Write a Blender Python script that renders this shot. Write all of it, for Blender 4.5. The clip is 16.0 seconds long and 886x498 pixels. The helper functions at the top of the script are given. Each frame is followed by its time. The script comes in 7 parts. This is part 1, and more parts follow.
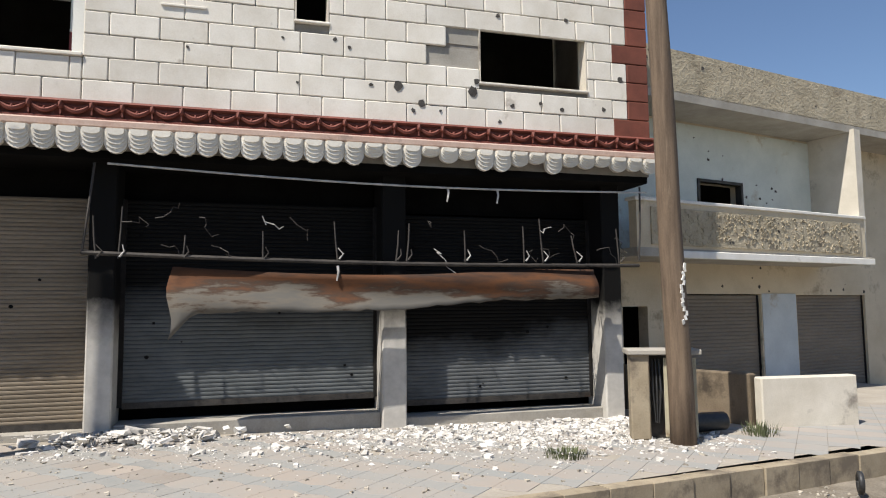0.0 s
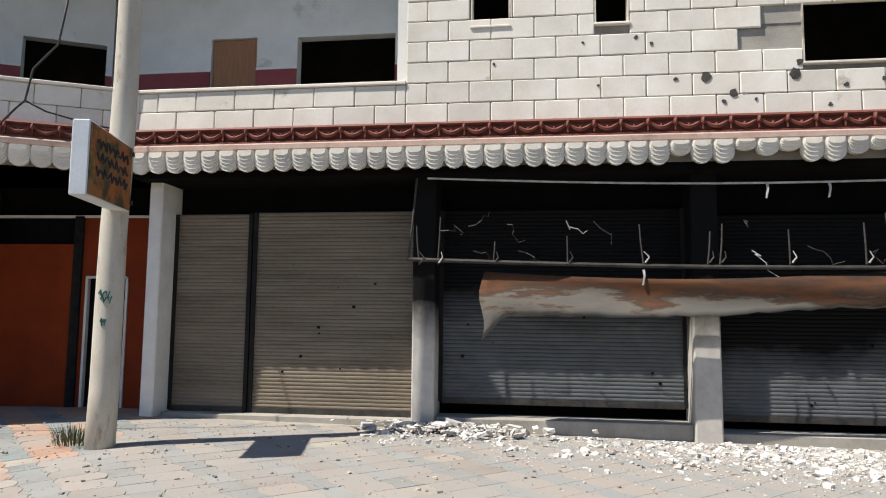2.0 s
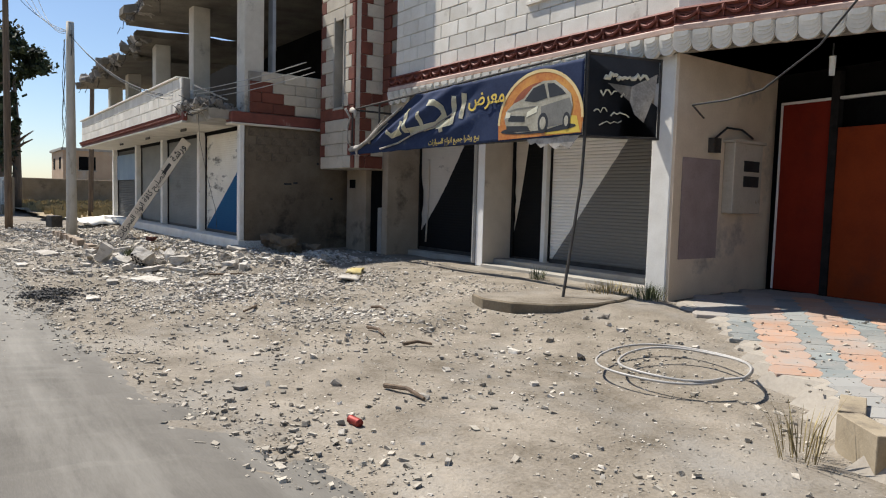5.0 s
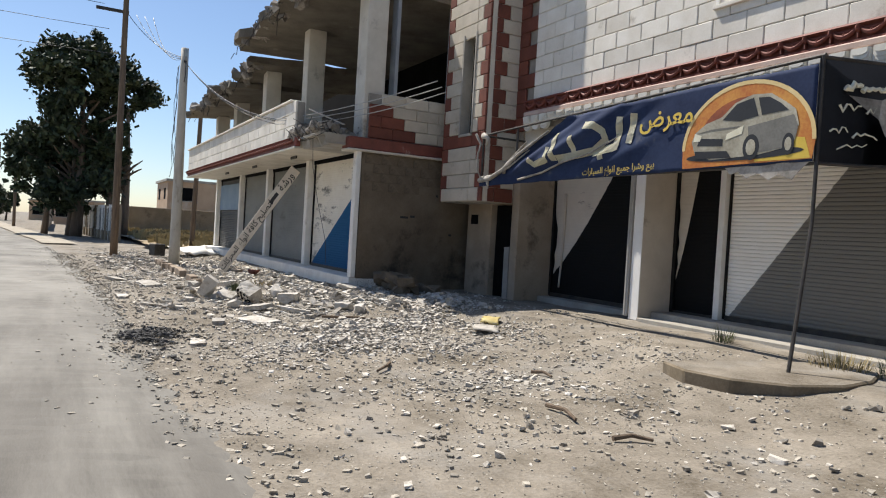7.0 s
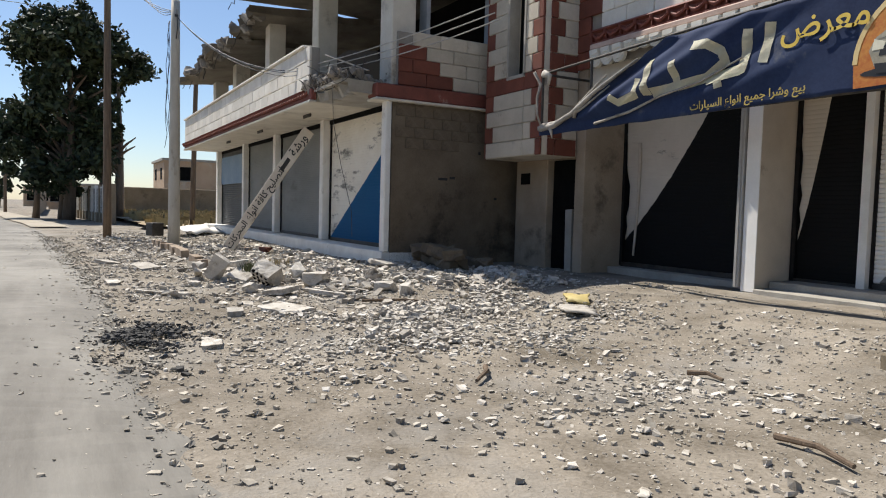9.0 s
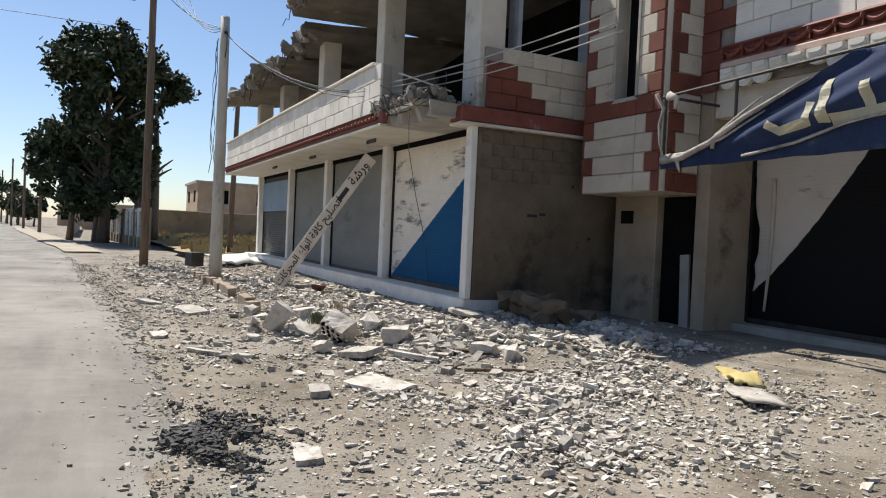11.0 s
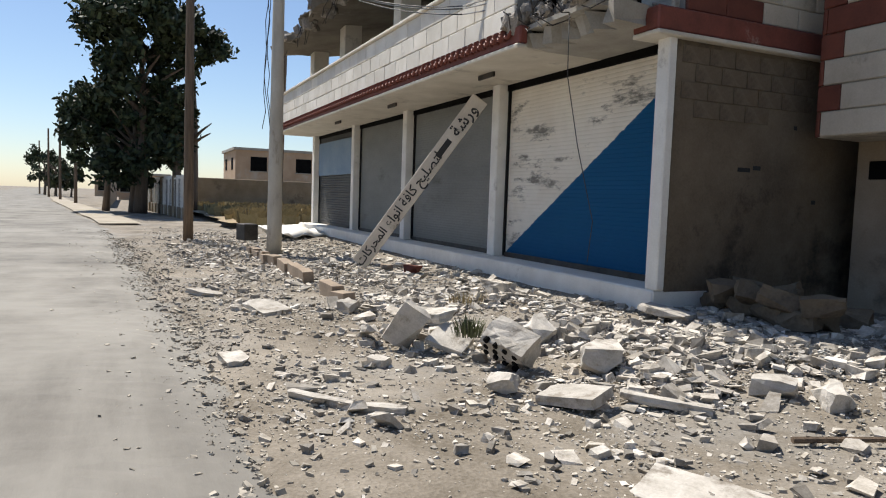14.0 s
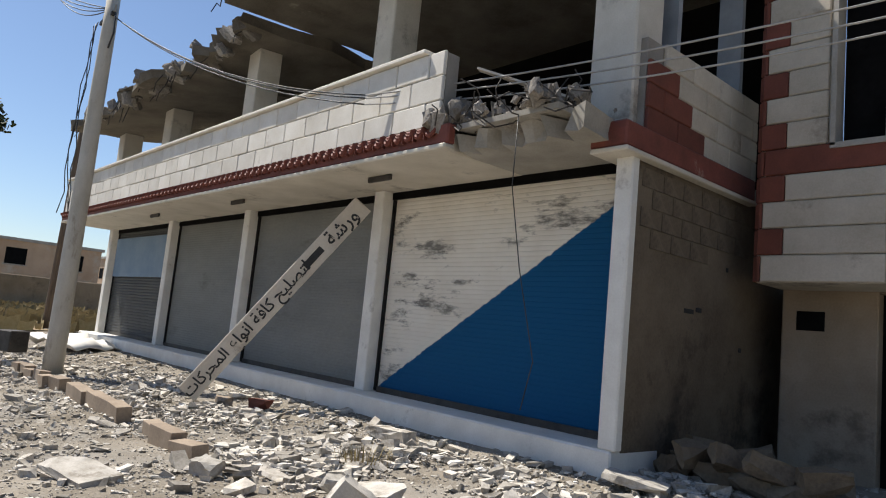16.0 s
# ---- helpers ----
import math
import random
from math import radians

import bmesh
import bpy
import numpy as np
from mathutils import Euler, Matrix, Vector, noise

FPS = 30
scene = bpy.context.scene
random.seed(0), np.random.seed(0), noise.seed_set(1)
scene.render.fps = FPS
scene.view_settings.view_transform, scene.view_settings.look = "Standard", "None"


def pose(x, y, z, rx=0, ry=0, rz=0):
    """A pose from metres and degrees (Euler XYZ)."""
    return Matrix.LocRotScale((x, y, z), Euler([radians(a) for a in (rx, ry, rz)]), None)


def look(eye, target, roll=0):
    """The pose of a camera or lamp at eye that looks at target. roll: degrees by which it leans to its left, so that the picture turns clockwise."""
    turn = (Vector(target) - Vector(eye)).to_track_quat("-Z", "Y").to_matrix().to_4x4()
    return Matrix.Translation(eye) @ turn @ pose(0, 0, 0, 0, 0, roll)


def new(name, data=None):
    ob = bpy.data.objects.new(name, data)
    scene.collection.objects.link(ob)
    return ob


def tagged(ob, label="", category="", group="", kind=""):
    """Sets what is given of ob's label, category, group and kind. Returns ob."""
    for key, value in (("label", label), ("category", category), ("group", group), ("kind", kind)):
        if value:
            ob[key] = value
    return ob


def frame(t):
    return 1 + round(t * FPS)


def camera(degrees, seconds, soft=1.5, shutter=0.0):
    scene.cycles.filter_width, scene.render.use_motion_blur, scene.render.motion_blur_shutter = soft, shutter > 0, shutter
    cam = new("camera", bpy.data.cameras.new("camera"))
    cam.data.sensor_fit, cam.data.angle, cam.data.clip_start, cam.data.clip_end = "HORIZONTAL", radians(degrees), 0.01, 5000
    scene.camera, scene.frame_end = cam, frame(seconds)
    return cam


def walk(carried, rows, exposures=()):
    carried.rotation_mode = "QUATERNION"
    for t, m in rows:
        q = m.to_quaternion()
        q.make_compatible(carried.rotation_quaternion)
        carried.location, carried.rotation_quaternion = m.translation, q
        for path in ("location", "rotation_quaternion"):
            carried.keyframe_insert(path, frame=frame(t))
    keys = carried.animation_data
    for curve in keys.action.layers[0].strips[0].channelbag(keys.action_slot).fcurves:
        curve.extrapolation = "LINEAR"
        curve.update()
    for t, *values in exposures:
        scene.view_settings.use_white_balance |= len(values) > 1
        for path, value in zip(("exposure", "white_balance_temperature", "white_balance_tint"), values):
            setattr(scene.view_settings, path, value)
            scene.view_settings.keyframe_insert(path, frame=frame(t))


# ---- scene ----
cam = camera(65.3, 16.0, 1.1)
PATH = [
    (0, (7.882, -9.296, 1.484), (8.811, -7.534, 1.658), -0.6),
    (0.5, (7.866, -9.292, 1.482), (8.624, -7.448, 1.649), -0.3),
    (1, (7.814, -9.244, 1.474), (8.432, -7.349, 1.637), 0.6),
    (1.5, (7.764, -9.233, 1.484), (8.174, -7.281, 1.639), 0.2),
    (2, (7.775, -9.215, 1.447), (7.902, -7.229, 1.642), 0.6),
    (2.5, (7.742, -9.237, 1.435), (7.545, -7.253, 1.591), 1.6),
    (3, (7.609, -9.216, 1.445), (7.085, -7.286, 1.511), 3.1),
    (3.5, (7.376, -9.139, 1.41), (6.47, -7.357, 1.399), 2.9),
    (4, (7.118, -9.029, 1.381), (5.88, -7.467, 1.212), 1.4),
    (4.5, (6.722, -8.834, 1.377), (5.2, -7.549, 1.196), 0.2),
    (4.7, (6.571, -8.757, 1.348), (4.996, -7.535, 1.184), 0.9),
    (6.8, (4.252, -8.436, 1.194), (2.54, -7.403, 1.144), 3.0),
    (7, (4.048, -8.46, 1.212), (2.302, -7.486, 1.173), 3.4),
    (7.5, (3.342, -8.35, 1.143), (1.584, -7.402, 1.04), 3.5),
    (8, (2.724, -8.231, 0.997), (0.995, -7.228, 0.915), 3.0),
    (8.5, (2.126, -8.159, 0.915), (0.379, -7.187, 0.875), 3.8),
    (9, (1.52, -8.108, 0.969), (-0.222, -7.132, 0.857), 1.6),
    (9.2, (1.274, -8.095, 0.978), (-0.484, -7.143, 0.961), 2.2),
    (11.3, (-0.911, -8.213, 1.203), (-2.699, -7.318, 1.151), 3.0),
    (11.5, (-1.166, -8.189, 1.179), (-2.965, -7.319, 1.125), 3.5),
    (12, (-1.794, -8.126, 1.169), (-3.609, -7.289, 1.098), 3.7),
    (12.5, (-2.423, -8.154, 1.176), (-4.215, -7.271, 1.085), 2.6),
    (13, (-3.07, -8.131, 1.158), (-4.906, -7.343, 1.079), 2.2),
    (13.5, (-3.699, -8.195, 1.12), (-5.51, -7.354, 1.0), 1.7),
    (14, (-4.323, -8.174, 1.098), (-6.135, -7.34, 0.956), 2.0),
    (14.5, (-4.939, -8.161, 1.07), (-6.723, -7.267, 0.931), 2.5),
    (15, (-5.531, -8.19, 1.096), (-7.245, -7.161, 1.028), 1.4),
    (15.5, (-6.101, -8.232, 1.088), (-7.766, -7.128, 1.184), 4.2),
    (16, (-6.628, -8.399, 1.104), (-8.111, -7.079, 1.341), 5.6),
]
walk(cam, [(t, look(eye, target, roll)) for t, eye, target, roll in PATH], [(0, 0.42), (2, 0.47), (3, 0.58), (3.5, 0.68), (4, 0.68), (4.5, 0.50), (7, 0.53), (9, 0.46), (12, 0.51), (13, 0.52), (14, 0.43), (15.5, 0.38), (16, 0.45)])
# ---- light ----
SUN = Vector((1.95, 0.68, -3.2)).normalized()
world = bpy.data.worlds.new("world")
scene.world = world
world.use_nodes = True
wn = world.node_tree.nodes
sky = wn.new("ShaderNodeTexSky")
sky.sky_type = "NISHITA"
sky.sun_disc = False
sky.sun_elevation = math.asin(-SUN.z)
sky.sun_rotation = math.atan2(-SUN.x, -SUN.y)
sky.air_density, sky.dust_density, sky.ozone_density = 1.0, 0.35, 3.0
wn["Background"].inputs[1].default_value = 0.086
tint = wn.new("ShaderNodeMix")
tint.data_type, tint.blend_type = "RGBA", "MULTIPLY"
tint.inputs[0].default_value, tint.inputs[7].default_value = 1.0, (0.985, 0.99, 1.03, 1)
world.node_tree.links.new(sky.outputs[0], tint.inputs[6])
world.node_tree.links.new(tint.outputs[2], wn["Background"].inputs[0])
sun = new("sun", bpy.data.lights.new("sun", "SUN"))
sun.data.energy, sun.data.angle, sun.data.color = 5.0, radians(0.5), (1.0, 0.945, 0.865)
sun.matrix_world = look((0, 0, 30), Vector((0, 0, 30)) + SUN)

# ---- materials ----
MATS = {}


def nodes_of(name):
    m = bpy.data.materials.new(name)
    m.use_nodes = True
    return m, m.node_tree.nodes, m.node_tree.links


def surface(name, a, b, rough=0.85, scale=3.0, fine=60.0, bump=0.25, island=0.0, each=0.0, metal=0.0,
            stain=None, stain_scale=0.8, stain_at=0.55, stain_soft=0.12, stretch=(1, 1, 1), bump_size=0.01, spec=0.5):
    """Two-scale mottled surface between colours a and b, with optional stains of their own colour."""
    if name in MATS:
        return MATS[name]
    m, n, l = nodes_of(name)
    p = n["Principled BSDF"]
    p.inputs["Roughness"].default_value, p.inputs["Metallic"].default_value = rough, metal
    p.inputs["Specular IOR Level"].default_value = spec
    tc = n.new("ShaderNodeTexCoord")
    mp = n.new("ShaderNodeMapping")
    mp.inputs["Scale"].default_value = stretch
    l.new(tc.outputs["Object"], mp.inputs["Vector"])
    big, small = n.new("ShaderNodeTexNoise"), n.new("ShaderNodeTexNoise")
    for t, s, d in ((big, scale, 5), (small, fine, 4)):
        t.inputs["Scale"].default_value, t.inputs["Detail"].default_value = s, d
        t.inputs["Roughness"].default_value = 0.62
        l.new(mp.outputs[0], t.inputs["Vector"])
    if each:
        info, shift = n.new("ShaderNodeObjectInfo"), n.new("ShaderNodeVectorMath")
        shift.operation = "SCALE"
        sep = n.new("ShaderNodeCombineXYZ")
        l.new(info.outputs["Random"], sep.inputs[0])
        l.new(info.outputs["Random"], sep.inputs[1])
        l.new(sep.outputs[0], shift.inputs[0])
        shift.inputs["Scale"].default_value = 37.0
        l.new(shift.outputs[0], mp.inputs["Location"])
    add = n.new("ShaderNodeMath")
    add.operation = "MULTIPLY_ADD"
    add.inputs[1].default_value = 0.45
    l.new(small.outputs["Fac"], add.inputs[0])
    l.new(big.outputs["Fac"], add.inputs[2])
    ramp = n.new("ShaderNodeMapRange")
    ramp.inputs["From Min"].default_value, ramp.inputs["From Max"].default_value = 0.5, 0.95
    l.new(add.outputs[0], ramp.inputs["Value"])
    mix = n.new("ShaderNodeMix")
    mix.data_type = "RGBA"
    mix.inputs[6].default_value, mix.inputs[7].default_value = (*a, 1), (*b, 1)
    l.new(ramp.outputs[0], mix.inputs[0])
    out = mix.outputs[2]
    if each or island:
        src = n.new("ShaderNodeNewGeometry").outputs["Random Per Island"] if island else n.new("ShaderNodeObjectInfo").outputs["Random"]
        hs = n.new("ShaderNodeHueSaturation")
        mr = n.new("ShaderNodeMapRange")
        k = each or island
        mr.inputs["To Min"].default_value, mr.inputs["To Max"].default_value = 1 - k, 1 + k
        l.new(src, mr.inputs["Value"])
        l.new(mr.outputs[0], hs.inputs["Value"])
        l.new(out, hs.inputs["Color"])
        out = hs.outputs[0]
    if stain:
        sn = n.new("ShaderNodeTexNoise")
        sn.inputs["Scale"].default_value, sn.inputs["Detail"].default_value, sn.inputs["Roughness"].default_value = stain_scale, 8, 0.7
        l.new(mp.outputs[0], sn.inputs["Vector"])
        sr = n.new("ShaderNodeMapRange")
        sr.inputs["From Min"].default_value, sr.inputs["From Max"].default_value = stain_at, stain_at + stain_soft
        l.new(sn.outputs["Fac"], sr.inputs["Value"])
        sm = n.new("ShaderNodeMix")
        sm.data_type = "RGBA"
        sm.inputs[7].default_value = (*stain, 1)
        l.new(sr.outputs[0], sm.inputs[0])
        l.new(out, sm.inputs[6])
        out = sm.outputs[2]
    l.new(out, p.inputs["Base Color"])
    bp = n.new("ShaderNodeBump")
    bp.inputs["Strength"].default_value, bp.inputs["Distance"].default_value = bump, bump_size
    l.new(add.outputs[0], bp.inputs["Height"])
    l.new(bp.outputs[0], p.inputs["Normal"])
    MATS[name] = m
    return m


STONE = surface("white_stone", (0.62, 0.57, 0.48), (0.78, 0.74, 0.66), 0.8, 2.0, 50, 0.25, each=0.09, stain=(0.36, 0.31, 0.25), stain_scale=1.6, stain_at=0.62)
REDSTONE = surface("red_stone", (0.115, 0.034, 0.020), (0.195, 0.057, 0.034), 0.8, 3, 50, 0.25, each=0.12, stain=(0.3, 0.22, 0.17), stain_scale=1.5, stain_at=0.67)
MORTAR = surface("mortar", (0.20, 0.18, 0.15), (0.33, 0.30, 0.26), 0.95, 3, 70, 0.4)
CORNICE = surface("red_cornice", (0.12, 0.034, 0.022), (0.22, 0.06, 0.04), 0.7, 4, 40, 0.3, stain=(0.42, 0.33, 0.27), stain_scale=2.2, stain_at=0.62)
PINK = surface("pink_moulding", (0.42, 0.28, 0.22), (0.55, 0.42, 0.35), 0.8, 3, 40, 0.2, stain=(0.16, 0.13, 0.11), stain_scale=1.2, stain_at=0.58)
SCALLOP = surface("cream_plaster", (0.60, 0.56, 0.48), (0.76, 0.72, 0.63), 0.7, 3, 40, 0.15, each=0.08, stain=(0.25, 0.22, 0.19), stain_scale=1.4, stain_at=0.62)
PLASTER = surface("plaster", (0.50, 0.455, 0.37), (0.67, 0.62, 0.53), 0.9, 1.6, 50, 0.3, stain=(0.26, 0.23, 0.19), stain_scale=1.1, stain_at=0.58)
WHITEP = surface("white_paint", (0.66, 0.63, 0.57), (0.82, 0.80, 0.74), 0.75, 2.4, 50, 0.2, stain=(0.33, 0.29, 0.24), stain_scale=2.0, stain_at=0.62)
CONCRETE = surface("concrete", (0.27, 0.25, 0.21), (0.42, 0.39, 0.34), 0.92, 2, 45, 0.5, stain=(0.14, 0.125, 0.11), stain_scale=1.4, stain_at=0.62)
# Soot and the deep shade of recesses, both put into one near-black.
SOOT_SHADE = surface("soot_shade_plaster", (0.003, 0.0028, 0.0026), (0.009, 0.0085, 0.008), 0.97, 1.6, 40, 0.3, spec=0.08)
# Interior shade as colour: very dark plaster for rooms behind openings.
INNER = surface("room_shade_plaster", (0.03, 0.028, 0.025), (0.07, 0.065, 0.06), 0.95, 1.2, 30, 0.2, spec=0.1)
GREYW = surface("grey_render", (0.115, 0.088, 0.06), (0.20, 0.158, 0.11), 0.95, 1.4, 40, 0.8, stain=(0.06, 0.048, 0.036), stain_scale=0.9, stain_at=0.54, spec=0.2)
STEELD = surface("dark_steel", (0.03, 0.028, 0.026), (0.09, 0.08, 0.07), 0.6, 6, 60, 0.2, metal=0.5, stain=(0.16, 0.07, 0.03), stain_scale=4, stain_at=0.62)
BLACKS = surface("black_steel", (0.008, 0.0075, 0.007), (0.025, 0.022, 0.02), 0.8, 6, 60, 0.2, spec=0.2)
WOODP = surface("pole_wood", (0.085, 0.058, 0.038), (0.21, 0.15, 0.10), 0.9, 2.2, 60, 1.0, stretch=(6, 6, 0.5), stain=(0.26, 0.20, 0.14), stain_scale=1.4, stain_at=0.6)
CONCP = surface("pole_concrete", (0.42, 0.38, 0.31), (0.58, 0.54, 0.46), 0.85, 2.2, 50, 0.4, stretch=(2, 2, 0.7), stain=(0.24, 0.19, 0.14), stain_scale=1.6, stain_at=0.56)
DIRT = surface("dry_dirt", (0.105, 0.085, 0.058), (0.315, 0.275, 0.22), 0.97, 1.3, 34, 0.9, stain=(0.26, 0.242, 0.212), stain_scale=0.55, stain_at=0.50, stain_soft=0.2, bump_size=0.035)
ASPHALT = surface("dusty_asphalt", (0.105, 0.097, 0.084), (0.17, 0.158, 0.138), 0.95, 1.2, 90, 0.5, stain=(0.30, 0.285, 0.25), stain_scale=0.55, stain_at=0.50, stain_soft=0.3, stretch=(0.22, 1.5, 1), bump_size=0.006, spec=0.25)


def dust_by_the_ruin(m):
    """Pale cement dust drifted over the road beside the fallen masonry."""
    n, l = m.node_tree.nodes, m.node_tree.links
    p = n["Principled BSDF"]
    old = p.inputs["Base Color"].links[0].from_socket
    tc, sp, nz = n.new("ShaderNodeTexCoord"), n.new("ShaderNodeSeparateXYZ"), n.new("ShaderNodeTexNoise")
    nz.inputs["Scale"].default_value, nz.inputs["Detail"].default_value, nz.inputs["Roughness"].default_value = 0.5, 8, 0.65
    l.new(tc.outputs["Object"], sp.inputs[0])
    l.new(tc.outputs["Object"], nz.inputs["Vector"])
    far = n.new("ShaderNodeMapRange")
    far.inputs["From Min"].default_value, far.inputs["From Max"].default_value, far.inputs["To Max"].default_value = 1.0, -11.0, 1.0
    l.new(sp.outputs[0], far.inputs["Value"])
    spot = n.new("ShaderNodeMapRange")
    spot.inputs["From Min"].default_value, spot.inputs["From Max"].default_value = 0.32, 0.62
    l.new(nz.outputs["Fac"], spot.inputs["Value"])
    mul, mix = n.new("ShaderNodeMath"), n.new("ShaderNodeMix")
    mul.operation, mix.data_type = "MULTIPLY", "RGBA"
    l.new(far.outputs[0], mul.inputs[0])
    l.new(spot.outputs[0], mul.inputs[1])
    l.new(mul.outputs[0], mix.inputs[0])
    l.new(old, mix.inputs[6])
    mix.inputs[7].default_value = (0.285, 0.27, 0.238, 1)
    l.new(mix.outputs[2], p.inputs["Base Color"])


dust_by_the_ruin(ASPHALT)
RUBBLE = surface("rubble", (0.28, 0.25, 0.205), (0.56, 0.52, 0.46), 0.97, 9, 60, 0.9, island=0.5, stain=(0.22, 0.19, 0.15), stain_scale=6, stain_at=0.56, spec=0.2)
# Flat black that paints the darkness inside openings and holes.
UNLIT_BLACK = surface("unlit_black", (0.004, 0.004, 0.004), (0.01, 0.01, 0.01), 0.9, 3, 20, 0.1, spec=0.05)


# ---- mesh helpers ----
def box(bm, x0, x1, y0, y1, z0, z1, m=None):
    r = bmesh.ops.create_cube(bm, size=1.0)["verts"]
    bmesh.ops.scale(bm, vec=(x1 - x0, y1 - y0, z1 - z0), verts=r)
    bmesh.ops.translate(bm, vec=((x0 + x1) / 2, (y0 + y1) / 2, (z0 + z1) / 2), verts=r)
    if m is not None:
        bmesh.ops.transform(bm, matrix=m, verts=r)
    return r


def tube(bm, points, r0, r1=None, sides=8):
    """A tapered tube along points."""
    r1 = r0 if r1 is None else r1
    pts = [Vector(p) for p in points]
    rings = []
    for i, p in enumerate(pts):
        d = (pts[min(i + 1, len(pts) - 1)] - pts[max(i - 1, 0)]).normalized()
        u = d.orthogonal().normalized() if not rings else (u - d * u.dot(d)).normalized()
        v = d.cross(u)
        r = r0 + (r1 - r0) * i / max(1, len(pts) - 1)
        rings.append([bm.verts.new(p + r * (u * math.cos(a) + v * math.sin(a))) for a in (2 * math.pi * k / sides for k in range(sides))])
    for a, b in zip(rings, rings[1:]):
        for k in range(sides):
            bm.faces.new((a[k], a[(k + 1) % sides], b[(k + 1) % sides], b[k]))
    bm.faces.new(rings[0][::-1])
    bm.faces.new(rings[-1])


def prism(bm, outline, y0, y1):
    """An outline of (x, z) points, extruded along y."""
    a = [bm.verts.new((x, y0, z)) for x, z in outline]
    b = [bm.verts.new((x, y1, z)) for x, z in outline]
    bm.faces.new(a)
    bm.faces.new(b[::-1])
    for i in range(len(a)):
        j = (i + 1) % len(a)
        bm.faces.new((a[j], a[i], b[i], b[j]))


def close(bm, name, bevel=0.0):
    if bevel:
        bmesh.ops.bevel(bm, geom=bm.edges[:], offset=bevel, segments=1, affect="EDGES", clamp_overlap=True)
    bmesh.ops.recalc_face_normals(bm, faces=bm.faces[:])
    me = bpy.data.meshes.new(name)
    bm.to_mesh(me)
    bm.free()
    return me


def part(name, bm, material, parent, label="", bevel=0.0, smooth=False):
    me = bm if isinstance(bm, bpy.types.Mesh) else close(bm, name, bevel)
    if not me.materials:
        me.materials.append(material)
    if smooth:
        me.polygons.foreach_set("use_smooth", [True] * len(me.polygons))
    ob = new(name, me)
    ob.parent = parent
    return tagged(ob, label)


def boxes(*dims):
    bm = bmesh.new()
    for d in dims:
        box(bm, *d)
    return bm


def thing(name, m, label, category, group="", kind=""):
    ob = new(name)
    ob.matrix_basis = m
    return tagged(ob, label, category, group, kind)


def solid(name, bm, material, m, label, category, group="", kind="", bevel=0.0, smooth=False):
    ob = part(name, bm, material, None, "", bevel, smooth)
    ob.matrix_basis = m
    return tagged(ob, label, category, group, kind)


def wall_boxes(x0, x1, y0, y1, z0, z1, holes):
    """Boxes of a wall along x with rectangular openings (xa, xb, za, zb)."""
    bm = bmesh.new()
    xs = sorted({x0, x1, *[v for h in holes for v in h[:2] if x0 < v < x1]})
    for a, b in zip(xs, xs[1:]):
        cuts = sorted((h[2], h[3]) for h in holes if h[0] <= a + 1e-6 and h[1] >= b - 1e-6)
        z = z0
        for lo, hi in cuts:
            if lo > z:
                box(bm, a, b, y0, y1, z, lo)
            z = max(z, hi)
        if z < z1:
            box(bm, a, b, y0, y1, z, z1)
    bmesh.ops.remove_doubles(bm, verts=bm.verts[:], dist=0.0005)
    return bm


BLOCKS = {}


def block_mesh(w, h, d, mat, bevel=0.012):
    key = (round(w, 2), round(h, 2), round(d, 2), mat.name)
    if key not in BLOCKS:
        bm = boxes((-w / 2, w / 2, 0, d, -h / 2, h / 2))
        me = close(bm, "stone_block", bevel)
        me.materials.append(mat)
        BLOCKS[key] = me
    return BLOCKS[key]


def lay_blocks(parent, x0, x1, y, z0, z1, holes, red=None, missing=(), w=0.59, h=0.295, depth=0.05, joint=0.008, flip=1, rng=random.Random(3)):
    """Facing blocks in running bond on the wall plane y, proud towards -y."""
    row, z = 0, z0
    while z < z1 - 0.05:
        hh = min(h, z1 - z)
        x = x0 - (w / 2 if row % 2 else 0)
        while x < x1 - 0.02:
            a, b = max(x, x0), min(x + w, x1)
            x += w
            segs = [(a, b)]
            for ha, hb, za, zb in holes:
                if z + hh * 0.6 > za and z + hh * 0.4 < zb:
                    segs = [s for p, q in segs for s in ((p, min(q, ha)), (max(p, hb), q)) if s[1] - s[0] > 0.03]
            for p, q in segs:
                cx, cz = (p + q) / 2, z + hh / 2
                if any(ma < cx < mb and na < cz < nb for ma, mb, na, nb in missing):
                    continue
                isred = red is not None and red(cx, q, row)
                me = block_mesh(q - p - joint, hh - joint, depth, REDSTONE if isred else STONE)
                ob = new("red_block" if isred else "stone_block", me)
                ob.parent = parent
                ob.location = (cx, y - depth + rng.uniform(-0.004, 0.004), cz)
        row += 1
        z += h


def scallop_mesh():
    """One draped plaster scallop with stepped folds, 0.27 wide."""
    bm = bmesh.new()
    for k in range(5):
        w, zb, d = 0.134 - 0.009 * k, -0.29 + 0.052 * k, 0.02 + 0.014 * k
        arc = [(-w * math.cos(t), zb * 0.55 + zb * 0.45 * math.sin(t)) for t in (0.0, 0.32, 0.65, 1.1, 1.57, 2.04, 2.49, 2.82, math.pi)]
        prism(bm, [(-w, 0.0)] + arc + [(w, 0.0)], -d, 0.05 - 0.001 * k)
    return close(bm, "scallop")


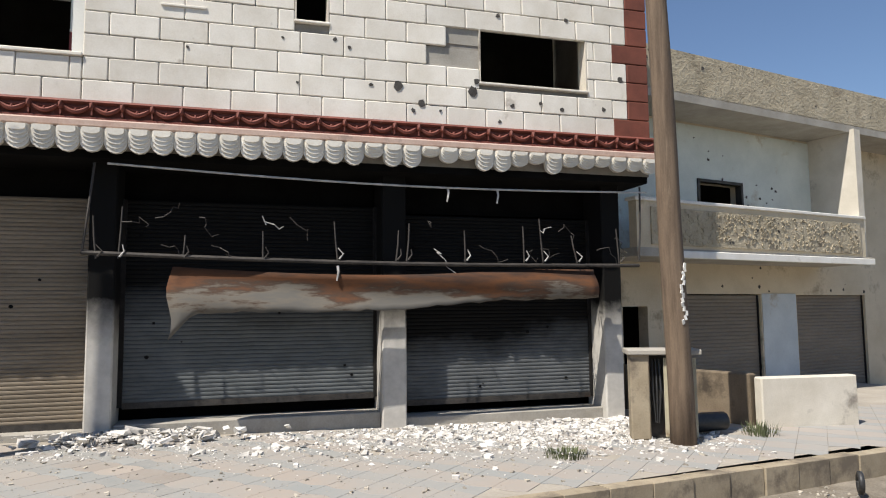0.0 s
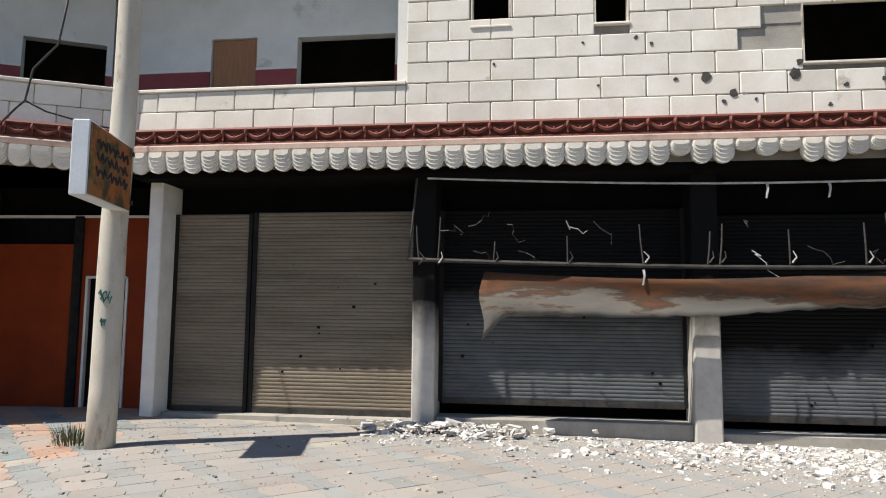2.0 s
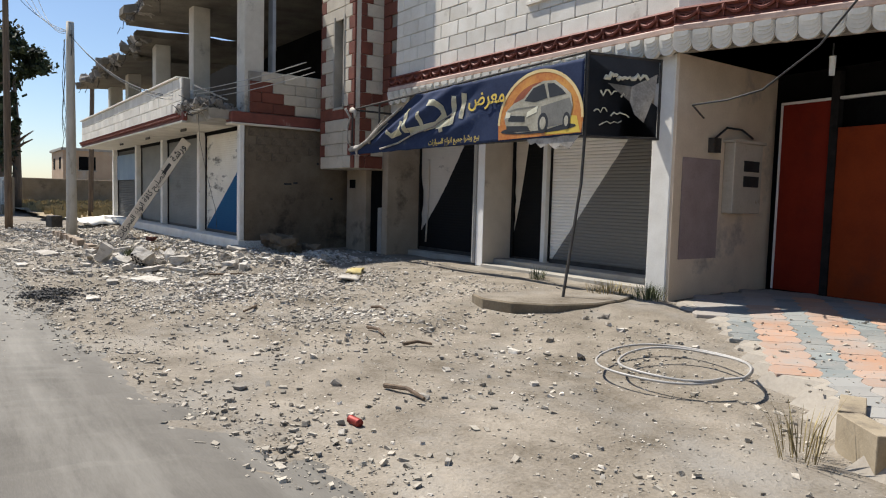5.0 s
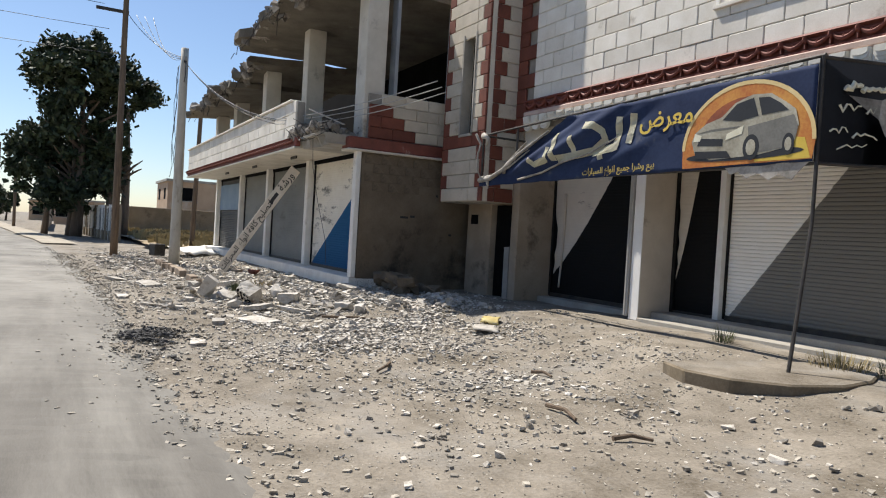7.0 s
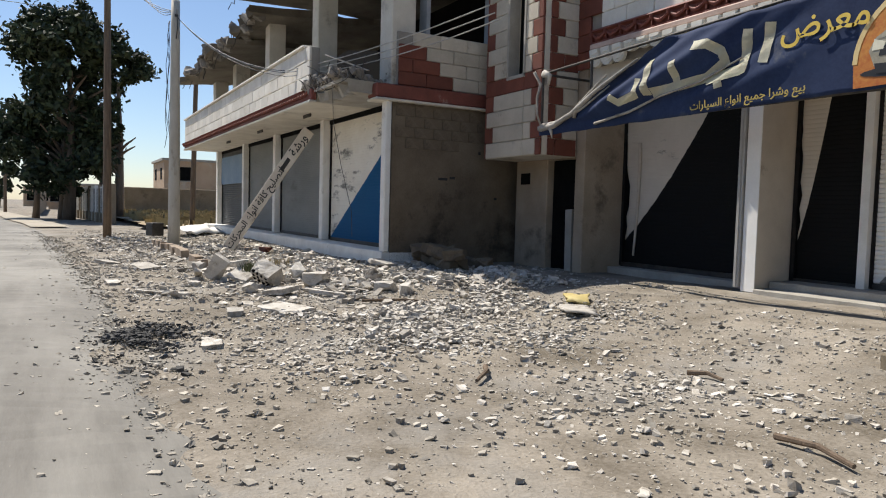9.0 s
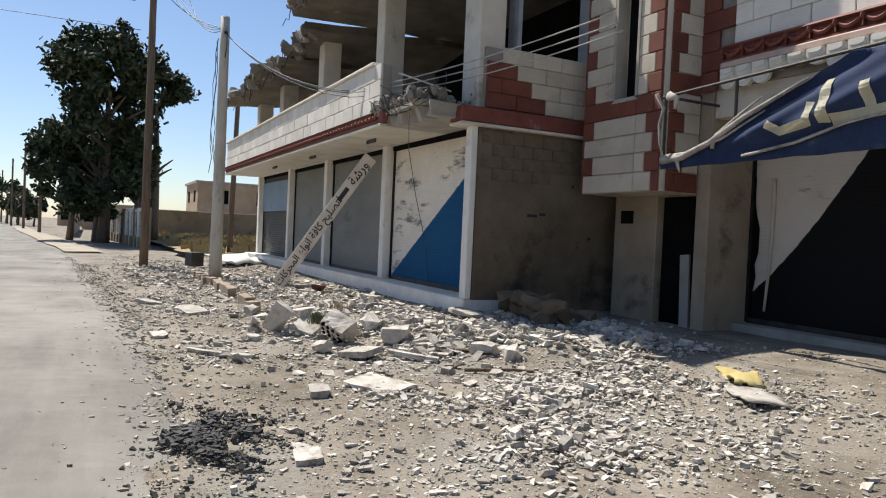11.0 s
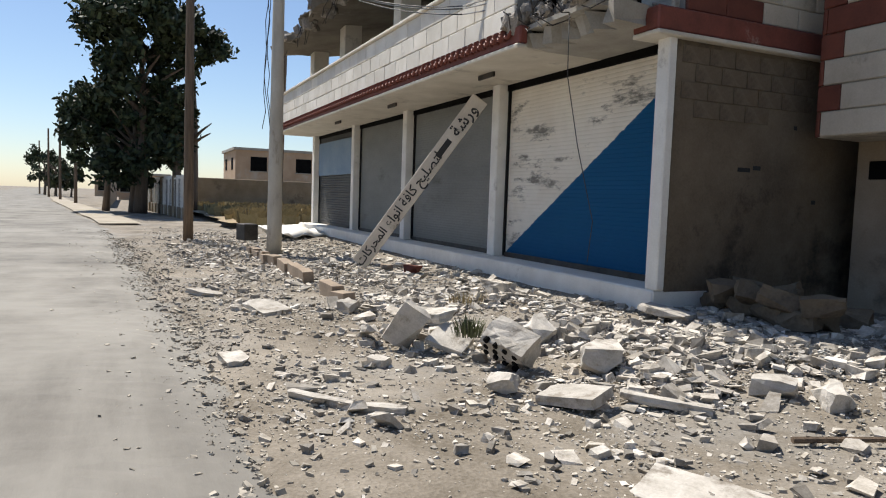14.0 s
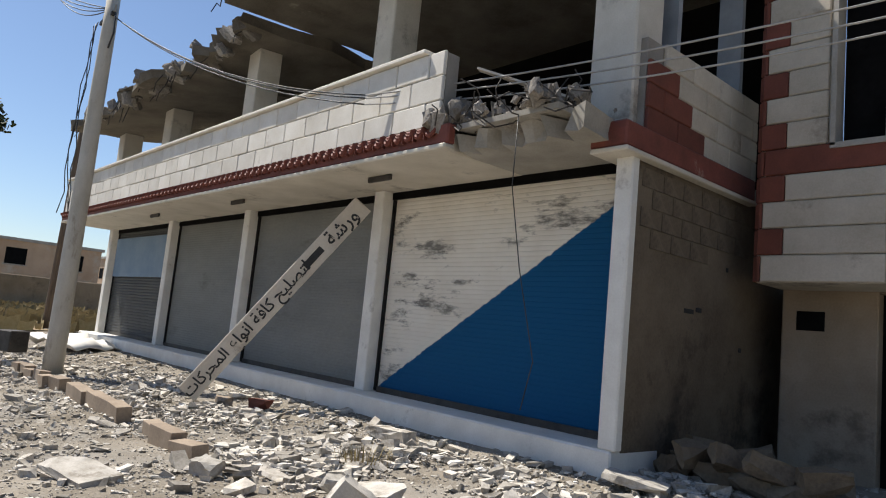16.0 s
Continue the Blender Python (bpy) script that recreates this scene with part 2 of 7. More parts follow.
def swag_mesh():
    """One swag of the frieze, 0.54 wide, with a rosette at its end."""
    bm = bmesh.new()
    tube(bm, [(-0.25 + 0.5 * k / 8, -0.02 - 0.02 * math.sin(math.pi * k / 8), 0.05 - 0.07 * math.sin(math.pi * k / 8)) for k in range(9)], 0.026, 0.026, 6)
    tube(bm, [(-0.25 + 0.5 * k / 8, -0.015 - 0.015 * math.sin(math.pi * k / 8), 0.075 - 0.045 * math.sin(math.pi * k / 8)) for k in range(9)], 0.012, 0.012, 6)
    for dx, r in ((-0.27, 0.058), (0.0, 0.034)):
        v = bmesh.ops.create_icosphere(bm, subdivisions=1, radius=r)["verts"]
        bmesh.ops.translate(bm, vec=(dx, -0.03, 0.05 if dx else 0.0), verts=v)
    v = box(bm, -0.285, -0.255, -0.045, 0, -0.05, 0.03)
    return close(bm, "swag")


SCALLOP_ME, SWAG_ME = scallop_mesh(), swag_mesh()
SCALLOP_ME.materials.append(SCALLOP)
SWAG_ME.materials.append(CORNICE)


def cornice(parent, x0, x1, y, z_top=4.08, missing=(), rng=random.Random(5)):
    """Red frieze with swags, pink moulding and a fringe of scallops, in front of the plane y."""
    bm = bmesh.new()
    prof = [(0.05, z_top), (-0.14, z_top), (-0.16, z_top - 0.03), (-0.10, z_top - 0.06), (-0.08, z_top - 0.19), (-0.14, z_top - 0.215), (-0.14, z_top - 0.24), (0.05, z_top - 0.24)]
    a = [bm.verts.new((x0, y + p, z)) for p, z in prof]
    b = [bm.verts.new((x1, y + p, z)) for p, z in prof]
    bm.faces.new(a)
    bm.faces.new(b[::-1])
    for i in range(len(a)):
        j = (i + 1) % len(a)
        bm.faces.new((a[j], a[i], b[i], b[j]))
    band = part("cornice", bm, CORNICE, parent, "dark red plaster cornice with swags")
    n = max(1, round((x1 - x0) / 0.345))
    for k in range(n):
        ob = new("swag", SWAG_ME)
        ob.parent = band
        ob.location = (x0 + (k + 0.5) * (x1 - x0) / n, y - 0.085, z_top - 0.135)
        ob.scale = ((x1 - x0) / n / 0.56, 1.25, 1.15)
    prof = boxes((x0, x1, y - 0.18, y + 0.05, z_top - 0.345, z_top - 0.244))
    mould = part("moulding", prof, PINK, parent, "dusty pink moulding", 0.02)
    n = max(1, round((x1 - x0) / 0.27))
    for k in range(n):
        x = x0 + (k + 0.5) * (x1 - x0) / n
        gone = any(p < x < q for p, q in missing)
        ob = new("scallop", SCALLOP_ME)
        ob.parent = mould
        ob.location = (x, y - 0.13, z_top - 0.349)
        ob.scale = ((x1 - x0) / n / 0.27, 1, rng.uniform(0.45, 0.75) if gone else rng.choice((1, 1, 1, 0.97, 1.03)))


def shutter(parent, x0, x1, y, z0, z1, material, label, pitch=0.075, depth=1.0):
    """A roller shutter of curved slats, one mesh, with side rails and a bottom bar."""
    n = max(2, round((z1 - z0) / pitch))
    verts, faces = [], []
    for k in range(n):
        a = z0 + (z1 - z0) * k / n
        h = (z1 - z0) / n
        for u, d in ((0, 0.0), (0.2, -0.010), (0.5, -0.014), (0.8, -0.010), (0.96, 0.0), (1.0, 0.006)):
            verts += [(x0, y + d * depth, a + u * h), (x1, y + d * depth, a + u * h)]
    for i in range(0, len(verts) - 2, 2):
        faces.append((i, i + 1, i + 3, i + 2))
    me = bpy.data.meshes.new("roller_shutter")
    me.from_pydata(verts, [], faces)
    me.materials.append(material)
    ob = part("roller_shutter", me, material, parent, label)
    for x in (x0, x1):
        part("guide_rail", boxes((x - 0.03, x + 0.03, y - 0.04, y + 0.03, z0, z1)), BLACKS, ob)
    part("bottom_bar", boxes((x0 + 0.03, x1 - 0.03, y - 0.03, y + 0.02, z0 - 0.02, z0 + 0.06)), STEELD, ob)
    return ob

# ---- ground ----
def ground_height(x, y):
    """Road level by the street, rising to the house fronts, with soft unevenness."""
    y0 = -3.8 - 1.2 * min(1.0, max(0.0, (-6 - x) / 3))
    t = min(1.0, max(0.0, (y - y0) / 2.7))
    t = t * t * (3 - 2 * t)
    z = -0.32 + 0.25 * t * (1 - min(1.0, max(0.0, (x - 1.5) / 2.5)))
    if y > -7.4:
        z += 0.035 * noise.noise(Vector((x * 0.6, y * 0.6, 0.3))) + 0.018 * noise.noise(Vector((x * 2.3, y * 2.3, 4.3)))
    if x > 3:
        z -= 0.015 * min(10, x - 3)
    if x > -0.3 and y > -4.4:
        z = min(z, paving_height(x, y) - 0.045 if y > kerb_line(x) - 0.2 else z)
    return z


def kerb_line(x):
    return -4.02 - 0.03 * (x - 4.6) if x > 4.6 else -4.02 + 0.9 * (4.6 - x)


def paving_height(x, y):
    """Tiled pavement on the right, falling into a ramp before the gate."""
    flat = -0.05 - 0.0135 * (x - 4.4)
    t = min(1.0, max(0.0, (1.2 - y) / 4.4))
    ramp = -0.03 - 0.17 * t
    s = min(1.0, max(0.0, (x - 3.4) / 1.6))
    return ramp + (flat - ramp) * s


def grid_steps(lo, hi, inner_lo, inner_hi, step):
    vals = [inner_lo + step * k for k in range(int((inner_hi - inner_lo) / step) + 1)]
    d, v = step, vals[-1]
    while v < hi:
        d *= 1.5
        v = min(hi, v + d)
        vals.append(v)
    d, v = step, vals[0]
    while v > lo:
        d *= 1.5
        v = max(lo, v - d)
        vals.insert(0, v)
    return vals


xs = grid_steps(-900, 900, -30, 18, 0.25)
ys = grid_steps(-900, 900, -8.6, 3, 0.2)
verts = [(x, y, ground_height(x, y)) for y in ys for x in xs]
nx = len(xs)
faces = [(j * nx + i, j * nx + i + 1, (j + 1) * nx + i + 1, (j + 1) * nx + i) for j in range(len(ys) - 1) for i in range(nx - 1)]
me = bpy.data.meshes.new("ground")
me.from_pydata(verts, [], faces)
solid("ground", me, DIRT, Matrix(), "pale dry dirt ground with dust and grit", "ground", kind="structure", smooth=True)


def road_edge(x):
    """The frayed inner edge of the asphalt."""
    base = np.interp(x, (-400, -80, -30, -18, -12.8, -10, -8, -6.3, -4.8, -3.2, -1.3, 0.2, 1.5, 4.0, 20), (-46, -14.6, -8.7, -7.98, -7.72, -7.52, -7.45, -7.6, -7.72, -7.5, -7.45, -7.3, -7.1, -6.92, -6.5))
    return base + 0.16 * noise.noise(Vector((x * 0.7, 1.7, 0.2))) + 0.06 * noise.noise(Vector((x * 3.1, 5.7, 0)))


rx = [60, 40, 30, 24] + [20 - 0.13 * k for k in range(460)] + [-41 - 3 * k for k in range(1, 200)]
across = [0.45, 0.3, 0.15, 0.0, -0.12, -0.24, -0.36, -0.5, -0.7, -0.9, -1.2, -1.7, -3.0, -6.5, -9.5]
verts, faces = [], []
for x in rx:
    e = road_edge(x)
    for d in across:
        y = e + d
        z = max(-0.36, -0.318 - 0.075 * (d + 0.02)) if d > -0.55 else -0.278 + 0.006 * (d + 0.55) if d > -1.3 else -0.27 if d > -9 else -0.33
        if d > -1.3:
            z += 0.020 * max(0.15, 1 - abs(d) / 0.7) * noise.noise(Vector((x * 2.2, y * 3.0, 3.3))) + 0.012 * noise.noise(Vector((x * 6.5, y * 7.5, 1.3)))
        verts.append((x, y, z))
w_ = len(across)
for i in range(len(rx) - 1):
    for k in range(w_ - 1):
        faces.append((i * w_ + k, (i + 1) * w_ + k, (i + 1) * w_ + k + 1, i * w_ + k + 1))
me = bpy.data.meshes.new("road")
me.from_pydata(verts, [], faces)
solid("road", me, ASPHALT, Matrix(), "dusty worn grey asphalt road with frayed edge", "road", kind="structure")

# ---- the long shop building ----
RM = pose(4.2, 1.25, 0, 0, 0, -11.5)
DM = pose(0.05, -0.06, 0, 0, 0, math.degrees(math.atan2(1.056, 3.89)))
DLEN = math.hypot(3.89, 1.056)
shop = thing("shop_building", Matrix(), "two-storey shop building faced with white stone blocks, burnt shopfronts", "building")


def wing(name, m, label):
    ob = part(name, boxes((0, 0.01, 0.2, 0.21, 5, 5.01)), MORTAR, shop, label)
    ob.matrix_basis = m
    return ob


TOP = 7.4


def soot_and_shade(name, pale_a, pale_b, z_line, spread, rough=0.8, metal=0.0, stretch=1.0):
    """Paint turning near-black above a ragged line z_line, for soot and recess shade."""
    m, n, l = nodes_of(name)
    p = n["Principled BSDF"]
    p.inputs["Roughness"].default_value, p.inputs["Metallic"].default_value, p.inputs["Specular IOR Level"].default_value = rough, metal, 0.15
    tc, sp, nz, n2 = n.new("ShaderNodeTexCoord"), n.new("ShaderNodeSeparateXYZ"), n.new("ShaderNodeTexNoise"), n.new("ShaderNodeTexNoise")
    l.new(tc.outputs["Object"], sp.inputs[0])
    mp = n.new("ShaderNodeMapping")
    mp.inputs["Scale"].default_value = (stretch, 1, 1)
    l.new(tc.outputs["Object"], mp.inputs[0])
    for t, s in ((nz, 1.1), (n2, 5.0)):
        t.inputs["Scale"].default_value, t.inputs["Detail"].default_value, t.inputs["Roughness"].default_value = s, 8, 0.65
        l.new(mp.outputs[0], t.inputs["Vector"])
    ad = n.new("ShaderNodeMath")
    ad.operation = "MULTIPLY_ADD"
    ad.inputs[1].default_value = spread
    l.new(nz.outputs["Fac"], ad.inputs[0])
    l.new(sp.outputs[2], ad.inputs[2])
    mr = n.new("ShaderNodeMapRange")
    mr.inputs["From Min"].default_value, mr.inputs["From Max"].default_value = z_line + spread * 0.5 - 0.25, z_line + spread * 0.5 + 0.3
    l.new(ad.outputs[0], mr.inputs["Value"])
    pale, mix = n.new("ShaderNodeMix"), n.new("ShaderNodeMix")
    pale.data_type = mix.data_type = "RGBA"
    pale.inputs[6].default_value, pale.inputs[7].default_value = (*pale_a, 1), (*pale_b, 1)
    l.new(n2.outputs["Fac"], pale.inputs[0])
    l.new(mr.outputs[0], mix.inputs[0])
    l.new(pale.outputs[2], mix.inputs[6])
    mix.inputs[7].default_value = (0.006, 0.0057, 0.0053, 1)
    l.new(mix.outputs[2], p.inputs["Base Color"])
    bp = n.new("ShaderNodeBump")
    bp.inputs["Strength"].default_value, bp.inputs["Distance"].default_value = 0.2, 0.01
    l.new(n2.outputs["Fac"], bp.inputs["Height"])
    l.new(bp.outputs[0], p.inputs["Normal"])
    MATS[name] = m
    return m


# Upper pillar: soot, plus the shade under the soffit painted in.
PIL_SOOT_SHADE = soot_and_shade("soot_shade_white_pillar", (0.30, 0.28, 0.25), (0.66, 0.63, 0.57), 1.35, 0.8)
# right wing
holes_r = [(9.0, 10.74, 4.76, 5.66), (4.68, 5.22, 5.44, 6.1), (6.36, 6.82, 5.41, 6.1)]
wr = part("wall", wall_boxes(3.78, 11.78, -0.3, -0.08, 3.5, TOP, holes_r), MORTAR, shop, "white stone block wall pocked by shrapnel")
wr.matrix_basis = RM
lay_blocks(wr, 3.78, 11.42, -0.3, 4.08, TOP, holes_r, None,
           missing=[(8.3, 9.0, 5.32, 5.62), (8.0, 9.0, 4.95, 5.25), (8.75, 9.0, 4.68, 4.95)])
for r in range(12):
    z = 4.08 + 0.295 * r
    if z > TOP - 0.1:
        break
    w = 0.62 if r % 2 == 0 else 0.36
    for a, b, mt, nm in ((11.78 - w, 11.80, REDSTONE, "red_block"), (11.42, 11.78 - w, STONE, "stone_block")):
        if b - a > 0.05:
            ob = new(nm, block_mesh(b - a - 0.008, min(0.295, TOP - z) - 0.008, 0.05, mt))
            ob.parent = wr
            ob.location = ((a + b) / 2, -0.351 if nm == "red_block" else -0.349, z + min(0.295, TOP - z) / 2)
cornice(wr, -0.2, 11.82, -0.33, missing=[(7.35, 7.6), (8.2, 8.95), (9.5, 10.0), (10.3, 11.8)])
# side wall and back
ws = part("side_wall", boxes((11.55, 11.76, -0.08, 9, 3.5, TOP), (11.40, 11.60, 0.5, 9, -0.6, 3.5)), PLASTER, shop, "plain rendered side wall")
ws.matrix_basis = RM
# ground floor soffit, sooty, with the recess shade put into the same near-black
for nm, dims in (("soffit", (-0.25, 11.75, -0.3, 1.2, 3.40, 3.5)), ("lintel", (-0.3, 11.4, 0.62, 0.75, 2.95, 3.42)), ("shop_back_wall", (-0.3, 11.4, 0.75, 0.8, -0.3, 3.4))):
    part(nm, boxes(dims), SOOT_SHADE, shop, "soot- and shade-blackened " + nm.replace("_", " ")).matrix_basis = RM
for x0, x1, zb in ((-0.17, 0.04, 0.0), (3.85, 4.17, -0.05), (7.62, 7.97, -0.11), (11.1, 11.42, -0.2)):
    pl = part("pillar", boxes((x0, x1, 0, 0.6, zb - 0.1, 3.42)), PIL_SOOT_SHADE if x0 > 1 else WHITEP, shop, "flaking white pillar, blackened by smoke and painted shade at the top" if x0 > 1 else "flaking white pillar", 0.02)
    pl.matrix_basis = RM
SH_BROWN = surface("brown_shutter", (0.135, 0.108, 0.076), (0.275, 0.225, 0.165), 0.65, 1.2, 30, 0.1, stretch=(0.35, 1, 2.6), stain=(0.085, 0.07, 0.053), stain_scale=0.9, stain_at=0.53, stain_soft=0.25, spec=0.3)
SH_GREY = soot_and_shade("smoked_grey_shutter", (0.042, 0.048, 0.05), (0.165, 0.176, 0.18), 1.55, 0.9, 0.75, 0.0, 0.5)
SH_BURNT = soot_and_shade("burnt_grey_shutter", (0.04, 0.045, 0.047), (0.17, 0.178, 0.182), 0.95, 1.5, 0.75, 0.0, 0.5)
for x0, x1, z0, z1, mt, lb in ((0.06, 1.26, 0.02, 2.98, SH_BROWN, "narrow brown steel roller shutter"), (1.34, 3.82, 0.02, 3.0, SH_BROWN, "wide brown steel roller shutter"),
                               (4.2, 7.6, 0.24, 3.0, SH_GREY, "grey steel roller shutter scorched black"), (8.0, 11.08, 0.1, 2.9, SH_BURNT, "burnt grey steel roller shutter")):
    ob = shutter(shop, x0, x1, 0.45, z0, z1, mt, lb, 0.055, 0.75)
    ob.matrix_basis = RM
for dims in ((0.06, 3.85, 0.2, 0.6, -0.1, 0.0), (4.17, 7.62, 0.12, 0.6, -0.2, 0.06), (7.97, 11.1, 0.12, 0.6, -0.3, -0.04)):
    part("doorstep", boxes(dims), CONCRETE, shop, "concrete sill under the shutter", 0.01).matrix_basis = RM
# balcony: parapet on the right wing and on the slanting middle
RAIL = 4.66
pw = part("balcony_parapet", boxes((-0.2, 3.78, -0.3, -0.12, 3.5, RAIL)), MORTAR, shop, "white stone balcony parapet")
pw.matrix_basis = RM
lay_blocks(pw, -0.2, 3.78, -0.3, 4.08, RAIL, [], h=0.29)
cap = part("coping", boxes((-0.2, 3.78, -0.38, -0.08, RAIL, RAIL + 0.05)), STONE, shop, "", 0.01)
cap.matrix_basis = RM
dw = part("balcony_parapet", boxes((0, DLEN, 0.0, 0.18, 3.5, RAIL)), MORTAR, shop, "white stone balcony parapet, slanting part")
dw.matrix_basis = DM
lay_blocks(dw, 0, DLEN, 0, 4.08, RAIL, [], h=0.29)
cornice(dw, 0, DLEN, -0.03)
cap = part("coping", boxes((0, DLEN, -0.08, 0.22, RAIL, RAIL + 0.05)), STONE, shop, "", 0.01)
cap.matrix_basis = DM
bfl = bmesh.new()
fl = [bfl.verts.new(p) for p in ((0.05, 0.1, 3.5), (4.0, 1.15, 3.5), (15.6, -1.1, 3.5), (16.5, 3.5, 3.5), (0.05, 5, 3.5))]
bmesh.ops.solidify(bfl, geom=[bfl.faces.new(fl)], thickness=0.12)
part("balcony_floor", bfl, surface("warm_soffit", (0.66, 0.55, 0.42), (0.80, 0.70, 0.57), 0.9, 1.2, 40, 0.3, stain=(0.40, 0.32, 0.24), stain_scale=0.9, stain_at=0.6), shop, "plastered soffit over the entrance")
bfl = bmesh.new()
fl = [bfl.verts.new(p) for p in ((-10, 0.0, TOP), (0.05, -0.1, TOP), (4.0, 0.95, TOP), (15.6, -1.35, TOP), (17, 8, TOP), (-10, 8, TOP))]
bmesh.ops.solidify(bfl, geom=[bfl.faces.new(fl)], thickness=-0.25)
part("roof", bfl, CONCRETE, shop, "flat concrete roof slab")
REDP = surface("dark_red_paint", (0.20, 0.025, 0.025), (0.28, 0.05, 0.045), 0.6, 2, 40, 0.1)
BWALL = surface("balcony_paint", (0.62, 0.62, 0.58), (0.74, 0.74, 0.70), 0.8, 2, 40, 0.15, stain=(0.4, 0.36, 0.31), stain_scale=1.3, stain_at=0.62)
ORANGE = surface("orange_steel", (0.19, 0.026, 0.004), (0.27, 0.042, 0.006), 0.7, 1.5, 40, 0.15, spec=0.2, stain=(0.14, 0.03, 0.012), stain_scale=1.0, stain_at=0.55, stain_soft=0.25)
REDSTEEL = surface("red_steel", (0.15, 0.011, 0.004), (0.22, 0.02, 0.006), 0.7, 1.5, 40, 0.15, spec=0.2, stain=(0.08, 0.012, 0.008), stain_scale=1.0, stain_at=0.55, stain_soft=0.25)
WOODD = surface("brown_door", (0.24, 0.10, 0.03), (0.34, 0.15, 0.05), 0.5, 3, 40, 0.1, stretch=(8, 8, 1))
# balcony back wall with windows and a door
hb = [(1.73, 3.35, 5.1, 5.95), (0.25, 1.04, 3.6, 5.98)]
bw = part("balcony_wall", wall_boxes(-1.2, 3.9, 0.9, 1.1, 3.6, TOP, hb), BWALL, shop, "white-painted wall behind the balcony")
bw.matrix_basis = RM
da = part("dado", wall_boxes(-1.2, 3.9, 0.88, 0.897, 3.6, 5.42, hb), REDP, bw, "dark red painted dado")
da = part("dado_line", wall_boxes(-1.2, 3.9, 0.875, 0.897, 5.424, 5.46, hb), WHITEP, bw)
part("balcony_door", boxes((0.27, 1.02, 0.95, 1.0, 3.62, 5.96)), WOODD, bw, "orange-brown wooden door")
part("inner_wall", boxes((3.6, 3.79, -0.1, 0.9, 3.6, TOP)), BWALL, bw)
# slanting balcony back wall with a window, and the end wall with a curved dado
b2w = part("balcony_wall", wall_boxes(-0.2, 3.4, 1.7, 1.9, 3.6, TOP, [(2.05, 3.3, 5.0, 5.95)]), BWALL, shop, "white-painted slanting balcony wall")
b2w.matrix_basis = DM
part("dado", wall_boxes(-0.2, 3.4, 1.68, 1.697, 3.6, 5.42, [(2.05, 3.3, 5.0, 5.95)]), REDP, b2w, "dark red painted dado")
part("dado_line", wall_boxes(-0.2, 3.4, 1.675, 1.697, 5.424, 5.46, [(2.05, 3.3, 5.0, 5.95)]), WHITEP, b2w)
part("dado", boxes((0.053, 0.066, 0.2, 2.2, 3.62, 5.42)), REDP, shop, "dark red painted dado on the end wall")
# room behind the slanting wall, painted dark in place of its shade
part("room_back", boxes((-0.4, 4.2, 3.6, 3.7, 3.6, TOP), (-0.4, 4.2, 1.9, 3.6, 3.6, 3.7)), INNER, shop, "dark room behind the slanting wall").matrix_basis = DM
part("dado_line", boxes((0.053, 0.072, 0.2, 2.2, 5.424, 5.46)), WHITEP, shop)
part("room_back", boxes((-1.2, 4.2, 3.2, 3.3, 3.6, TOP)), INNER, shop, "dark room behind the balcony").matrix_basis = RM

# left wing
holes_l = [(-3.08, -1.4, 4.88, 6.1)]
wl = part("wall", wall_boxes(-8.2, 0.05, 0.0, 0.22, 3.5, TOP, holes_l), MORTAR, shop, "white stone block wall of the left wing")
lay_blocks(wl, -7.6, 0.05, 0.0, 4.08, TOP, holes_l)
part("end_wall", boxes((-0.16, 0.05, 0.22, 6, 3.5, TOP)), BWALL, shop)
cornice(wl, -7.7, 0.1, -0.03, missing=[(-6.9, -6.2)])
for r in range(13):
    z = 4.08 - 0.295 * 2 + 0.295 * r
    w = 0.62 if r % 2 else 0.34
    ob = new("red_block", block_mesh(w - 0.008, 0.287, 0.06, REDSTONE))
    ob.parent = wl
    ob.location = (-8.2 + w / 2, -0.062, z + 0.1475)
# dark colour stands in for the unlit room here
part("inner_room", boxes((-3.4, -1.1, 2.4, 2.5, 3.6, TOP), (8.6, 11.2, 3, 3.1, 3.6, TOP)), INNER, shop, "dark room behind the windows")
# window frames
fr = part("window", boxes((-3.12, -3.06, -0.07, 0.12, 4.84, 6.14), (-1.42, -1.36, -0.07, 0.12, 4.84, 6.14), (-3.12, -1.36, -0.07, 0.12, 6.08, 6.14), (-2.26, -2.22, 0.0, 0.06, 4.88, 6.08)), WHITEP, shop, "empty window frame")
part("sill", boxes((-3.16, -1.32, -0.1, 0.15, 4.80, 4.86)), STONE, fr, "", 0.008)
for x0, x1, z0, z1 in holes_r:
    fr = part("window", boxes((x0, x0 + 0.02, -0.345, -0.1, z0, z1), (x1 - 0.02, x1, -0.345, -0.1, z0, z1), (x0, x1, -0.345, -0.1, z1 - 0.02, z1)), PLASTER, shop, "blown-out window frame")
    fr.matrix_basis = RM
    part("sill", boxes((x0 - 0.01, x1 + 0.01, -0.37, -0.1, z0 - 0.02, z0 + 0.015)), STONE, fr, "", 0.008)
# rooms behind the right wing, their darkness put into the colour
rm = part("inner_room", boxes((3.9, 11.5, 2.4, 2.5, 3.6, TOP), (3.9, 4.0, -0.08, 2.4, 3.6, TOP), (3.9, 11.5, -0.07, 2.4, 3.62, 3.7)), INNER, shop, "room behind the windows, its shade painted dark")
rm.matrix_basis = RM
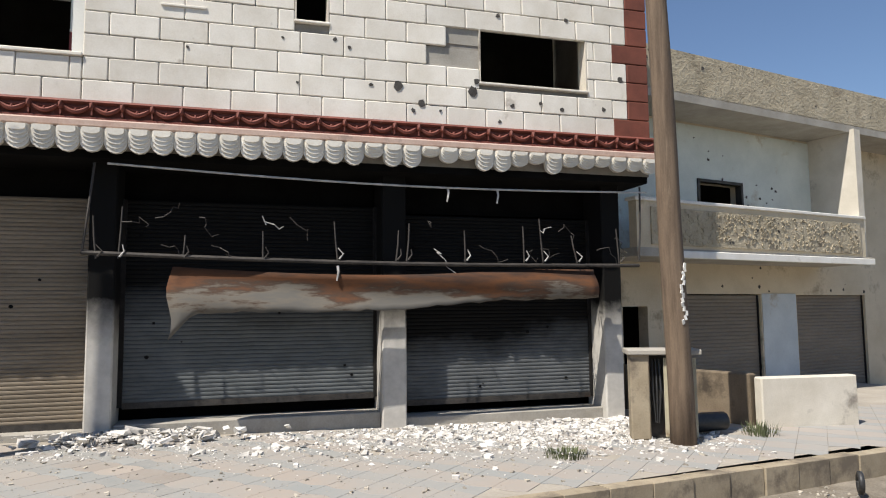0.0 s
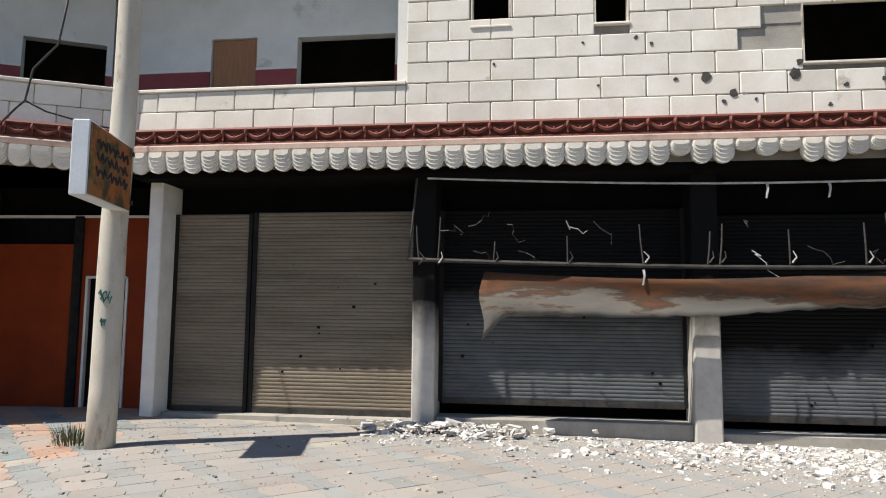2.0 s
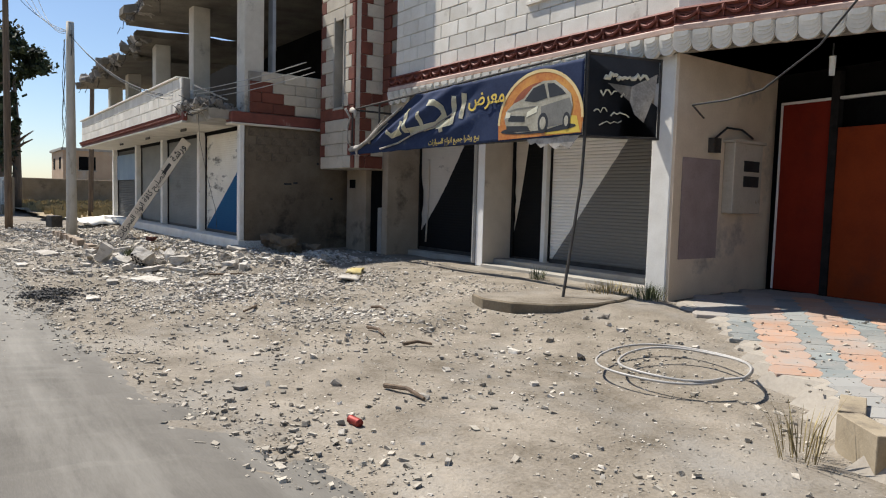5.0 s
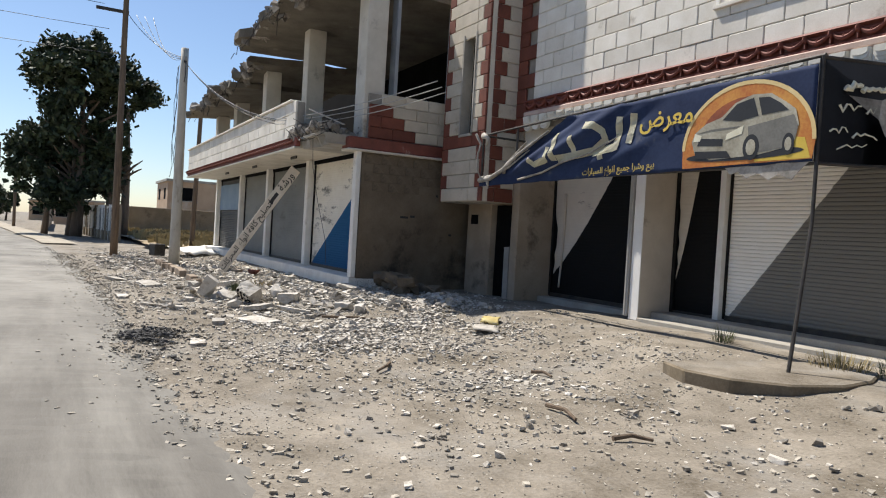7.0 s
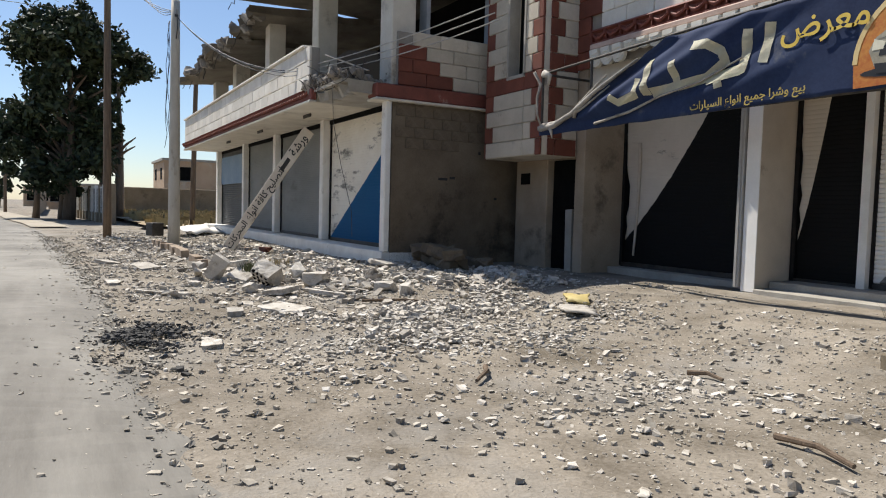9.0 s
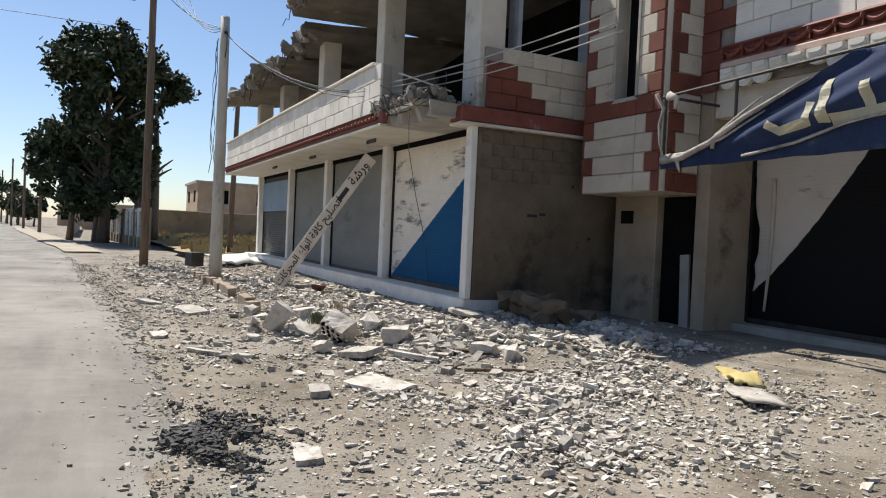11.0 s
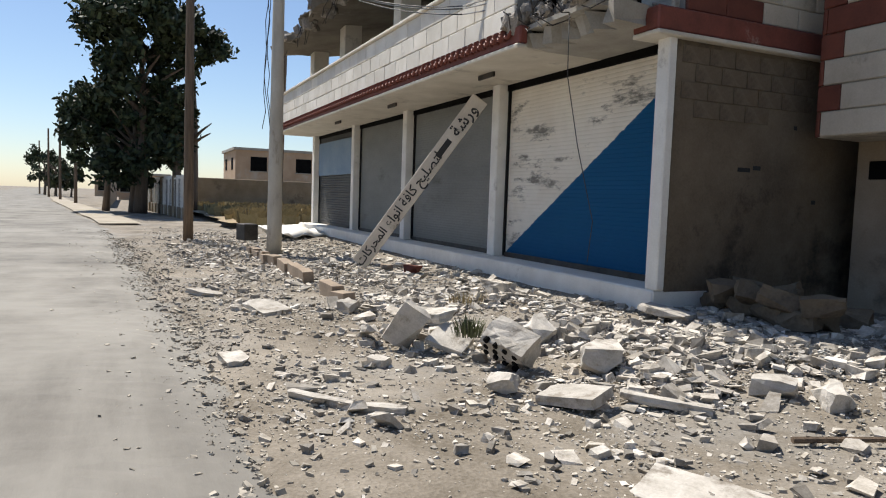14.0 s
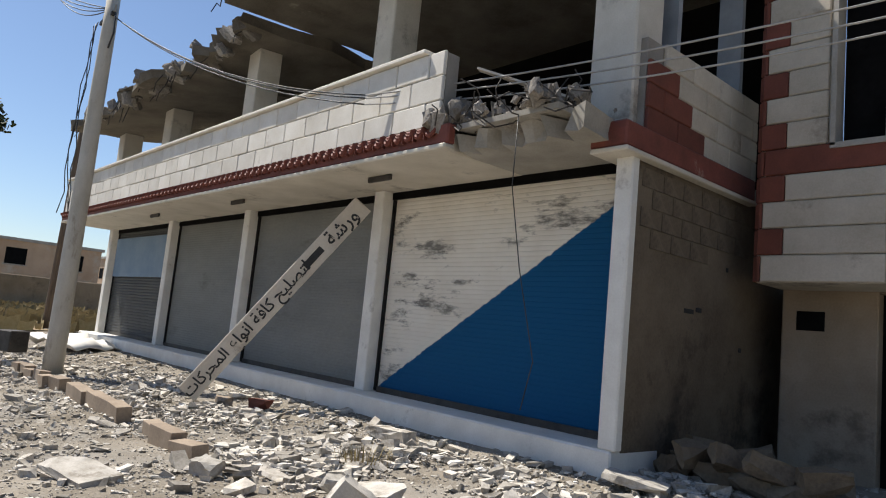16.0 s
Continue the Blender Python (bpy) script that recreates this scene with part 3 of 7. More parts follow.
# ground floor of the left wing
BROWNP = surface("brown_beige_plaster", (0.27, 0.215, 0.155), (0.40, 0.33, 0.25), 0.92, 1.4, 45, 0.4, stain=(0.16, 0.128, 0.095), stain_scale=1.0, stain_at=0.56, spec=0.2)
for x0, x1 in ((-0.36, 0.0), (-8.2, -7.95), (-10.0, -9.0)):
    part("pillar", boxes((x0, x1, 0.0, 1.1 if x1 > -5 else 1.35, -0.25, 3.5)), BROWNP if x1 < -5 else WHITEP, shop, "plastered pillar", 0.015)
BEIGEP = surface("beige_plaster", (0.50, 0.43, 0.34), (0.64, 0.56, 0.46), 0.9, 1.6, 50, 0.3, stain=(0.24, 0.20, 0.155), stain_scale=1.1, stain_at=0.58)
mp_ = part("pillar", boxes((-4.93, -4.70, 0.34, 1.2, -0.25, 3.5)), BEIGEP, shop, "deep beige pillar between the shutters", 0.012)
# Added thin facing, near white: sunlight on the front put into its colour.
part("sunlit_facing", boxes((-4.91, -4.695, 0.325, 0.339, -0.05, 2.75)), surface("sunlit_white", (0.80, 0.78, 0.73), (0.88, 0.86, 0.82), 0.6, 3, 50, 0.15), mp_, "pillar front whitened to carry the sunlight on it")
part("guide_rail", boxes((-5.02, -4.935, 0.30, 0.40, 0.0, 2.7), (-4.985, -4.97, 0.285, 0.30, 0.0, 2.7)), surface("zinc_rail", (0.34, 0.33, 0.31), (0.46, 0.45, 0.42), 0.6, 3, 40, 0.1), mp_, "grey metal shutter rail")
part("lintel", boxes((-7.95, -0.36, 0.75, 1.3, 2.74, 3.5), (-7.95, -0.36, 0.05, 0.25, 3.1, 3.5)), PLASTER, shop, "plastered lintel over the shutters")
part("lintel", boxes((-9.0, -8.2, 0.02, 0.7, 1.96, 3.5)), BROWNP, shop, "plastered lintel over the stair door")
part("entrance_wall", boxes((-0.2, 0.05, 0.02, 2.75, -0.2, 3.5)), surface("warm_plaster", (0.58, 0.46, 0.33), (0.74, 0.61, 0.46), 0.9, 1.2, 40, 0.3, stain=(0.40, 0.33, 0.27), stain_scale=0.9, stain_at=0.56), shop, "plastered side wall of the entrance")
for dims in ((-4.68, -0.36, 0.62, 1.2, -0.2, 0.10), (-4.68, -0.36, 0.28, 0.616, -0.2, 0.0), (-7.95, -4.95, 0.62, 1.2, -0.2, 0.04)):
    part("doorstep", boxes(dims), CONCRETE, shop, "", 0.01)


def painted_shutter(name, slope, curve, x_mid, a=(0.62, 0.56, 0.46), b=(0.84, 0.80, 0.71), grime_at=0.535):
    """Shutter paint: pale upper part, dark lower corner with a slanting edge."""
    m, n, l = nodes_of(name)
    p = n["Principled BSDF"]
    p.inputs["Roughness"].default_value, p.inputs["Specular IOR Level"].default_value = 0.75, 0.2
    tc, sp = n.new("ShaderNodeTexCoord"), n.new("ShaderNodeSeparateXYZ")
    l.new(tc.outputs["Object"], sp.inputs[0])
    sub = n.new("ShaderNodeMath")
    sub.operation = "MULTIPLY_ADD"
    sub.inputs[1].default_value, sub.inputs[2].default_value = slope, -slope * x_mid
    l.new(sp.outputs[0], sub.inputs[0])
    src = sub.outputs[0]
    if curve:
        pw_ = n.new("ShaderNodeMath")
        pw_.operation = "POWER"
        mx = n.new("ShaderNodeMath")
        mx.operation = "MAXIMUM"
        mx.inputs[1].default_value = 0.0
        l.new(src, mx.inputs[0])
        l.new(mx.outputs[0], pw_.inputs[0])
        pw_.inputs[1].default_value = curve
        src = pw_.outputs[0]
    cmp_ = n.new("ShaderNodeMath")
    cmp_.operation = "SUBTRACT"
    l.new(src, cmp_.inputs[0])
    l.new(sp.outputs[2], cmp_.inputs[1])
    nz = n.new("ShaderNodeTexNoise")
    nz.inputs["Scale"].default_value = 9
    l.new(tc.outputs["Object"], nz.inputs["Vector"])
    ad = n.new("ShaderNodeMath")
    ad.operation = "MULTIPLY_ADD"
    ad.inputs[1].default_value = 0.06
    l.new(nz.outputs["Fac"], ad.inputs[0])
    l.new(cmp_.outputs[0], ad.inputs[2])
    st_ = n.new("ShaderNodeMapRange")
    st_.inputs["From Min"].default_value, st_.inputs["From Max"].default_value = 0.02, 0.04
    l.new(ad.outputs[0], st_.inputs["Value"])
    gr = n.new("ShaderNodeTexNoise")
    gr.inputs["Scale"].default_value, gr.inputs["Detail"].default_value = 2.5, 8
    l.new(tc.outputs["Object"], gr.inputs["Vector"])
    pale = n.new("ShaderNodeMix")
    pale.data_type = "RGBA"
    pale.inputs[6].default_value, pale.inputs[7].default_value = (*a, 1), (*b, 1)
    l.new(gr.outputs["Fac"], pale.inputs[0])
    sm = n.new("ShaderNodeTexNoise")
    sm.inputs["Scale"].default_value, sm.inputs["Detail"].default_value, sm.inputs["Roughness"].default_value = 1.0, 9, 0.75
    sv_ = n.new("ShaderNodeMapping")
    sv_.inputs["Scale"].default_value = (0.8, 1, 2.6)
    l.new(tc.outputs["Object"], sv_.inputs[0])
    l.new(sv_.outputs[0], sm.inputs["Vector"])
    sr_ = n.new("ShaderNodeMapRange")
    sr_.inputs["From Min"].default_value, sr_.inputs["From Max"].default_value = grime_at, grime_at + 0.085
    l.new(sm.outputs["Fac"], sr_.inputs["Value"])
    grime = n.new("ShaderNodeMix")
    grime.data_type = "RGBA"
    grime.inputs[7].default_value = (0.20, 0.185, 0.16, 1)
    l.new(sr_.outputs[0], grime.inputs[0])
    l.new(pale.outputs[2], grime.inputs[6])
    mix = n.new("ShaderNodeMix")
    mix.data_type = "RGBA"
    l.new(st_.outputs[0], mix.inputs[0])
    l.new(grime.outputs[2], mix.inputs[6])
    l.new(mix.outputs[2], p.inputs["Base Color"])
    MATS[name] = m
    return m, mix


PS1, mx1 = painted_shutter("pale_shutter_dark_corner", 1.29, 0, -3.60, (0.80, 0.76, 0.68), (0.90, 0.87, 0.81), 0.64)
mx1.inputs[7].default_value = (0.20, 0.19, 0.17, 1)
PS2, mx2 = painted_shutter("beige_shutter_black_swoosh", 0.73, 1.5, -8.75, (0.54, 0.48, 0.40), (0.68, 0.62, 0.53), 0.6)
mx2.inputs[7].default_value = (0.006, 0.006, 0.006, 1)
PS3, mx3 = painted_shutter("beige_shutter_black_curve", 2.0, 2.1, -5.03, (0.58, 0.52, 0.43), (0.72, 0.66, 0.56), 0.6)
mx3.inputs[7].default_value = (0.006, 0.006, 0.006, 1)
shutter(shop, -3.56, -0.38, 1.12, 0.12, 2.76, PS1, "cream shutter with a dark painted lower corner", 0.062)
sh2 = shutter(shop, -4.66, -3.70, 1.12, 0.08, 2.76, PS3, "narrow beige shutter with a black painted curve", 0.062, 0.25)
sh3 = shutter(shop, -7.93, -4.95, 0.95, 0.06, 2.76, PS2, "beige shutter with a black painted swoosh", 0.062, 0.25)
part("mullion", boxes((-3.68, -3.57, 0.98, 1.2, 0.0, 2.74)), WHITEP, shop)


def gap_shade_strip(parent, x, y, z1, seed, w):
    """A ragged black strip laid on the shutter, painting the dark of a gap at its rail."""
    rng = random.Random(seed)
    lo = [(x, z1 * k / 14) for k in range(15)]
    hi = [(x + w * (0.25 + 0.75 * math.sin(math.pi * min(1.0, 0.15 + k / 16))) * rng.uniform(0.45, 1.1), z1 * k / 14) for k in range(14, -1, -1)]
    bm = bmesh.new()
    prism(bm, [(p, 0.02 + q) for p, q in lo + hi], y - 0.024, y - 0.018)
    part("gap_shade_strip", bm, UNLIT_BLACK, parent, "ragged black strip for the shade of a gap beside the bent shutter")


gap_shade_strip(sh3, -7.93, 0.95, 2.6, 4, 0.16)
gap_shade_strip(sh2, -4.66, 1.12, 2.6, 7, 0.12)
bm = bmesh.new()
tube(bm, [(-7.62 + 0.07 * math.sin(2.2 * k / 9), 0.925, 0.25 + 2.0 * k / 9) for k in range(10)], 0.02, 0.035, 6)
part("bent_edge", bm, BEIGEP, sh3, "rolled edge of the bent shutter", smooth=True)
part("shop_back_wall", boxes((-8.2, 0.0, 1.5, 1.6, -0.3, 3.5)), INNER, shop, "dark wall behind the shutters")
# stair door at the left end: a black box paints the doorway's darkness
part("door_shade", boxes((-9.0, -8.2, 0.16, 0.55, -0.2, 1.96)), UNLIT_BLACK, shop, "black box for the shade inside the doorway")
part("door_leaf", boxes((-0.09, 0.09, -0.02, 0.02, -0.1, 1.1)), CONCRETE, shop, "broken grey door leaf leaning in the doorway").matrix_basis = pose(-8.36, 0.06, -0.05, -3, -5, 0)

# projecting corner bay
BAYSTONE = surface("cream_stone", (0.43, 0.375, 0.29), (0.60, 0.535, 0.435), 0.85, 2.0, 50, 0.25, each=0.09, stain=(0.28, 0.235, 0.18), stain_scale=1.6, stain_at=0.60)
BAYTOP = 9.2
bay_holes = [(-9.22, -8.72, 3.45, 5.6)]
cb = part("corner_bay", wall_boxes(-9.98, -8.2, -0.76, -0.55, 1.98, BAYTOP, bay_holes), PLASTER, shop, "projecting corner bay with red and white stone")
part("bay_side", boxes((-8.42, -8.2, -0.55, 0.0, 1.98, BAYTOP), (-9.98, -9.78, -0.55, 0.0, 1.98, BAYTOP), (-9.98, -8.2, -0.55, 0.0, 1.98, 2.1)), PLASTER, cb)
part("window_frame", boxes((-9.25, -9.2, -0.83, -0.6, 3.42, 5.62), (-8.74, -8.69, -0.83, -0.6, 3.42, 5.62), (-9.25, -8.69, -0.83, -0.6, 3.39, 3.45)), CONCRETE, cb)
# black sheet behind the bay window in place of room shade
part("pane_shade", boxes((-9.2, -8.74, -0.58, -0.56, 3.45, 5.62)), UNLIT_BLACK, cb)
for r in range(25):
    z = 1.98 + 0.295 * r
    long_ = r % 2
    for x0, x1, mt in ((-9.98, -9.98 + (0.28 if long_ else 0.05), REDSTONE), (-9.98 + (0.28 if long_ else 0.05), -9.28 if 3.3 < z < 5.5 else -8.72 - 0.0, BAYSTONE),
                       (-8.72, -8.5 + (0.0 if long_ else 0.15), BAYSTONE), (-8.5 + (0.0 if long_ else 0.15), -8.2, REDSTONE)):
        if z > 8.9 or x1 - x0 < 0.03:
            continue
        if 3.0 < z < 3.35 and mt is BAYSTONE:
            mt = REDSTONE
        ob = new("red_block" if mt is REDSTONE else "stone_block", block_mesh(x1 - x0 - 0.008, 0.287, 0.05, mt))
        ob.parent = cb
        ob.location = ((x0 + x1) / 2, -0.81, z + 0.1475)
# side of the bay that faces the shops
for r in range(25):
    z = 1.98 + 0.295 * r
    if z > 8.9:
        break
    cut = -0.34 if r % 2 else -0.5
    for a, b, mt in ((-0.66, cut, REDSTONE), (cut, -0.02, REDSTONE if r in (0, 5) else BAYSTONE)):
        ob = new("stone_block" if mt is BAYSTONE else "red_block", block_mesh(b - a - 0.008, 0.287, 0.03, mt))
        ob.parent = cb
        ob.matrix_basis = pose(-8.17, (a + b) / 2, z + 0.1475, 0, 0, 90)
# side of the bay that faces the ruin
for r in range(25):
    z = 1.98 + 0.295 * r
    if z > 8.9:
        break
    for a, b, mt in ((-0.76, -0.48 if r % 2 else -0.66, REDSTONE), (-0.48 if r % 2 else -0.66, 0.0, BAYSTONE)):
        ob = new("stone_block" if mt is BAYSTONE else "red_block", block_mesh(b - a - 0.008, 0.287, 0.05, mt))
        ob.parent = cb
        ob.matrix_basis = pose(-9.98 - 0.05, (a + b) / 2, z + 0.1475, 0, 0, -90) @ Matrix.Translation((0, 0, 0))

# recessed entrance with orange steel gate
GM = pose(0.1, 2.56, 0, 0, 0, -7)
# near-black colour over the gate leaves
part("gate_wall", boxes((-0.2, 4.3, 0.15, 0.3, -0.2, 3.5)), SOOT_SHADE, shop, "near-black transom over the gate").matrix_basis = GM
gate = part("steel_gate", boxes((0.16, 1.02, 0, 0.05, -0.03, 2.98)), REDSTEEL, shop, "orange and red sheet steel gate")
gate.matrix_basis = GM
part("gate_leaf", boxes((1.10, 2.50, -0.02, 0.04, -0.03, 2.55)), ORANGE, gate, "orange gate leaf")
part("gate_leaf", boxes((2.60, 4.12, 0.0, 0.05, 2.02, 2.98), (2.6, 2.72, 0, 0.05, -0.03, 2.02), (3.38, 4.12, 0.0, 0.05, -0.03, 2.02)), ORANGE, gate, "orange gate leaf with a wicket")
part("gate_post", boxes((1.0, 1.12, -0.05, 0.08, -0.03, 3.4)), BLACKS, gate)
part("gate_post", boxes((2.48, 2.62, -0.05, 0.08, -0.03, 3.0)), BLACKS, gate)
# black sheets paint the shade behind the wicket and the upper gap
part("wicket_opening", boxes((2.72, 3.38, 0.06, 0.1, -0.03, 2.02), (1.35, 2.48, 0.05, 0.1, 2.55, 2.98)), UNLIT_BLACK, gate, "black sheets for the shade in the gate openings")
part("wicket_frame", boxes((2.70, 2.74, -0.03, 0.05, -0.03, 2.04), (3.36, 3.40, -0.03, 0.05, -0.03, 2.04), (2.7, 3.4, -0.03, 0.05, 2.0, 2.04), (0.14, 0.17, -0.02, 0.06, -0.03, 3.0), (0.14, 4.14, -0.02, 0.06, 2.98, 3.02), (4.11, 4.14, -0.02, 0.06, -0.03, 3.0)), WHITEP, gate, "thin pale frame strips")

# ---- the ruined building ----
ruin = thing("ruined_building", Matrix(), "two-storey ruined building with collapsed upper floor and roller shutters", "building")
part("plinth", boxes((-27.9, -10.36, -2.78, -1.95, -0.4, 0.16)), WHITEP, ruin, "white-painted plinth", 0.02)
part("side_wall", boxes((-10.6, -10.36, -2.62, 4, -0.4, 3.0)), GREYW, ruin, "bare grey rendered side wall with scorch marks")
for x0, x1 in ((-10.53, -10.33), (-15.0, -14.76), (-19.27, -19.03), (-23.22, -22.98), (-27.7, -27.45)):
    part("pillar", boxes((x0, x1, -2.76 if x0 > -11 else -2.42, -2.64 if x0 > -11 else -2.14, 0.16, 3.1)), WHITEP, ruin, "white-painted pillar", 0.015)
part("slab", boxes((-27.9, -12.2, -3.55, 4, 3.08, 3.3)), PLASTER, ruin, "concrete balcony slab", 0.02)
# lintel coloured near-black for the shade under the slab
part("lintel", boxes((-27.5, -10.6, -2.26, -2.05, 2.98, 3.1)), SOOT_SHADE, ruin)
BLUE = painted_shutter("white_and_blue_shutter", 0.625, 0, -15.1)
BLUE[1].inputs[7].default_value = (0.002, 0.078, 0.19, 1)
SH_PLAIN = surface("plain_grey_shutter", (0.155, 0.157, 0.145), (0.235, 0.237, 0.22), 0.85, 0.8, 30, 0.1, stretch=(0.4, 1, 1.2), stain=(0.12, 0.115, 0.10), stain_scale=0.9, stain_at=0.58)
SH_DARK = surface("dark_shutter", (0.03, 0.03, 0.03), (0.06, 0.06, 0.055), 0.6, 0.8, 30, 0.1)
shutter(ruin, -14.74, -10.6, -2.2, 0.18, 3.0, BLUE[0], "white roller shutter with a blue painted corner", 0.06, 0.3)
shutter(ruin, -19.0, -15.02, -2.2, 0.18, 3.0, SH_PLAIN, "grey roller shutter", 0.05, 0.22)
shutter(ruin, -22.96, -19.29, -2.2, 0.18, 3.0, SH_PLAIN, "grey roller shutter", 0.05, 0.22)
shutter(ruin, -27.43, -23.24, -2.2, 0.18, 3.0, SH_DARK, "dark roller shutter with faded blue top")
part("frieze", boxes((-27.9, -12.1, -3.62, -3.5, 3.13, 3.36)), CORNICE, ruin, "red frieze", 0.02)
part("frieze_moulding", boxes((-27.9, -12.1, -3.66, -3.5, 3.065, 3.125)), PLASTER, ruin, "pale moulding under the red frieze", 0.015)
pp = part("balcony_parapet", boxes((-27.9, -12.3, -3.55, -3.38, 3.3, 4.22)), MORTAR, ruin, "white stone balcony parapet, broken at its end")
lay_blocks(pp, -27.9, -12.3, -3.55, 3.36, 4.25, [])
part("coping", boxes((-27.95, -12.6, -3.66, -3.33, 4.25, 4.3)), STONE, ruin, "", 0.01)
sw = part("upper_wall", boxes((-10.62, -10.42, -2.5, 0.0, 3.3, 4.3)), MORTAR, ruin, "stone side wall of the upper floor")
part("side_band", boxes((-10.7, -10.28, -2.98, -0.2, 3.02, 3.28)), CORNICE, ruin, "red moulded band", 0.02)
part("band_moulding", boxes((-10.68, -10.25, -3.0, -0.2, 2.965, 3.015)), PLASTER, ruin, "pale moulding under the red band", 0.012)
BLK_ME = close(boxes((-0.006, 0.006, -0.193, 0.193, -0.094, 0.094)), "wall_block", 0.003)
BLK_ME.materials.append(GREYW)
rngw = random.Random(61)
bare = thing("bare_blockwork", Matrix(), "patch of bare concrete blocks showing through the render", "wall", kind="structure")
for r in range(3, 7):
    for k in range(6):
        yb = -2.35 + 0.4 * k + (0.2 if r % 2 else 0)
        if yb > -0.25 or (r < 4 and rngw.random() < 0.12 * (4 - r) + 0.1 * k) or r < rngw.uniform(0, 3) - 0.2 * k:
            continue
        ob = new("wall_block", BLK_ME)
        ob.parent = bare
        ob.location = (-10.357 + rngw.uniform(0, 0.004), yb, 1.62 + 0.2 * r)
for r in range(4):
    for k in range(5):
        a = -2.5 + 0.59 * k - (0.295 if r % 2 else 0)
        b = min(a + 0.59, 0.0)
        a = max(a, -2.5)
        mt = REDSTONE if k < (2 if r < 2 else 1) else BAYSTONE
        if b - a > 0.04 and not (r == 3 and k < 1):
            ob = new("red_block" if mt is REDSTONE else "stone_block", block_mesh(b - a - 0.008, 0.25, 0.05, mt))
            ob.parent = sw
            ob.matrix_basis = pose(-10.37, (a + b) / 2, 3.3 + 0.255 * r + 0.13, 0, 0, 90)
for x0, x1, y0, y1, z0, z1 in ((-11.05, -10.5, -2.6, -2.1, 3.3, 6.75), (-15.2, -14.75, -2.6, -2.1, 3.3, 6.75), (-19.6, -19.15, -2.6, -2.1, 3.3, 6.4), (-24.0, -23.5, -2.6, -2.1, 3.3, 6.0), (-27.5, -27.0, -2.6, -2.1, 3.3, 5.8)):
    part("column", boxes((x0, x1, y0, y1, z0, z1)), PLASTER, ruin, "bare upper-floor column", 0.02)


# Concrete darkened to carry the shade on the undersides of the roof slabs.
SHADE_CONC = surface("shade_dark_concrete", (0.085, 0.073, 0.057), (0.19, 0.168, 0.135), 0.95, 1.1, 40, 0.6, stain=(0.34, 0.31, 0.26), stain_scale=0.7, stain_at=0.62, spec=0.2)


def broken_slab(name, x0, x1, y0, y1, z, th, label, seed, tilt=(0, 0), rough=0.35):
    """A slab with a ragged front and ends, tilted a little."""
    rng = random.Random(seed)
    pts = [(x0 + (x1 - x0) * k / 16, y0 + rng.uniform(-0.12, rough)) for k in range(17)]
    pts += [(x1 + rng.uniform(-rough, 0.1), y0 + (y1 - y0) * k / 5) for k in range(1, 6)] + [(x0 + rng.uniform(-0.1, rough), y1 - (y1 - y0) * k / 5) for k in range(0, 5)]
    bm = bmesh.new()
    xc, yc = (x0 + x1) / 2, (y0 + y1) / 2
    lo = [bm.verts.new((x, y, z + tilt[0] * (x - xc) + tilt[1] * (y - yc))) for x, y in pts]
    hi = [bm.verts.new((x + rng.uniform(-0.06, 0.06), y + rng.uniform(-0.1, 0.06), z + th + rng.uniform(-0.03, 0.03) + tilt[0] * (x - xc) + tilt[1] * (y - yc))) for x, y in pts]
    bm.faces.new(lo[::-1])
    bm.faces.new(hi)
    for i in range(len(pts)):
        j = (i + 1) % len(pts)
        bm.faces.new((lo[i], lo[j], hi[j], hi[i]))
    bmesh.ops.triangulate(bm, faces=bm.faces[:])
    return part(name, bm, CONCRETE if name == "slab_end" else SHADE_CONC, ruin, label)


broken_slab("slab_end", -12.35, -10.42, -3.35, 4, 3.085, 0.2, "ragged broken end of the balcony slab", 8, (0, 0), 0.3)
broken_slab("roof_slab", -18.7, -10.4, -3.95, 4, 6.72, 0.24, "cracked concrete roof slab with a ragged edge", 2)
broken_slab("fallen_slab", -27.8, -20.6, -3.8, 0.5, 5.95, 0.18, "sagging broken roof slab", 4, (0.03, 0.10))
broken_slab("fallen_slab", -20.9, -18.4, -3.4, 1.5, 6.35, 0.2, "tilted piece of broken roof slab", 6, (0.12, 0.05))
# upper-floor darkness is painted: the back wall is near-black
part("back_wall", boxes((-27.9, -10.4, 1.5, 1.7, 3.3, 7.0)), SOOT_SHADE, ruin, "inner wall, room shade put into its near-black colour")
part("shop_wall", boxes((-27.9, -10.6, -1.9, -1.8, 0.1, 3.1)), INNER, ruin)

# ---- neighbour house to the right ----
nb = thing("neighbour_house", RM @ pose(13, 1.4, 0, 0, 0, 12) @ Matrix.Diagonal((1.05, 1, 1, 1)) @ pose(-13, -1.4, 0), "weathered two-storey house with patterned balcony and roller shutters", "house")
NBP = surface("ochre_plaster", (0.48, 0.405, 0.285), (0.66, 0.575, 0.43), 0.9, 1.0, 40, 0.4, stain=(0.28, 0.225, 0.15), stain_scale=1.0, stain_at=0.56)
part("wall", wall_boxes(12.2, 30, 2.0, 2.25, -0.6, 5.5, [(14.73, 15.95, 3.5, 4.04), (19.0, 20.2, 3.3, 4.3), (14.16, 16.42, -0.4, 1.74), (17.55, 20.0, -0.4, 1.72), (12.7, 13.3, -0.4, 1.5)]), NBP, nb, "pale weathered plaster wall")
nbpar = part("roof_parapet", boxes((11.9, 30, 1.0, 1.3, 5.4, 6.2)), NBP, nb, "rough roof parapet")
part("roof", boxes((11.9, 30, 1.0, 8, 5.25, 5.42)), CONCRETE, nb, "flat roof")
part("balcony_floor", boxes((12.0, 18.4, 0.8, 2.0, 2.35, 2.5)), CONCRETE, nb)
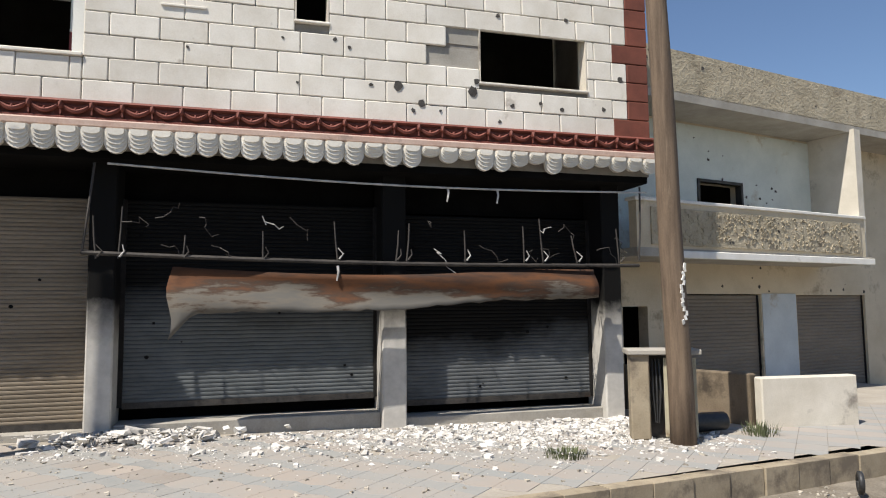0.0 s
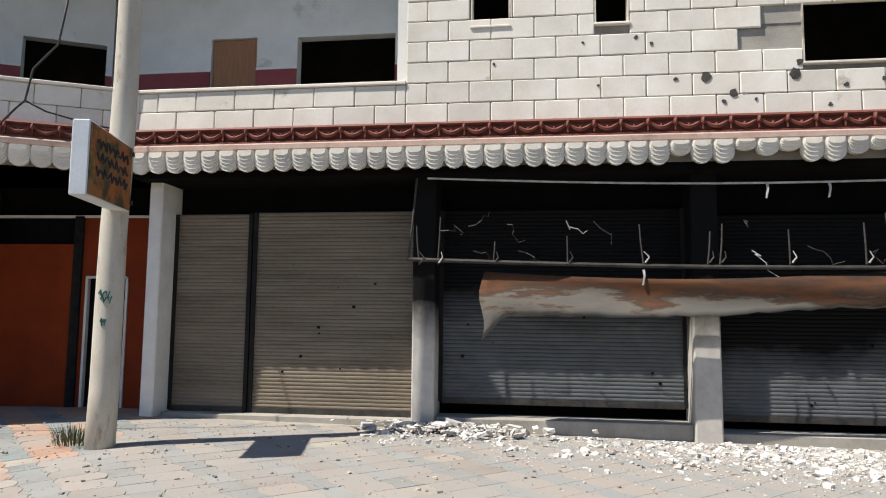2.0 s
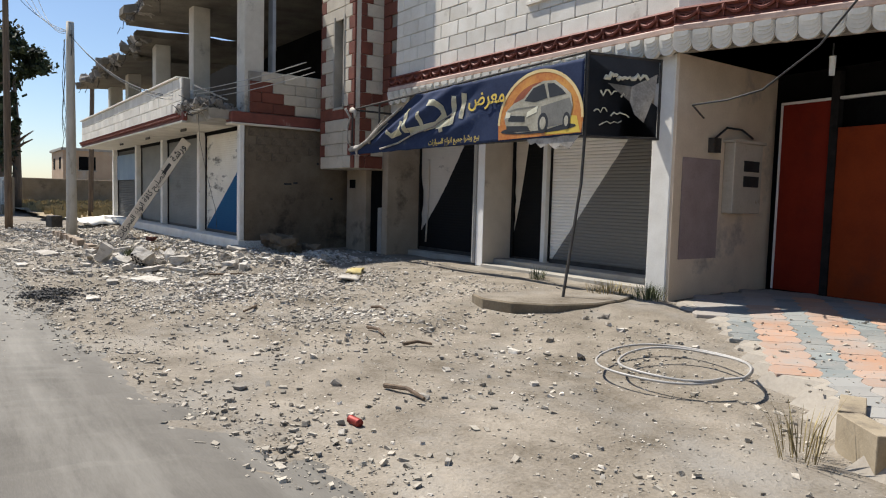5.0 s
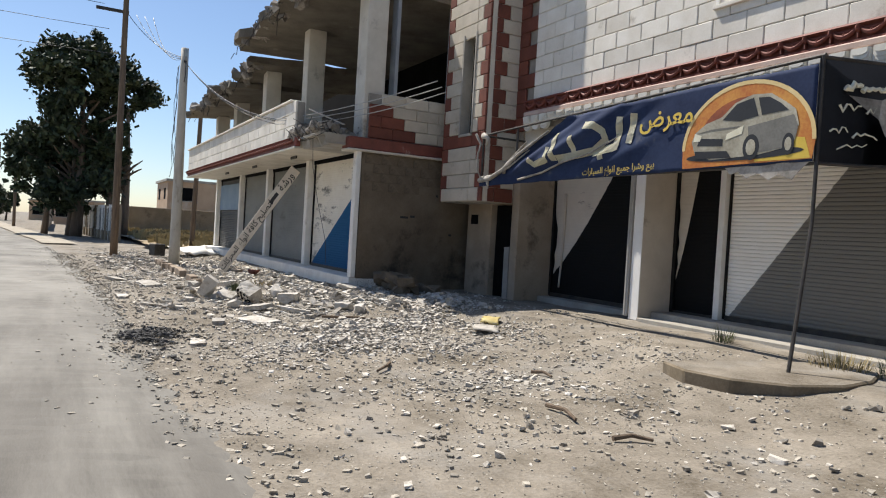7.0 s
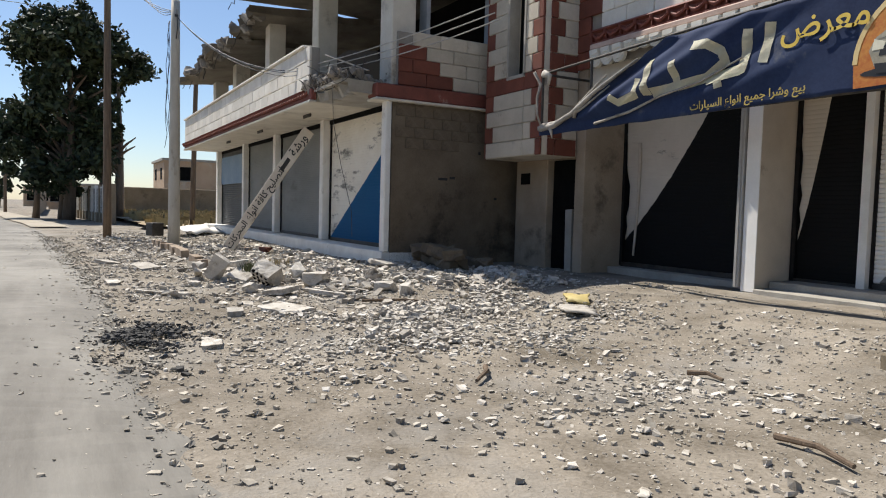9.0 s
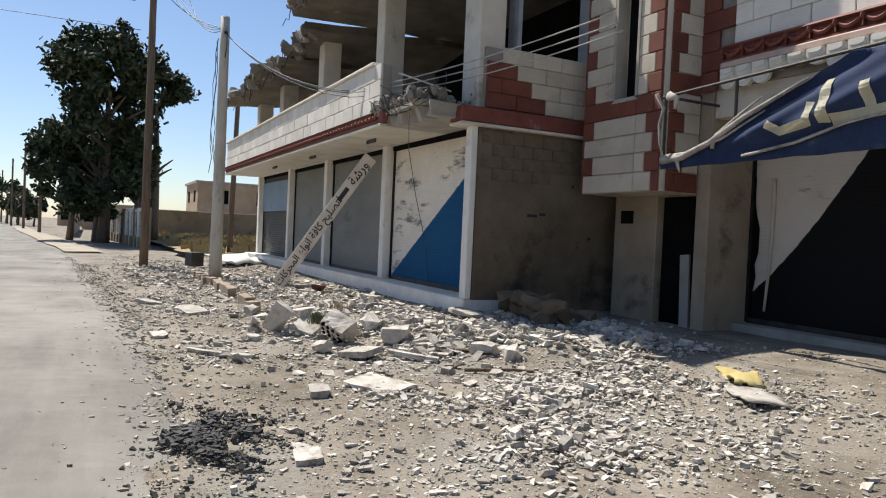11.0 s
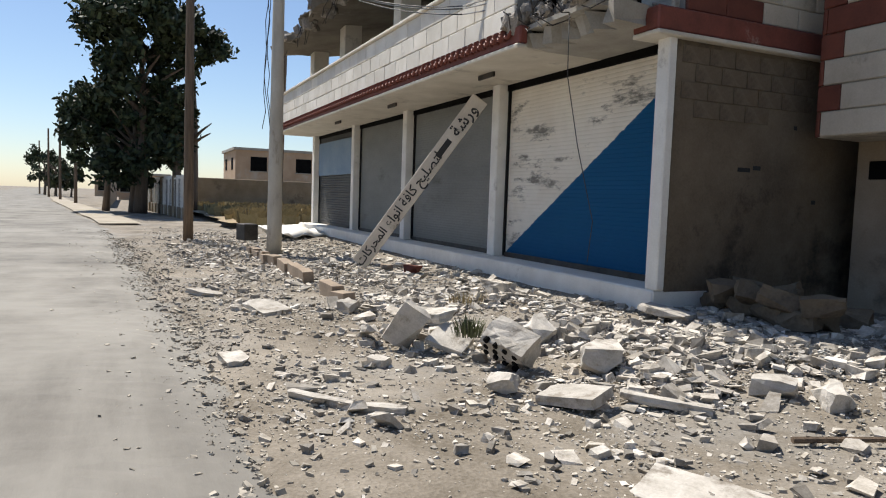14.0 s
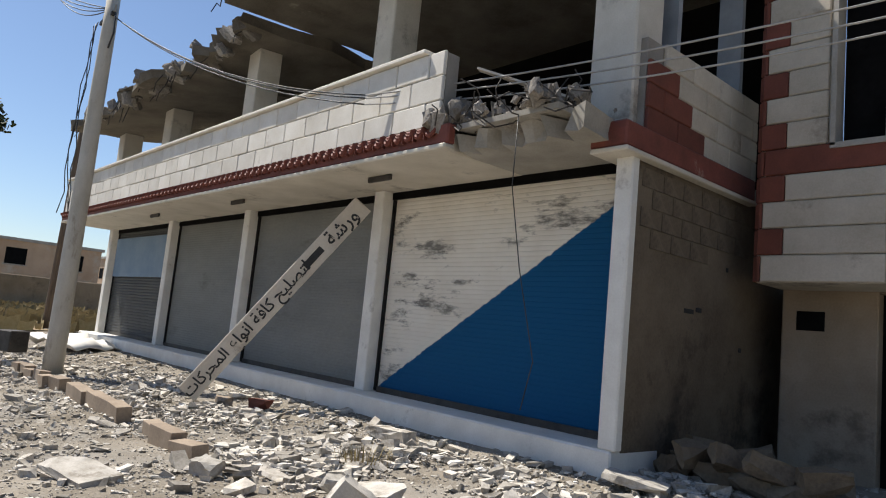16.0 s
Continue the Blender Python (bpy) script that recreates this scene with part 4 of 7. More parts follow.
part("balcony_parapet", boxes((12.0, 18.2, 0.8, 0.98, 2.5, 3.3)), NBP, nb, "balcony parapet with rough relief plaster")
for x0, x1 in ((14.16, 16.42), (17.55, 20.0)):
    shutter(nb, x0, x1, 2.1, -0.4, 1.72, surface("brown_grey_shutter", (0.15, 0.125, 0.098), (0.23, 0.20, 0.16), 0.8, 1.0, 30, 0.1, stretch=(0.4, 1, 1.2)), "grey-brown roller shutter")

# ---- writing ----
FORMS = dict(zip("ابةتجحدرسشصضعفكلمنوي", (
    (0xFE8D, 2), (0xFE8F, 4), (0xFE93, 2), (0xFE95, 4), (0xFE9D, 4), (0xFEA1, 4), (0xFEA9, 2), (0xFEAD, 2), (0xFEB1, 4), (0xFEB5, 4),
    (0xFEB9, 4), (0xFEBD, 4), (0xFEC9, 4), (0xFED1, 4), (0xFED9, 4), (0xFEDD, 4), (0xFEE1, 4), (0xFEE5, 4), (0xFEED, 2), (0xFEF1, 4))))


def shaped(text):
    """Arabic letters in their joined forms, in drawing order."""
    out = []
    for i, ch in enumerate(text):
        if ch not in FORMS:
            out.append(ch)
            continue
        code, n = FORMS[ch]
        before = i > 0 and text[i - 1] in FORMS and FORMS[text[i - 1]][1] == 4
        after = n == 4 and i + 1 < len(text) and text[i + 1] in FORMS
        out.append(chr(code + (3 if before and after else 2 if after else 1 if before else 0)))
    return "".join(reversed(out))


def lettering(text, size, material, parent, m, name="lettering", depth=0.002):
    c = bpy.data.curves.new(name, "FONT")
    c.body, c.size, c.align_x, c.align_y, c.extrude, c.resolution_u, c.offset = shaped(text), size, "CENTER", "CENTER", depth, 2, size * 0.014
    tmp = new("tmp_text", c)
    bpy.context.view_layer.update()
    me = bpy.data.meshes.new_from_object(tmp.evaluated_get(bpy.context.evaluated_depsgraph_get()))
    bpy.data.objects.remove(tmp)
    bpy.data.curves.remove(c)
    me.materials.clear()
    ob = part(name, me, material, parent)
    ob.matrix_basis = m
    return ob


INK = surface("black_ink", (0.01, 0.01, 0.01), (0.03, 0.03, 0.03), 0.7, 5, 40, 0.1)
YELLOWP = surface("yellow_print", (0.62, 0.42, 0.05), (0.75, 0.55, 0.10), 0.6, 5, 40, 0.05)
PALEP = surface("pale_print", (0.62, 0.58, 0.42), (0.78, 0.75, 0.60), 0.6, 3, 40, 0.05)
CABLE = surface("black_cable", (0.015, 0.015, 0.015), (0.04, 0.04, 0.04), 0.5, 5, 40, 0.1)
GREYC = surface("grey_cable", (0.30, 0.29, 0.27), (0.45, 0.43, 0.40), 0.5, 5, 40, 0.1)


def sag(a, b, drop, n=14):
    a, b = Vector(a), Vector(b)
    return [a.lerp(b, k / n) - Vector((0, 0, drop * 4 * (k / n) * (1 - k / n))) for k in range(n + 1)]


def cable(points, r=0.012, material=None, label="thin black sagging electric cable", name="cable"):
    bm = bmesh.new()
    tube(bm, points, r, r, 5)
    return solid(name, bm, material or CABLE, Matrix(), label, "cable", "cables", smooth=True)


# ---- poles ----
def pole(m, h, r0, r1, material, label, lean=(0, 0)):
    bm = bmesh.new()
    n = 9
    tube(bm, [(lean[0] * k / n + 0.012 * math.sin(k * 1.7), lean[1] * k / n, -0.3 + (h + 0.3) * k / n) for k in range(n + 1)], r0, r1, 16)
    t = thing("utility_pole", m, label, "pole", "street poles")
    part("shaft", bm, material, t, smooth=True)
    return t


pa = pole(pose(14.52, -3.0, -0.15), 8.5, 0.158, 0.118, WOODP, "brown weathered wooden utility pole", (-0.22, 0.05))
rngp = random.Random(8)
bm = bmesh.new()
for k in range(14):
    box(bm, -0.016, 0.016, -0.004, 0.012, -0.03, 0.03, pose(-0.05 + rngp.uniform(-0.05, 0.03), -0.148, 1.45 + 0.75 * k / 14, rngp.uniform(-9, 9), rngp.uniform(-30, 30), 0))
tagged(part("paper_scraps", bm, WHITEP, pa, "torn paper scraps stapled on the pole"), kind="stuff")
pb = pole(pose(4.4, -0.92, -0.05), 8, 0.165, 0.115, CONCP, "pale concrete street pole carrying a sign box", (0.12, 0))
pc = pole(pose(-20.75, -5.0, -0.1), 7.05, 0.18, 0.12, CONCP, "grey concrete utility pole with a cable bracket", (0.1, 0))
part("bracket", boxes((-0.5, 0.3, -0.04, 0.04, 6.55, 6.62)), STEELD, pc)
for x in (-0.45, -0.2, 0.26):
    bm = bmesh.new()
    tube(bm, [(x + 0.08, 0, 6.6), (x + 0.08, 0, 6.67), (x + 0.08, 0, 6.74)], 0.035, 0.02, 8)
    part("insulator", bm, CONCRETE, pc)
pd = pole(pose(-25.1, -6.57, -0.1), 11.0, 0.14, 0.09, WOODP, "brown wooden utility pole with a cross arm", (0.15, 0))
part("cross_arm", boxes((-0.06, 0.06, -1.0, 0.12, 9.0, 9.1)), STEELD, pd)
pf = pole(pose(-32.9, -2.5, -0.1), 7.2, 0.13, 0.1, WOODP, "dark leaning wooden pole beyond the ruin", (0.25, 0.1))
for k, (x, y) in enumerate(((-70, -12), (-88, -14.5), (-110, -17.5), (-140, -21.5))):
    pole(pose(x, y, -0.3), 9, 0.14, 0.1, WOODP, "far wooden street pole", (0.1, 0))

# sign box on the pole
SIGNC = surface("faded_orange_sign", (0.42, 0.09, 0.014), (0.17, 0.14, 0.06), 0.7, 3.0, 30, 0.2, stain=(0.06, 0.058, 0.03), stain_scale=2.4, stain_at=0.47, stain_soft=0.1, spec=0.2)
sg = thing("sign_box", pose(4.60, -0.93, 0, 0, 0, 1.5), "faded orange and pale sign box fixed on a pole", "sign")
part("box", boxes((-0.182, -0.008, -1.2, 0.0, 2.63, 3.41)), surface("pale_blue_metal", (0.50, 0.54, 0.57), (0.66, 0.69, 0.71), 0.6, 2, 30, 0.1), sg, "pale blue-white box", 0.01)
part("face", boxes((-0.009, 0.002, -1.18, -0.01, 2.65, 3.39)), SIGNC, sg, "faded orange sign face")
for k in range(3):
    for q in range(3):
        bm = bmesh.new()
        y0_, z0_ = -1.02 + 0.3 * q, 3.22 - 0.15 * k
        tube(bm, [(0.003, y0_ + 0.045 * j, z0_ + 0.05 * math.sin(2.3 * j + q * 1.7 + k)) for j in range(7)], 0.014, 0.02, 5)
        part("writing_bar", bm, INK, sg)
for z in (2.72, 3.3):
    part("clamp", boxes((-0.40, 0.02, -0.02, 0.03, z, z + 0.05)), STEELD, sg)
GRN = surface("green_marker", (0.01, 0.09, 0.08), (0.02, 0.14, 0.12), 0.7)
for z, a, b in ((1.72, -0.5, 0.35), (1.66, -0.3, 0.5), (1.4, -0.2, 0.15)):
    bm = bmesh.new()
    tube(bm, [(0.152 * math.sin(a + (b - a) * k / 6) + 0.03, -0.152 * math.cos(a + (b - a) * k / 6) - 0.002, z + 0.05 * math.sin(k * 2.2)) for k in range(7)], 0.012, 0.008, 5)
    part("scrawl", bm, GRN, pb)

# ---- showroom banner ----
def banner_y(x, z):
    """Depth of the canvas: taut by the car, creased and slack towards the torn end."""
    slack = min(1.0, max(0.0, (-2.9 - x) / 2.6)) * min(1.0, max(0.0, (z - 2.40) / 0.25))
    return -1.045 - slack * (0.075 * (1 + math.sin(8.5 * (z - 0.34 * x))) + 0.025 * math.sin(23 * (z - 0.42 * x)))


def banner_canvas():
    """Navy canvas, taut on the right, slack on the left, where its top corner is torn away."""
    verts, faces, nx_, nz_ = [], [], 120, 22
    for i in range(nx_ + 1):
        u = i / nx_
        x = -7.9 + 7.1 * u
        top = 3.33 + 0.15 * u - 0.06 * math.sin(math.pi * u)
        top = min(top, float(np.interp(x, (-7.9, -7.0, -6.3, -5.65, -5.0), (2.37, 2.56, 2.86, 3.12, 3.4)))) + 0.02 * noise.noise(Vector((x * 5, 1.1, 0)))
        bot = 2.25 + 0.05 * u + 0.012 * noise.noise(Vector((x * 3, 7.1, 0)))
        for j in range(nz_ + 1):
            z = bot + (top - bot) * j / nz_
            verts.append((x, banner_y(x, z), z))
    for i in range(nx_):
        for j in range(nz_):
            a = i * (nz_ + 1) + j
            faces.append((a, a + nz_ + 1, a + nz_ + 2, a + 1))
    me = bpy.data.meshes.new("canvas")
    me.from_pydata(verts, [], faces)
    return me


def brush(points, width):
    """A flat printed stroke that follows the canvas."""
    fine = []
    for (xa, za), (xb, zb) in zip(points, points[1:]):
        k = max(2, int(math.hypot(xb - xa, zb - za) / 0.04))
        fine += [(xa + (xb - xa) * q / k, za + (zb - za) * q / k) for q in range(k)]
    fine.append(points[-1])
    bm = bmesh.new()
    rows = []
    for q, (x, z) in enumerate(fine):
        (xa, za), (xb, zb) = fine[max(0, q - 1)], fine[min(len(fine) - 1, q + 1)]
        d = math.hypot(xb - xa, zb - za) or 1
        ox, oz = -(zb - za) / d * width / 2, (xb - xa) / d * width / 2
        rows.append([bm.verts.new((x + s * ox, banner_y(x + s * ox, z + s * oz) - 0.012, z + s * oz)) for s in (-1, -0.33, 0.33, 1)])
    for a, b in zip(rows, rows[1:]):
        for q in range(3):
            bm.faces.new((a[q], a[q + 1], b[q + 1], b[q]))
    bmesh.ops.solidify(bm, geom=bm.faces[:], thickness=0.003)
    return bm


NAVY = surface("navy_banner", (0.012, 0.021, 0.058), (0.028, 0.045, 0.10), 0.8, 1.5, 30, 0.2, stain=(0.10, 0.105, 0.12), stain_scale=1.5, stain_at=0.60, spec=0.2)
BLACKB = surface("black_banner", (0.008, 0.009, 0.014), (0.02, 0.022, 0.03), 0.5, 2, 30, 0.2)
RAG = surface("pale_rag", (0.16, 0.145, 0.125), (0.52, 0.48, 0.42), 0.8, 3, 30, 0.3)
ban = thing("shop_banner", Matrix(), "torn navy showroom banner with a car picture on a steel frame", "banner")
cv = part("canvas", banner_canvas(), NAVY, ban, "torn slack navy canvas", smooth=True)
md = cv.modifiers.new("thick", "SOLIDIFY")
md.thickness = 0.006
for nm, pts in (("frame_rail", [(-7.95, -1.0, 3.28), (-0.75, -1.0, 3.5)]), ("frame_rail", [(-7.95, -1.0, 2.32), (-0.75, -1.0, 2.28)]), ("frame_post", [(-7.9, -1.0, 2.3), (-7.9, -1.0, 3.3)]),
                ("frame_post", [(-0.78, -1.0, 2.26), (-0.78, -1.0, 3.5)]), ("frame_post", [(-6.7, -1.0, 2.3), (-6.7, -1.0, 3.3)]), ("frame_arm", [(-0.78, -1.0, 3.48), (-0.25, 0.05, 3.42)]), ("frame_arm", [(-0.78, -1.0, 2.28), (-0.25, 0.05, 2.28)]),
                ("frame_arm", [(-7.9, -1.0, 3.28), (-7.9, 0.05, 3.28)]), ("frame_post", [(-0.25, 0.0, 2.26), (-0.25, 0.0, 3.44)]), ("prop", [(-0.62, -1.5, -0.15), (-0.72, -1.1, 1.6), (-0.78, -1.0, 2.3)])):
    bm = bmesh.new()
    tube(bm, pts, 0.022, 0.022, 8)
    part(nm, bm, STEELD, ban)
bm = bmesh.new()
sv = [bm.verts.new(p) for p in ((-0.80, -1.03, 2.3), (-0.27, -0.02, 2.3), (-0.27, -0.02, 2.75), (-0.42, -0.31, 2.95), (-0.27, -0.02, 3.1), (-0.27, -0.02, 3.42), (-0.80, -1.03, 3.48))]
bmesh.ops.solidify(bm, geom=[bm.faces.new(sv)], thickness=0.008)
part("side_canvas", bm, BLACKB, ban, "torn black side panel")
bm = bmesh.new()
fv_ = [bm.verts.new((-0.80 + 0.53 * t + d, -1.03 + 1.01 * t - d * 0.6, z)) for t, z, d in ((0.30, 3.06, 0.025), (0.62, 3.02, 0.05), (0.97, 3.22, 0.03), (0.93, 2.92, 0.06), (0.80, 2.50, 0.05), (0.66, 2.62, 0.07), (0.60, 2.80, 0.05))]
bmesh.ops.solidify(bm, geom=[bm.faces.new(fv_)], thickness=0.008)
part("torn_flap", bm, RAG, ban, "pale torn cloth flap")
rngs = random.Random(41)
for z, a, b, r in ((3.16, 0.25, 0.42, 0.04), (3.12, 0.42, 0.62, 0.032), (3.17, 0.62, 0.84, 0.036), (2.92, 0.2, 0.42, 0.016), (2.90, 0.48, 0.66, 0.014), (2.66, 0.12, 0.3, 0.012), (2.62, 0.35, 0.6, 0.014), (2.48, 0.2, 0.5, 0.010)):
    bm = bmesh.new()
    tube(bm, [(-0.78 + 0.53 * t + 0.02, -1.03 + 1.0 * t - 0.012, z + rngs.uniform(-0.05, 0.05)) for t in [a + (b - a) * k / 6 for k in range(7)]], r, r * 0.6, 6)
    part("writing_bar", bm, PALEP, ban)


def flat(outline, y, th=0.002):
    bm = bmesh.new()
    prism(bm, outline, y, y + th)
    return bm


def ell(cx, cz, rx_, rz_, n=20, a0=0.0, a1=2 * math.pi):
    return [(cx + rx_ * math.cos(a0 + (a1 - a0) * k / n), cz + rz_ * math.sin(a0 + (a1 - a0) * k / n)) for k in range(n + (0 if a1 - a0 > 6.2 else 1))]


def printm(name, a, b):
    return surface(name, a, b, 0.5, 2.5, 30, 0.05)


part("sunburst", flat([(x, z) for x, z in ell(-1.72, 2.55, 0.95, 0.80, 24, 0, math.pi)] + [(-2.66, 2.31), (-0.80, 2.33)], -1.0605), printm("orange_print", (0.40, 0.08, 0.01), (0.62, 0.30, 0.05)), ban, "printed orange glow")
part("glow_rim", flat(ell(-1.72, 2.55, 0.96, 0.81, 24, 0, math.pi) + ell(-1.72, 2.55, 0.91, 0.76, 24, math.pi, 0.0), -1.0635), printm("gold_print", (0.62, 0.45, 0.18), (0.75, 0.60, 0.3)), ban)
part("glow_inner", flat(ell(-1.72, 2.58, 0.7, 0.58, 24, 0, math.pi), -1.0635), printm("red_print", (0.10, 0.02, 0.01), (0.36, 0.09, 0.02)), ban)
part("glow_base", flat([(-1.55, 2.34), (-1.5, 2.46), (-1.2, 2.62), (-0.9, 2.58), (-0.82, 2.34)], -1.0625), printm("yellow_glow_print", (0.55, 0.36, 0.03), (0.70, 0.52, 0.08)), ban)
DARKP = printm("dark_print", (0.006, 0.006, 0.007), (0.02, 0.02, 0.022))
SILVER = printm("silver_car_print", (0.20, 0.18, 0.12), (0.50, 0.46, 0.36))
SHADE = printm("shaded_car_print", (0.10, 0.095, 0.08), (0.22, 0.21, 0.18))
part("printed_shadow", flat(ell(-1.75, 2.44, 0.85, 0.07), -1.0645), DARKP, ban)
part("printed_car", flat([(-2.46, 2.50), (-2.52, 2.66), (-2.46, 2.78), (-2.30, 2.88), (-2.06, 2.94), (-1.86, 3.10), (-1.62, 3.17), (-1.36, 3.15), (-1.16, 3.02), (-1.03, 2.92), (-0.98, 2.74), (-1.02, 2.56), (-1.14, 2.48), (-1.5, 2.42), (-2.2, 2.40)], -1.0665), SILVER, ban, "printed silver car")
part("printed_side", flat([(-1.62, 2.44), (-1.66, 2.78), (-1.05, 2.86), (-0.99, 2.72), (-1.03, 2.56), (-1.16, 2.48)], -1.0685), SHADE, ban)
part("printed_windscreen", flat([(-2.04, 2.90), (-1.84, 3.08), (-1.60, 3.13), (-1.52, 2.90), (-1.78, 2.86)], -1.0695), DARKP, ban)
part("printed_window", flat([(-1.47, 2.90), (-1.53, 3.12), (-1.38, 3.11), (-1.22, 3.01), (-1.12, 2.92)], -1.0695), DARKP, ban)
part("printed_grille", flat([(-2.42, 2.60), (-2.40, 2.70), (-2.02, 2.66), (-2.02, 2.57)], -1.0695), DARKP, ban)
part("printed_bumper", flat([(-2.44, 2.43), (-2.46, 2.53), (-1.95, 2.50), (-1.88, 2.41)], -1.0695), DARKP, ban)
part("printed_bonnet_line", flat([(-2.44, 2.765), (-2.2, 2.80), (-1.78, 2.80), (-1.78, 2.785), (-2.2, 2.78)], -1.0695), SHADE, ban)
for pts in ([(-2.49, 2.66), (-2.47, 2.77), (-2.36, 2.73), (-2.38, 2.66)], [(-1.98, 2.64), (-1.96, 2.72), (-1.72, 2.80), (-1.74, 2.70)]):
    part("printed_headlight", flat(pts, -1.0705), PALEP, ban)
for cx, r in ((-1.60, 0.115), (-1.10, 0.075)):
    part("printed_wheel", flat(ell(cx, 2.52, r, 0.16 if r > 0.1 else 0.13), -1.0705), DARKP, ban)
    part("printed_rim", flat(ell(cx, 2.52, r * 0.6, 0.10 if r > 0.1 else 0.08, 12), -1.0735), SILVER, ban)
lettering("معرض", 0.36, YELLOWP, ban, pose(-3.0, -1.075, 3.05, 90, 0, 0))
lettering("بيع وشراء جميع انواع السيارات".replace("ء", ""), 0.135, surface("dull_yellow_print", (0.36, 0.27, 0.06), (0.48, 0.37, 0.10), 0.6, 5, 40, 0.05), ban, pose(-3.95, -1.062, 2.385, 90, -1.5, 0))
# the showroom's name, torn: plain strokes
for pts, w in (([(-3.62, 3.19), (-3.70, 2.75)], 0.13), ([(-3.90, 3.17), (-3.97, 2.72), (-4.5, 2.67)], 0.13), ([(-4.68, 3.12), (-4.45, 3.10), (-4.26, 2.98), (-4.22, 2.85), (-4.5, 2.70), (-5.35, 2.62)], 0.12),
               ([(-4.24, 2.60), (-4.36, 2.585)], 0.09), ([(-4.93, 2.68), (-4.97, 2.98)], 0.11), ([(-5.40, 3.08), (-5.42, 2.60)], 0.12), ([(-5.56, 2.84), (-5.6, 2.62), (-5.95, 2.56), (-6.12, 2.66)], 0.10)):
    part("writing_bar", brush(pts, w), PALEP, ban)
rngb = random.Random(12)
for pts, r0, r1 in (([(-7.85, 2.36), (-7.5, 2.40), (-7.0, 2.54), (-6.5, 2.78), (-6.1, 2.95), (-5.65, 3.12)], 0.055, 0.02), ([(-7.8, 2.42), (-7.3, 2.42), (-6.8, 2.56), (-6.2, 2.84)], 0.03, 0.012),
                    ([(-6.5, 2.33), (-5.8, 2.44), (-5.2, 2.55), (-4.6, 2.68), (-4.0, 2.84)], 0.022, 0.010), ([(-6.95, 2.46), (-6.9, 2.62), (-6.55, 2.86), (-6.25, 3.02)], 0.03, 0.012),
                    ([(-7.88, 3.28), (-7.84, 3.1), (-7.86, 2.86), (-7.8, 2.6), (-7.84, 2.4)], 0.028, 0.015), ([(-7.62, 2.42), (-7.55, 2.32), (-7.52, 2.18)], 0.05, 0.008), ([(-7.72, 3.26), (-7.6, 3.2), (-7.66, 3.06)], 0.07, 0.02)):
    bm = bmesh.new()
    tube(bm, [(x + rngb.uniform(-0.02, 0.02), banner_y(x, z) - 0.03, z + rngb.uniform(-0.02, 0.02)) for x, z in pts], r0, r1, 7)
    part("rag", bm, RAG, ban, "pale torn rag twisted along the tear", smooth=True)
bm = bmesh.new()
prism(bm, [(-2.0, 2.30), (-1.9, 2.2), (-1.78, 2.23), (-1.66, 2.14), (-1.5, 2.2), (-1.36, 2.11), (-1.22, 2.17), (-1.05, 2.10), (-0.92, 2.24), (-0.84, 2.30)], -1.035, -1.03)
part("hem_flap", bm, RAG, ban, "frayed grey hem hanging below the canvas")

# ---- burnt awning frame over the shopfronts ----
BURNT = surface("burnt_steel", (0.025, 0.022, 0.02), (0.08, 0.07, 0.06), 0.7, 4, 40, 0.2, metal=0.3)
ASH = surface("white_ash", (0.25, 0.24, 0.225), (0.6, 0.58, 0.55), 0.9, 6, 40, 0.3)
aw = thing("awning_frame", RM, "burnt bent awning frame with wire remnants and scorched canvas", "awning")
rnga = random.Random(21)
bm = bmesh.new()
tube(bm, [(3.84 + 7.7 * k / 12, -0.32, 2.22 - 0.10 * k / 12 - 0.05 * math.sin(math.pi * k / 12)) for k in range(13)], 0.028, 0.028, 8)
part("lower_rail", bm, BURNT, aw, "bent burnt rail")
bm = bmesh.new()
tube(bm, [(4.1 + 7.6 * k / 12, -0.34, 3.33 - 0.08 * k / 12 - 0.09 * math.sin(math.pi * k / 12)) for k in range(13)], 0.014, 0.014, 6)
part("upper_wire", bm, ASH, aw, "ash-grey wire")
for x, h in ((4.0, 0.5), (4.25, 0.62), (5.0, 0.28), (5.98, 0.35), (6.95, 0.5), (7.75, 0.4), (7.9, 0.5), (8.75, 0.42), (9.65, 0.5), (9.95, 0.62), (10.5, 0.38), (11.2, 0.5)):
    bm = bmesh.new()
    dx = rnga.uniform(-0.05, 0.05)
    tube(bm, [(x, -0.32, 2.15), (x + dx, -0.31, 2.18 + h / 2), (x + dx * 1.5, -0.29, 2.18 + h)], 0.013, 0.010, 6)
    part("hanger", bm, BURNT, aw)
    bm = bmesh.new()
    tube(bm, [(x + 0.02, -0.34, 2.17), (x + 0.07, -0.35, 2.24), (x + 0.03 + dx, -0.34, 2.32)], 0.014, 0.006, 5)
    part("ash_clip", bm, ASH if int(x * 10) % 3 == 0 else BURNT, aw)
for k in range(16):
    x = rnga.uniform(4.2, 11.2)
    z = rnga.uniform(2.3, 2.75)
    pts = [(x, -0.30, z)]
    for j in range(5):
        pts.append((pts[-1][0] + rnga.uniform(-0.05, 0.14), -0.30 + rnga.uniform(-0.06, 0.06), pts[-1][2] + rnga.uniform(-0.12, 0.08)))
    bm = bmesh.new()
    tube(bm, pts, 0.008, 0.005, 5)
    part("loose_wire", bm, BURNT if k % 6 else ASH, aw)
for x, z in ((8.5, 3.2), (9.25, 3.2), (6.95, 2.08)):
    bm = bmesh.new()
    tube(bm, [(x, -0.33, z), (x + 0.01, -0.34, z - 0.08), (x - 0.01, -0.33, z - 0.2)], 0.02, 0.012, 5)
    part("hanging_scrap", bm, ASH, aw)
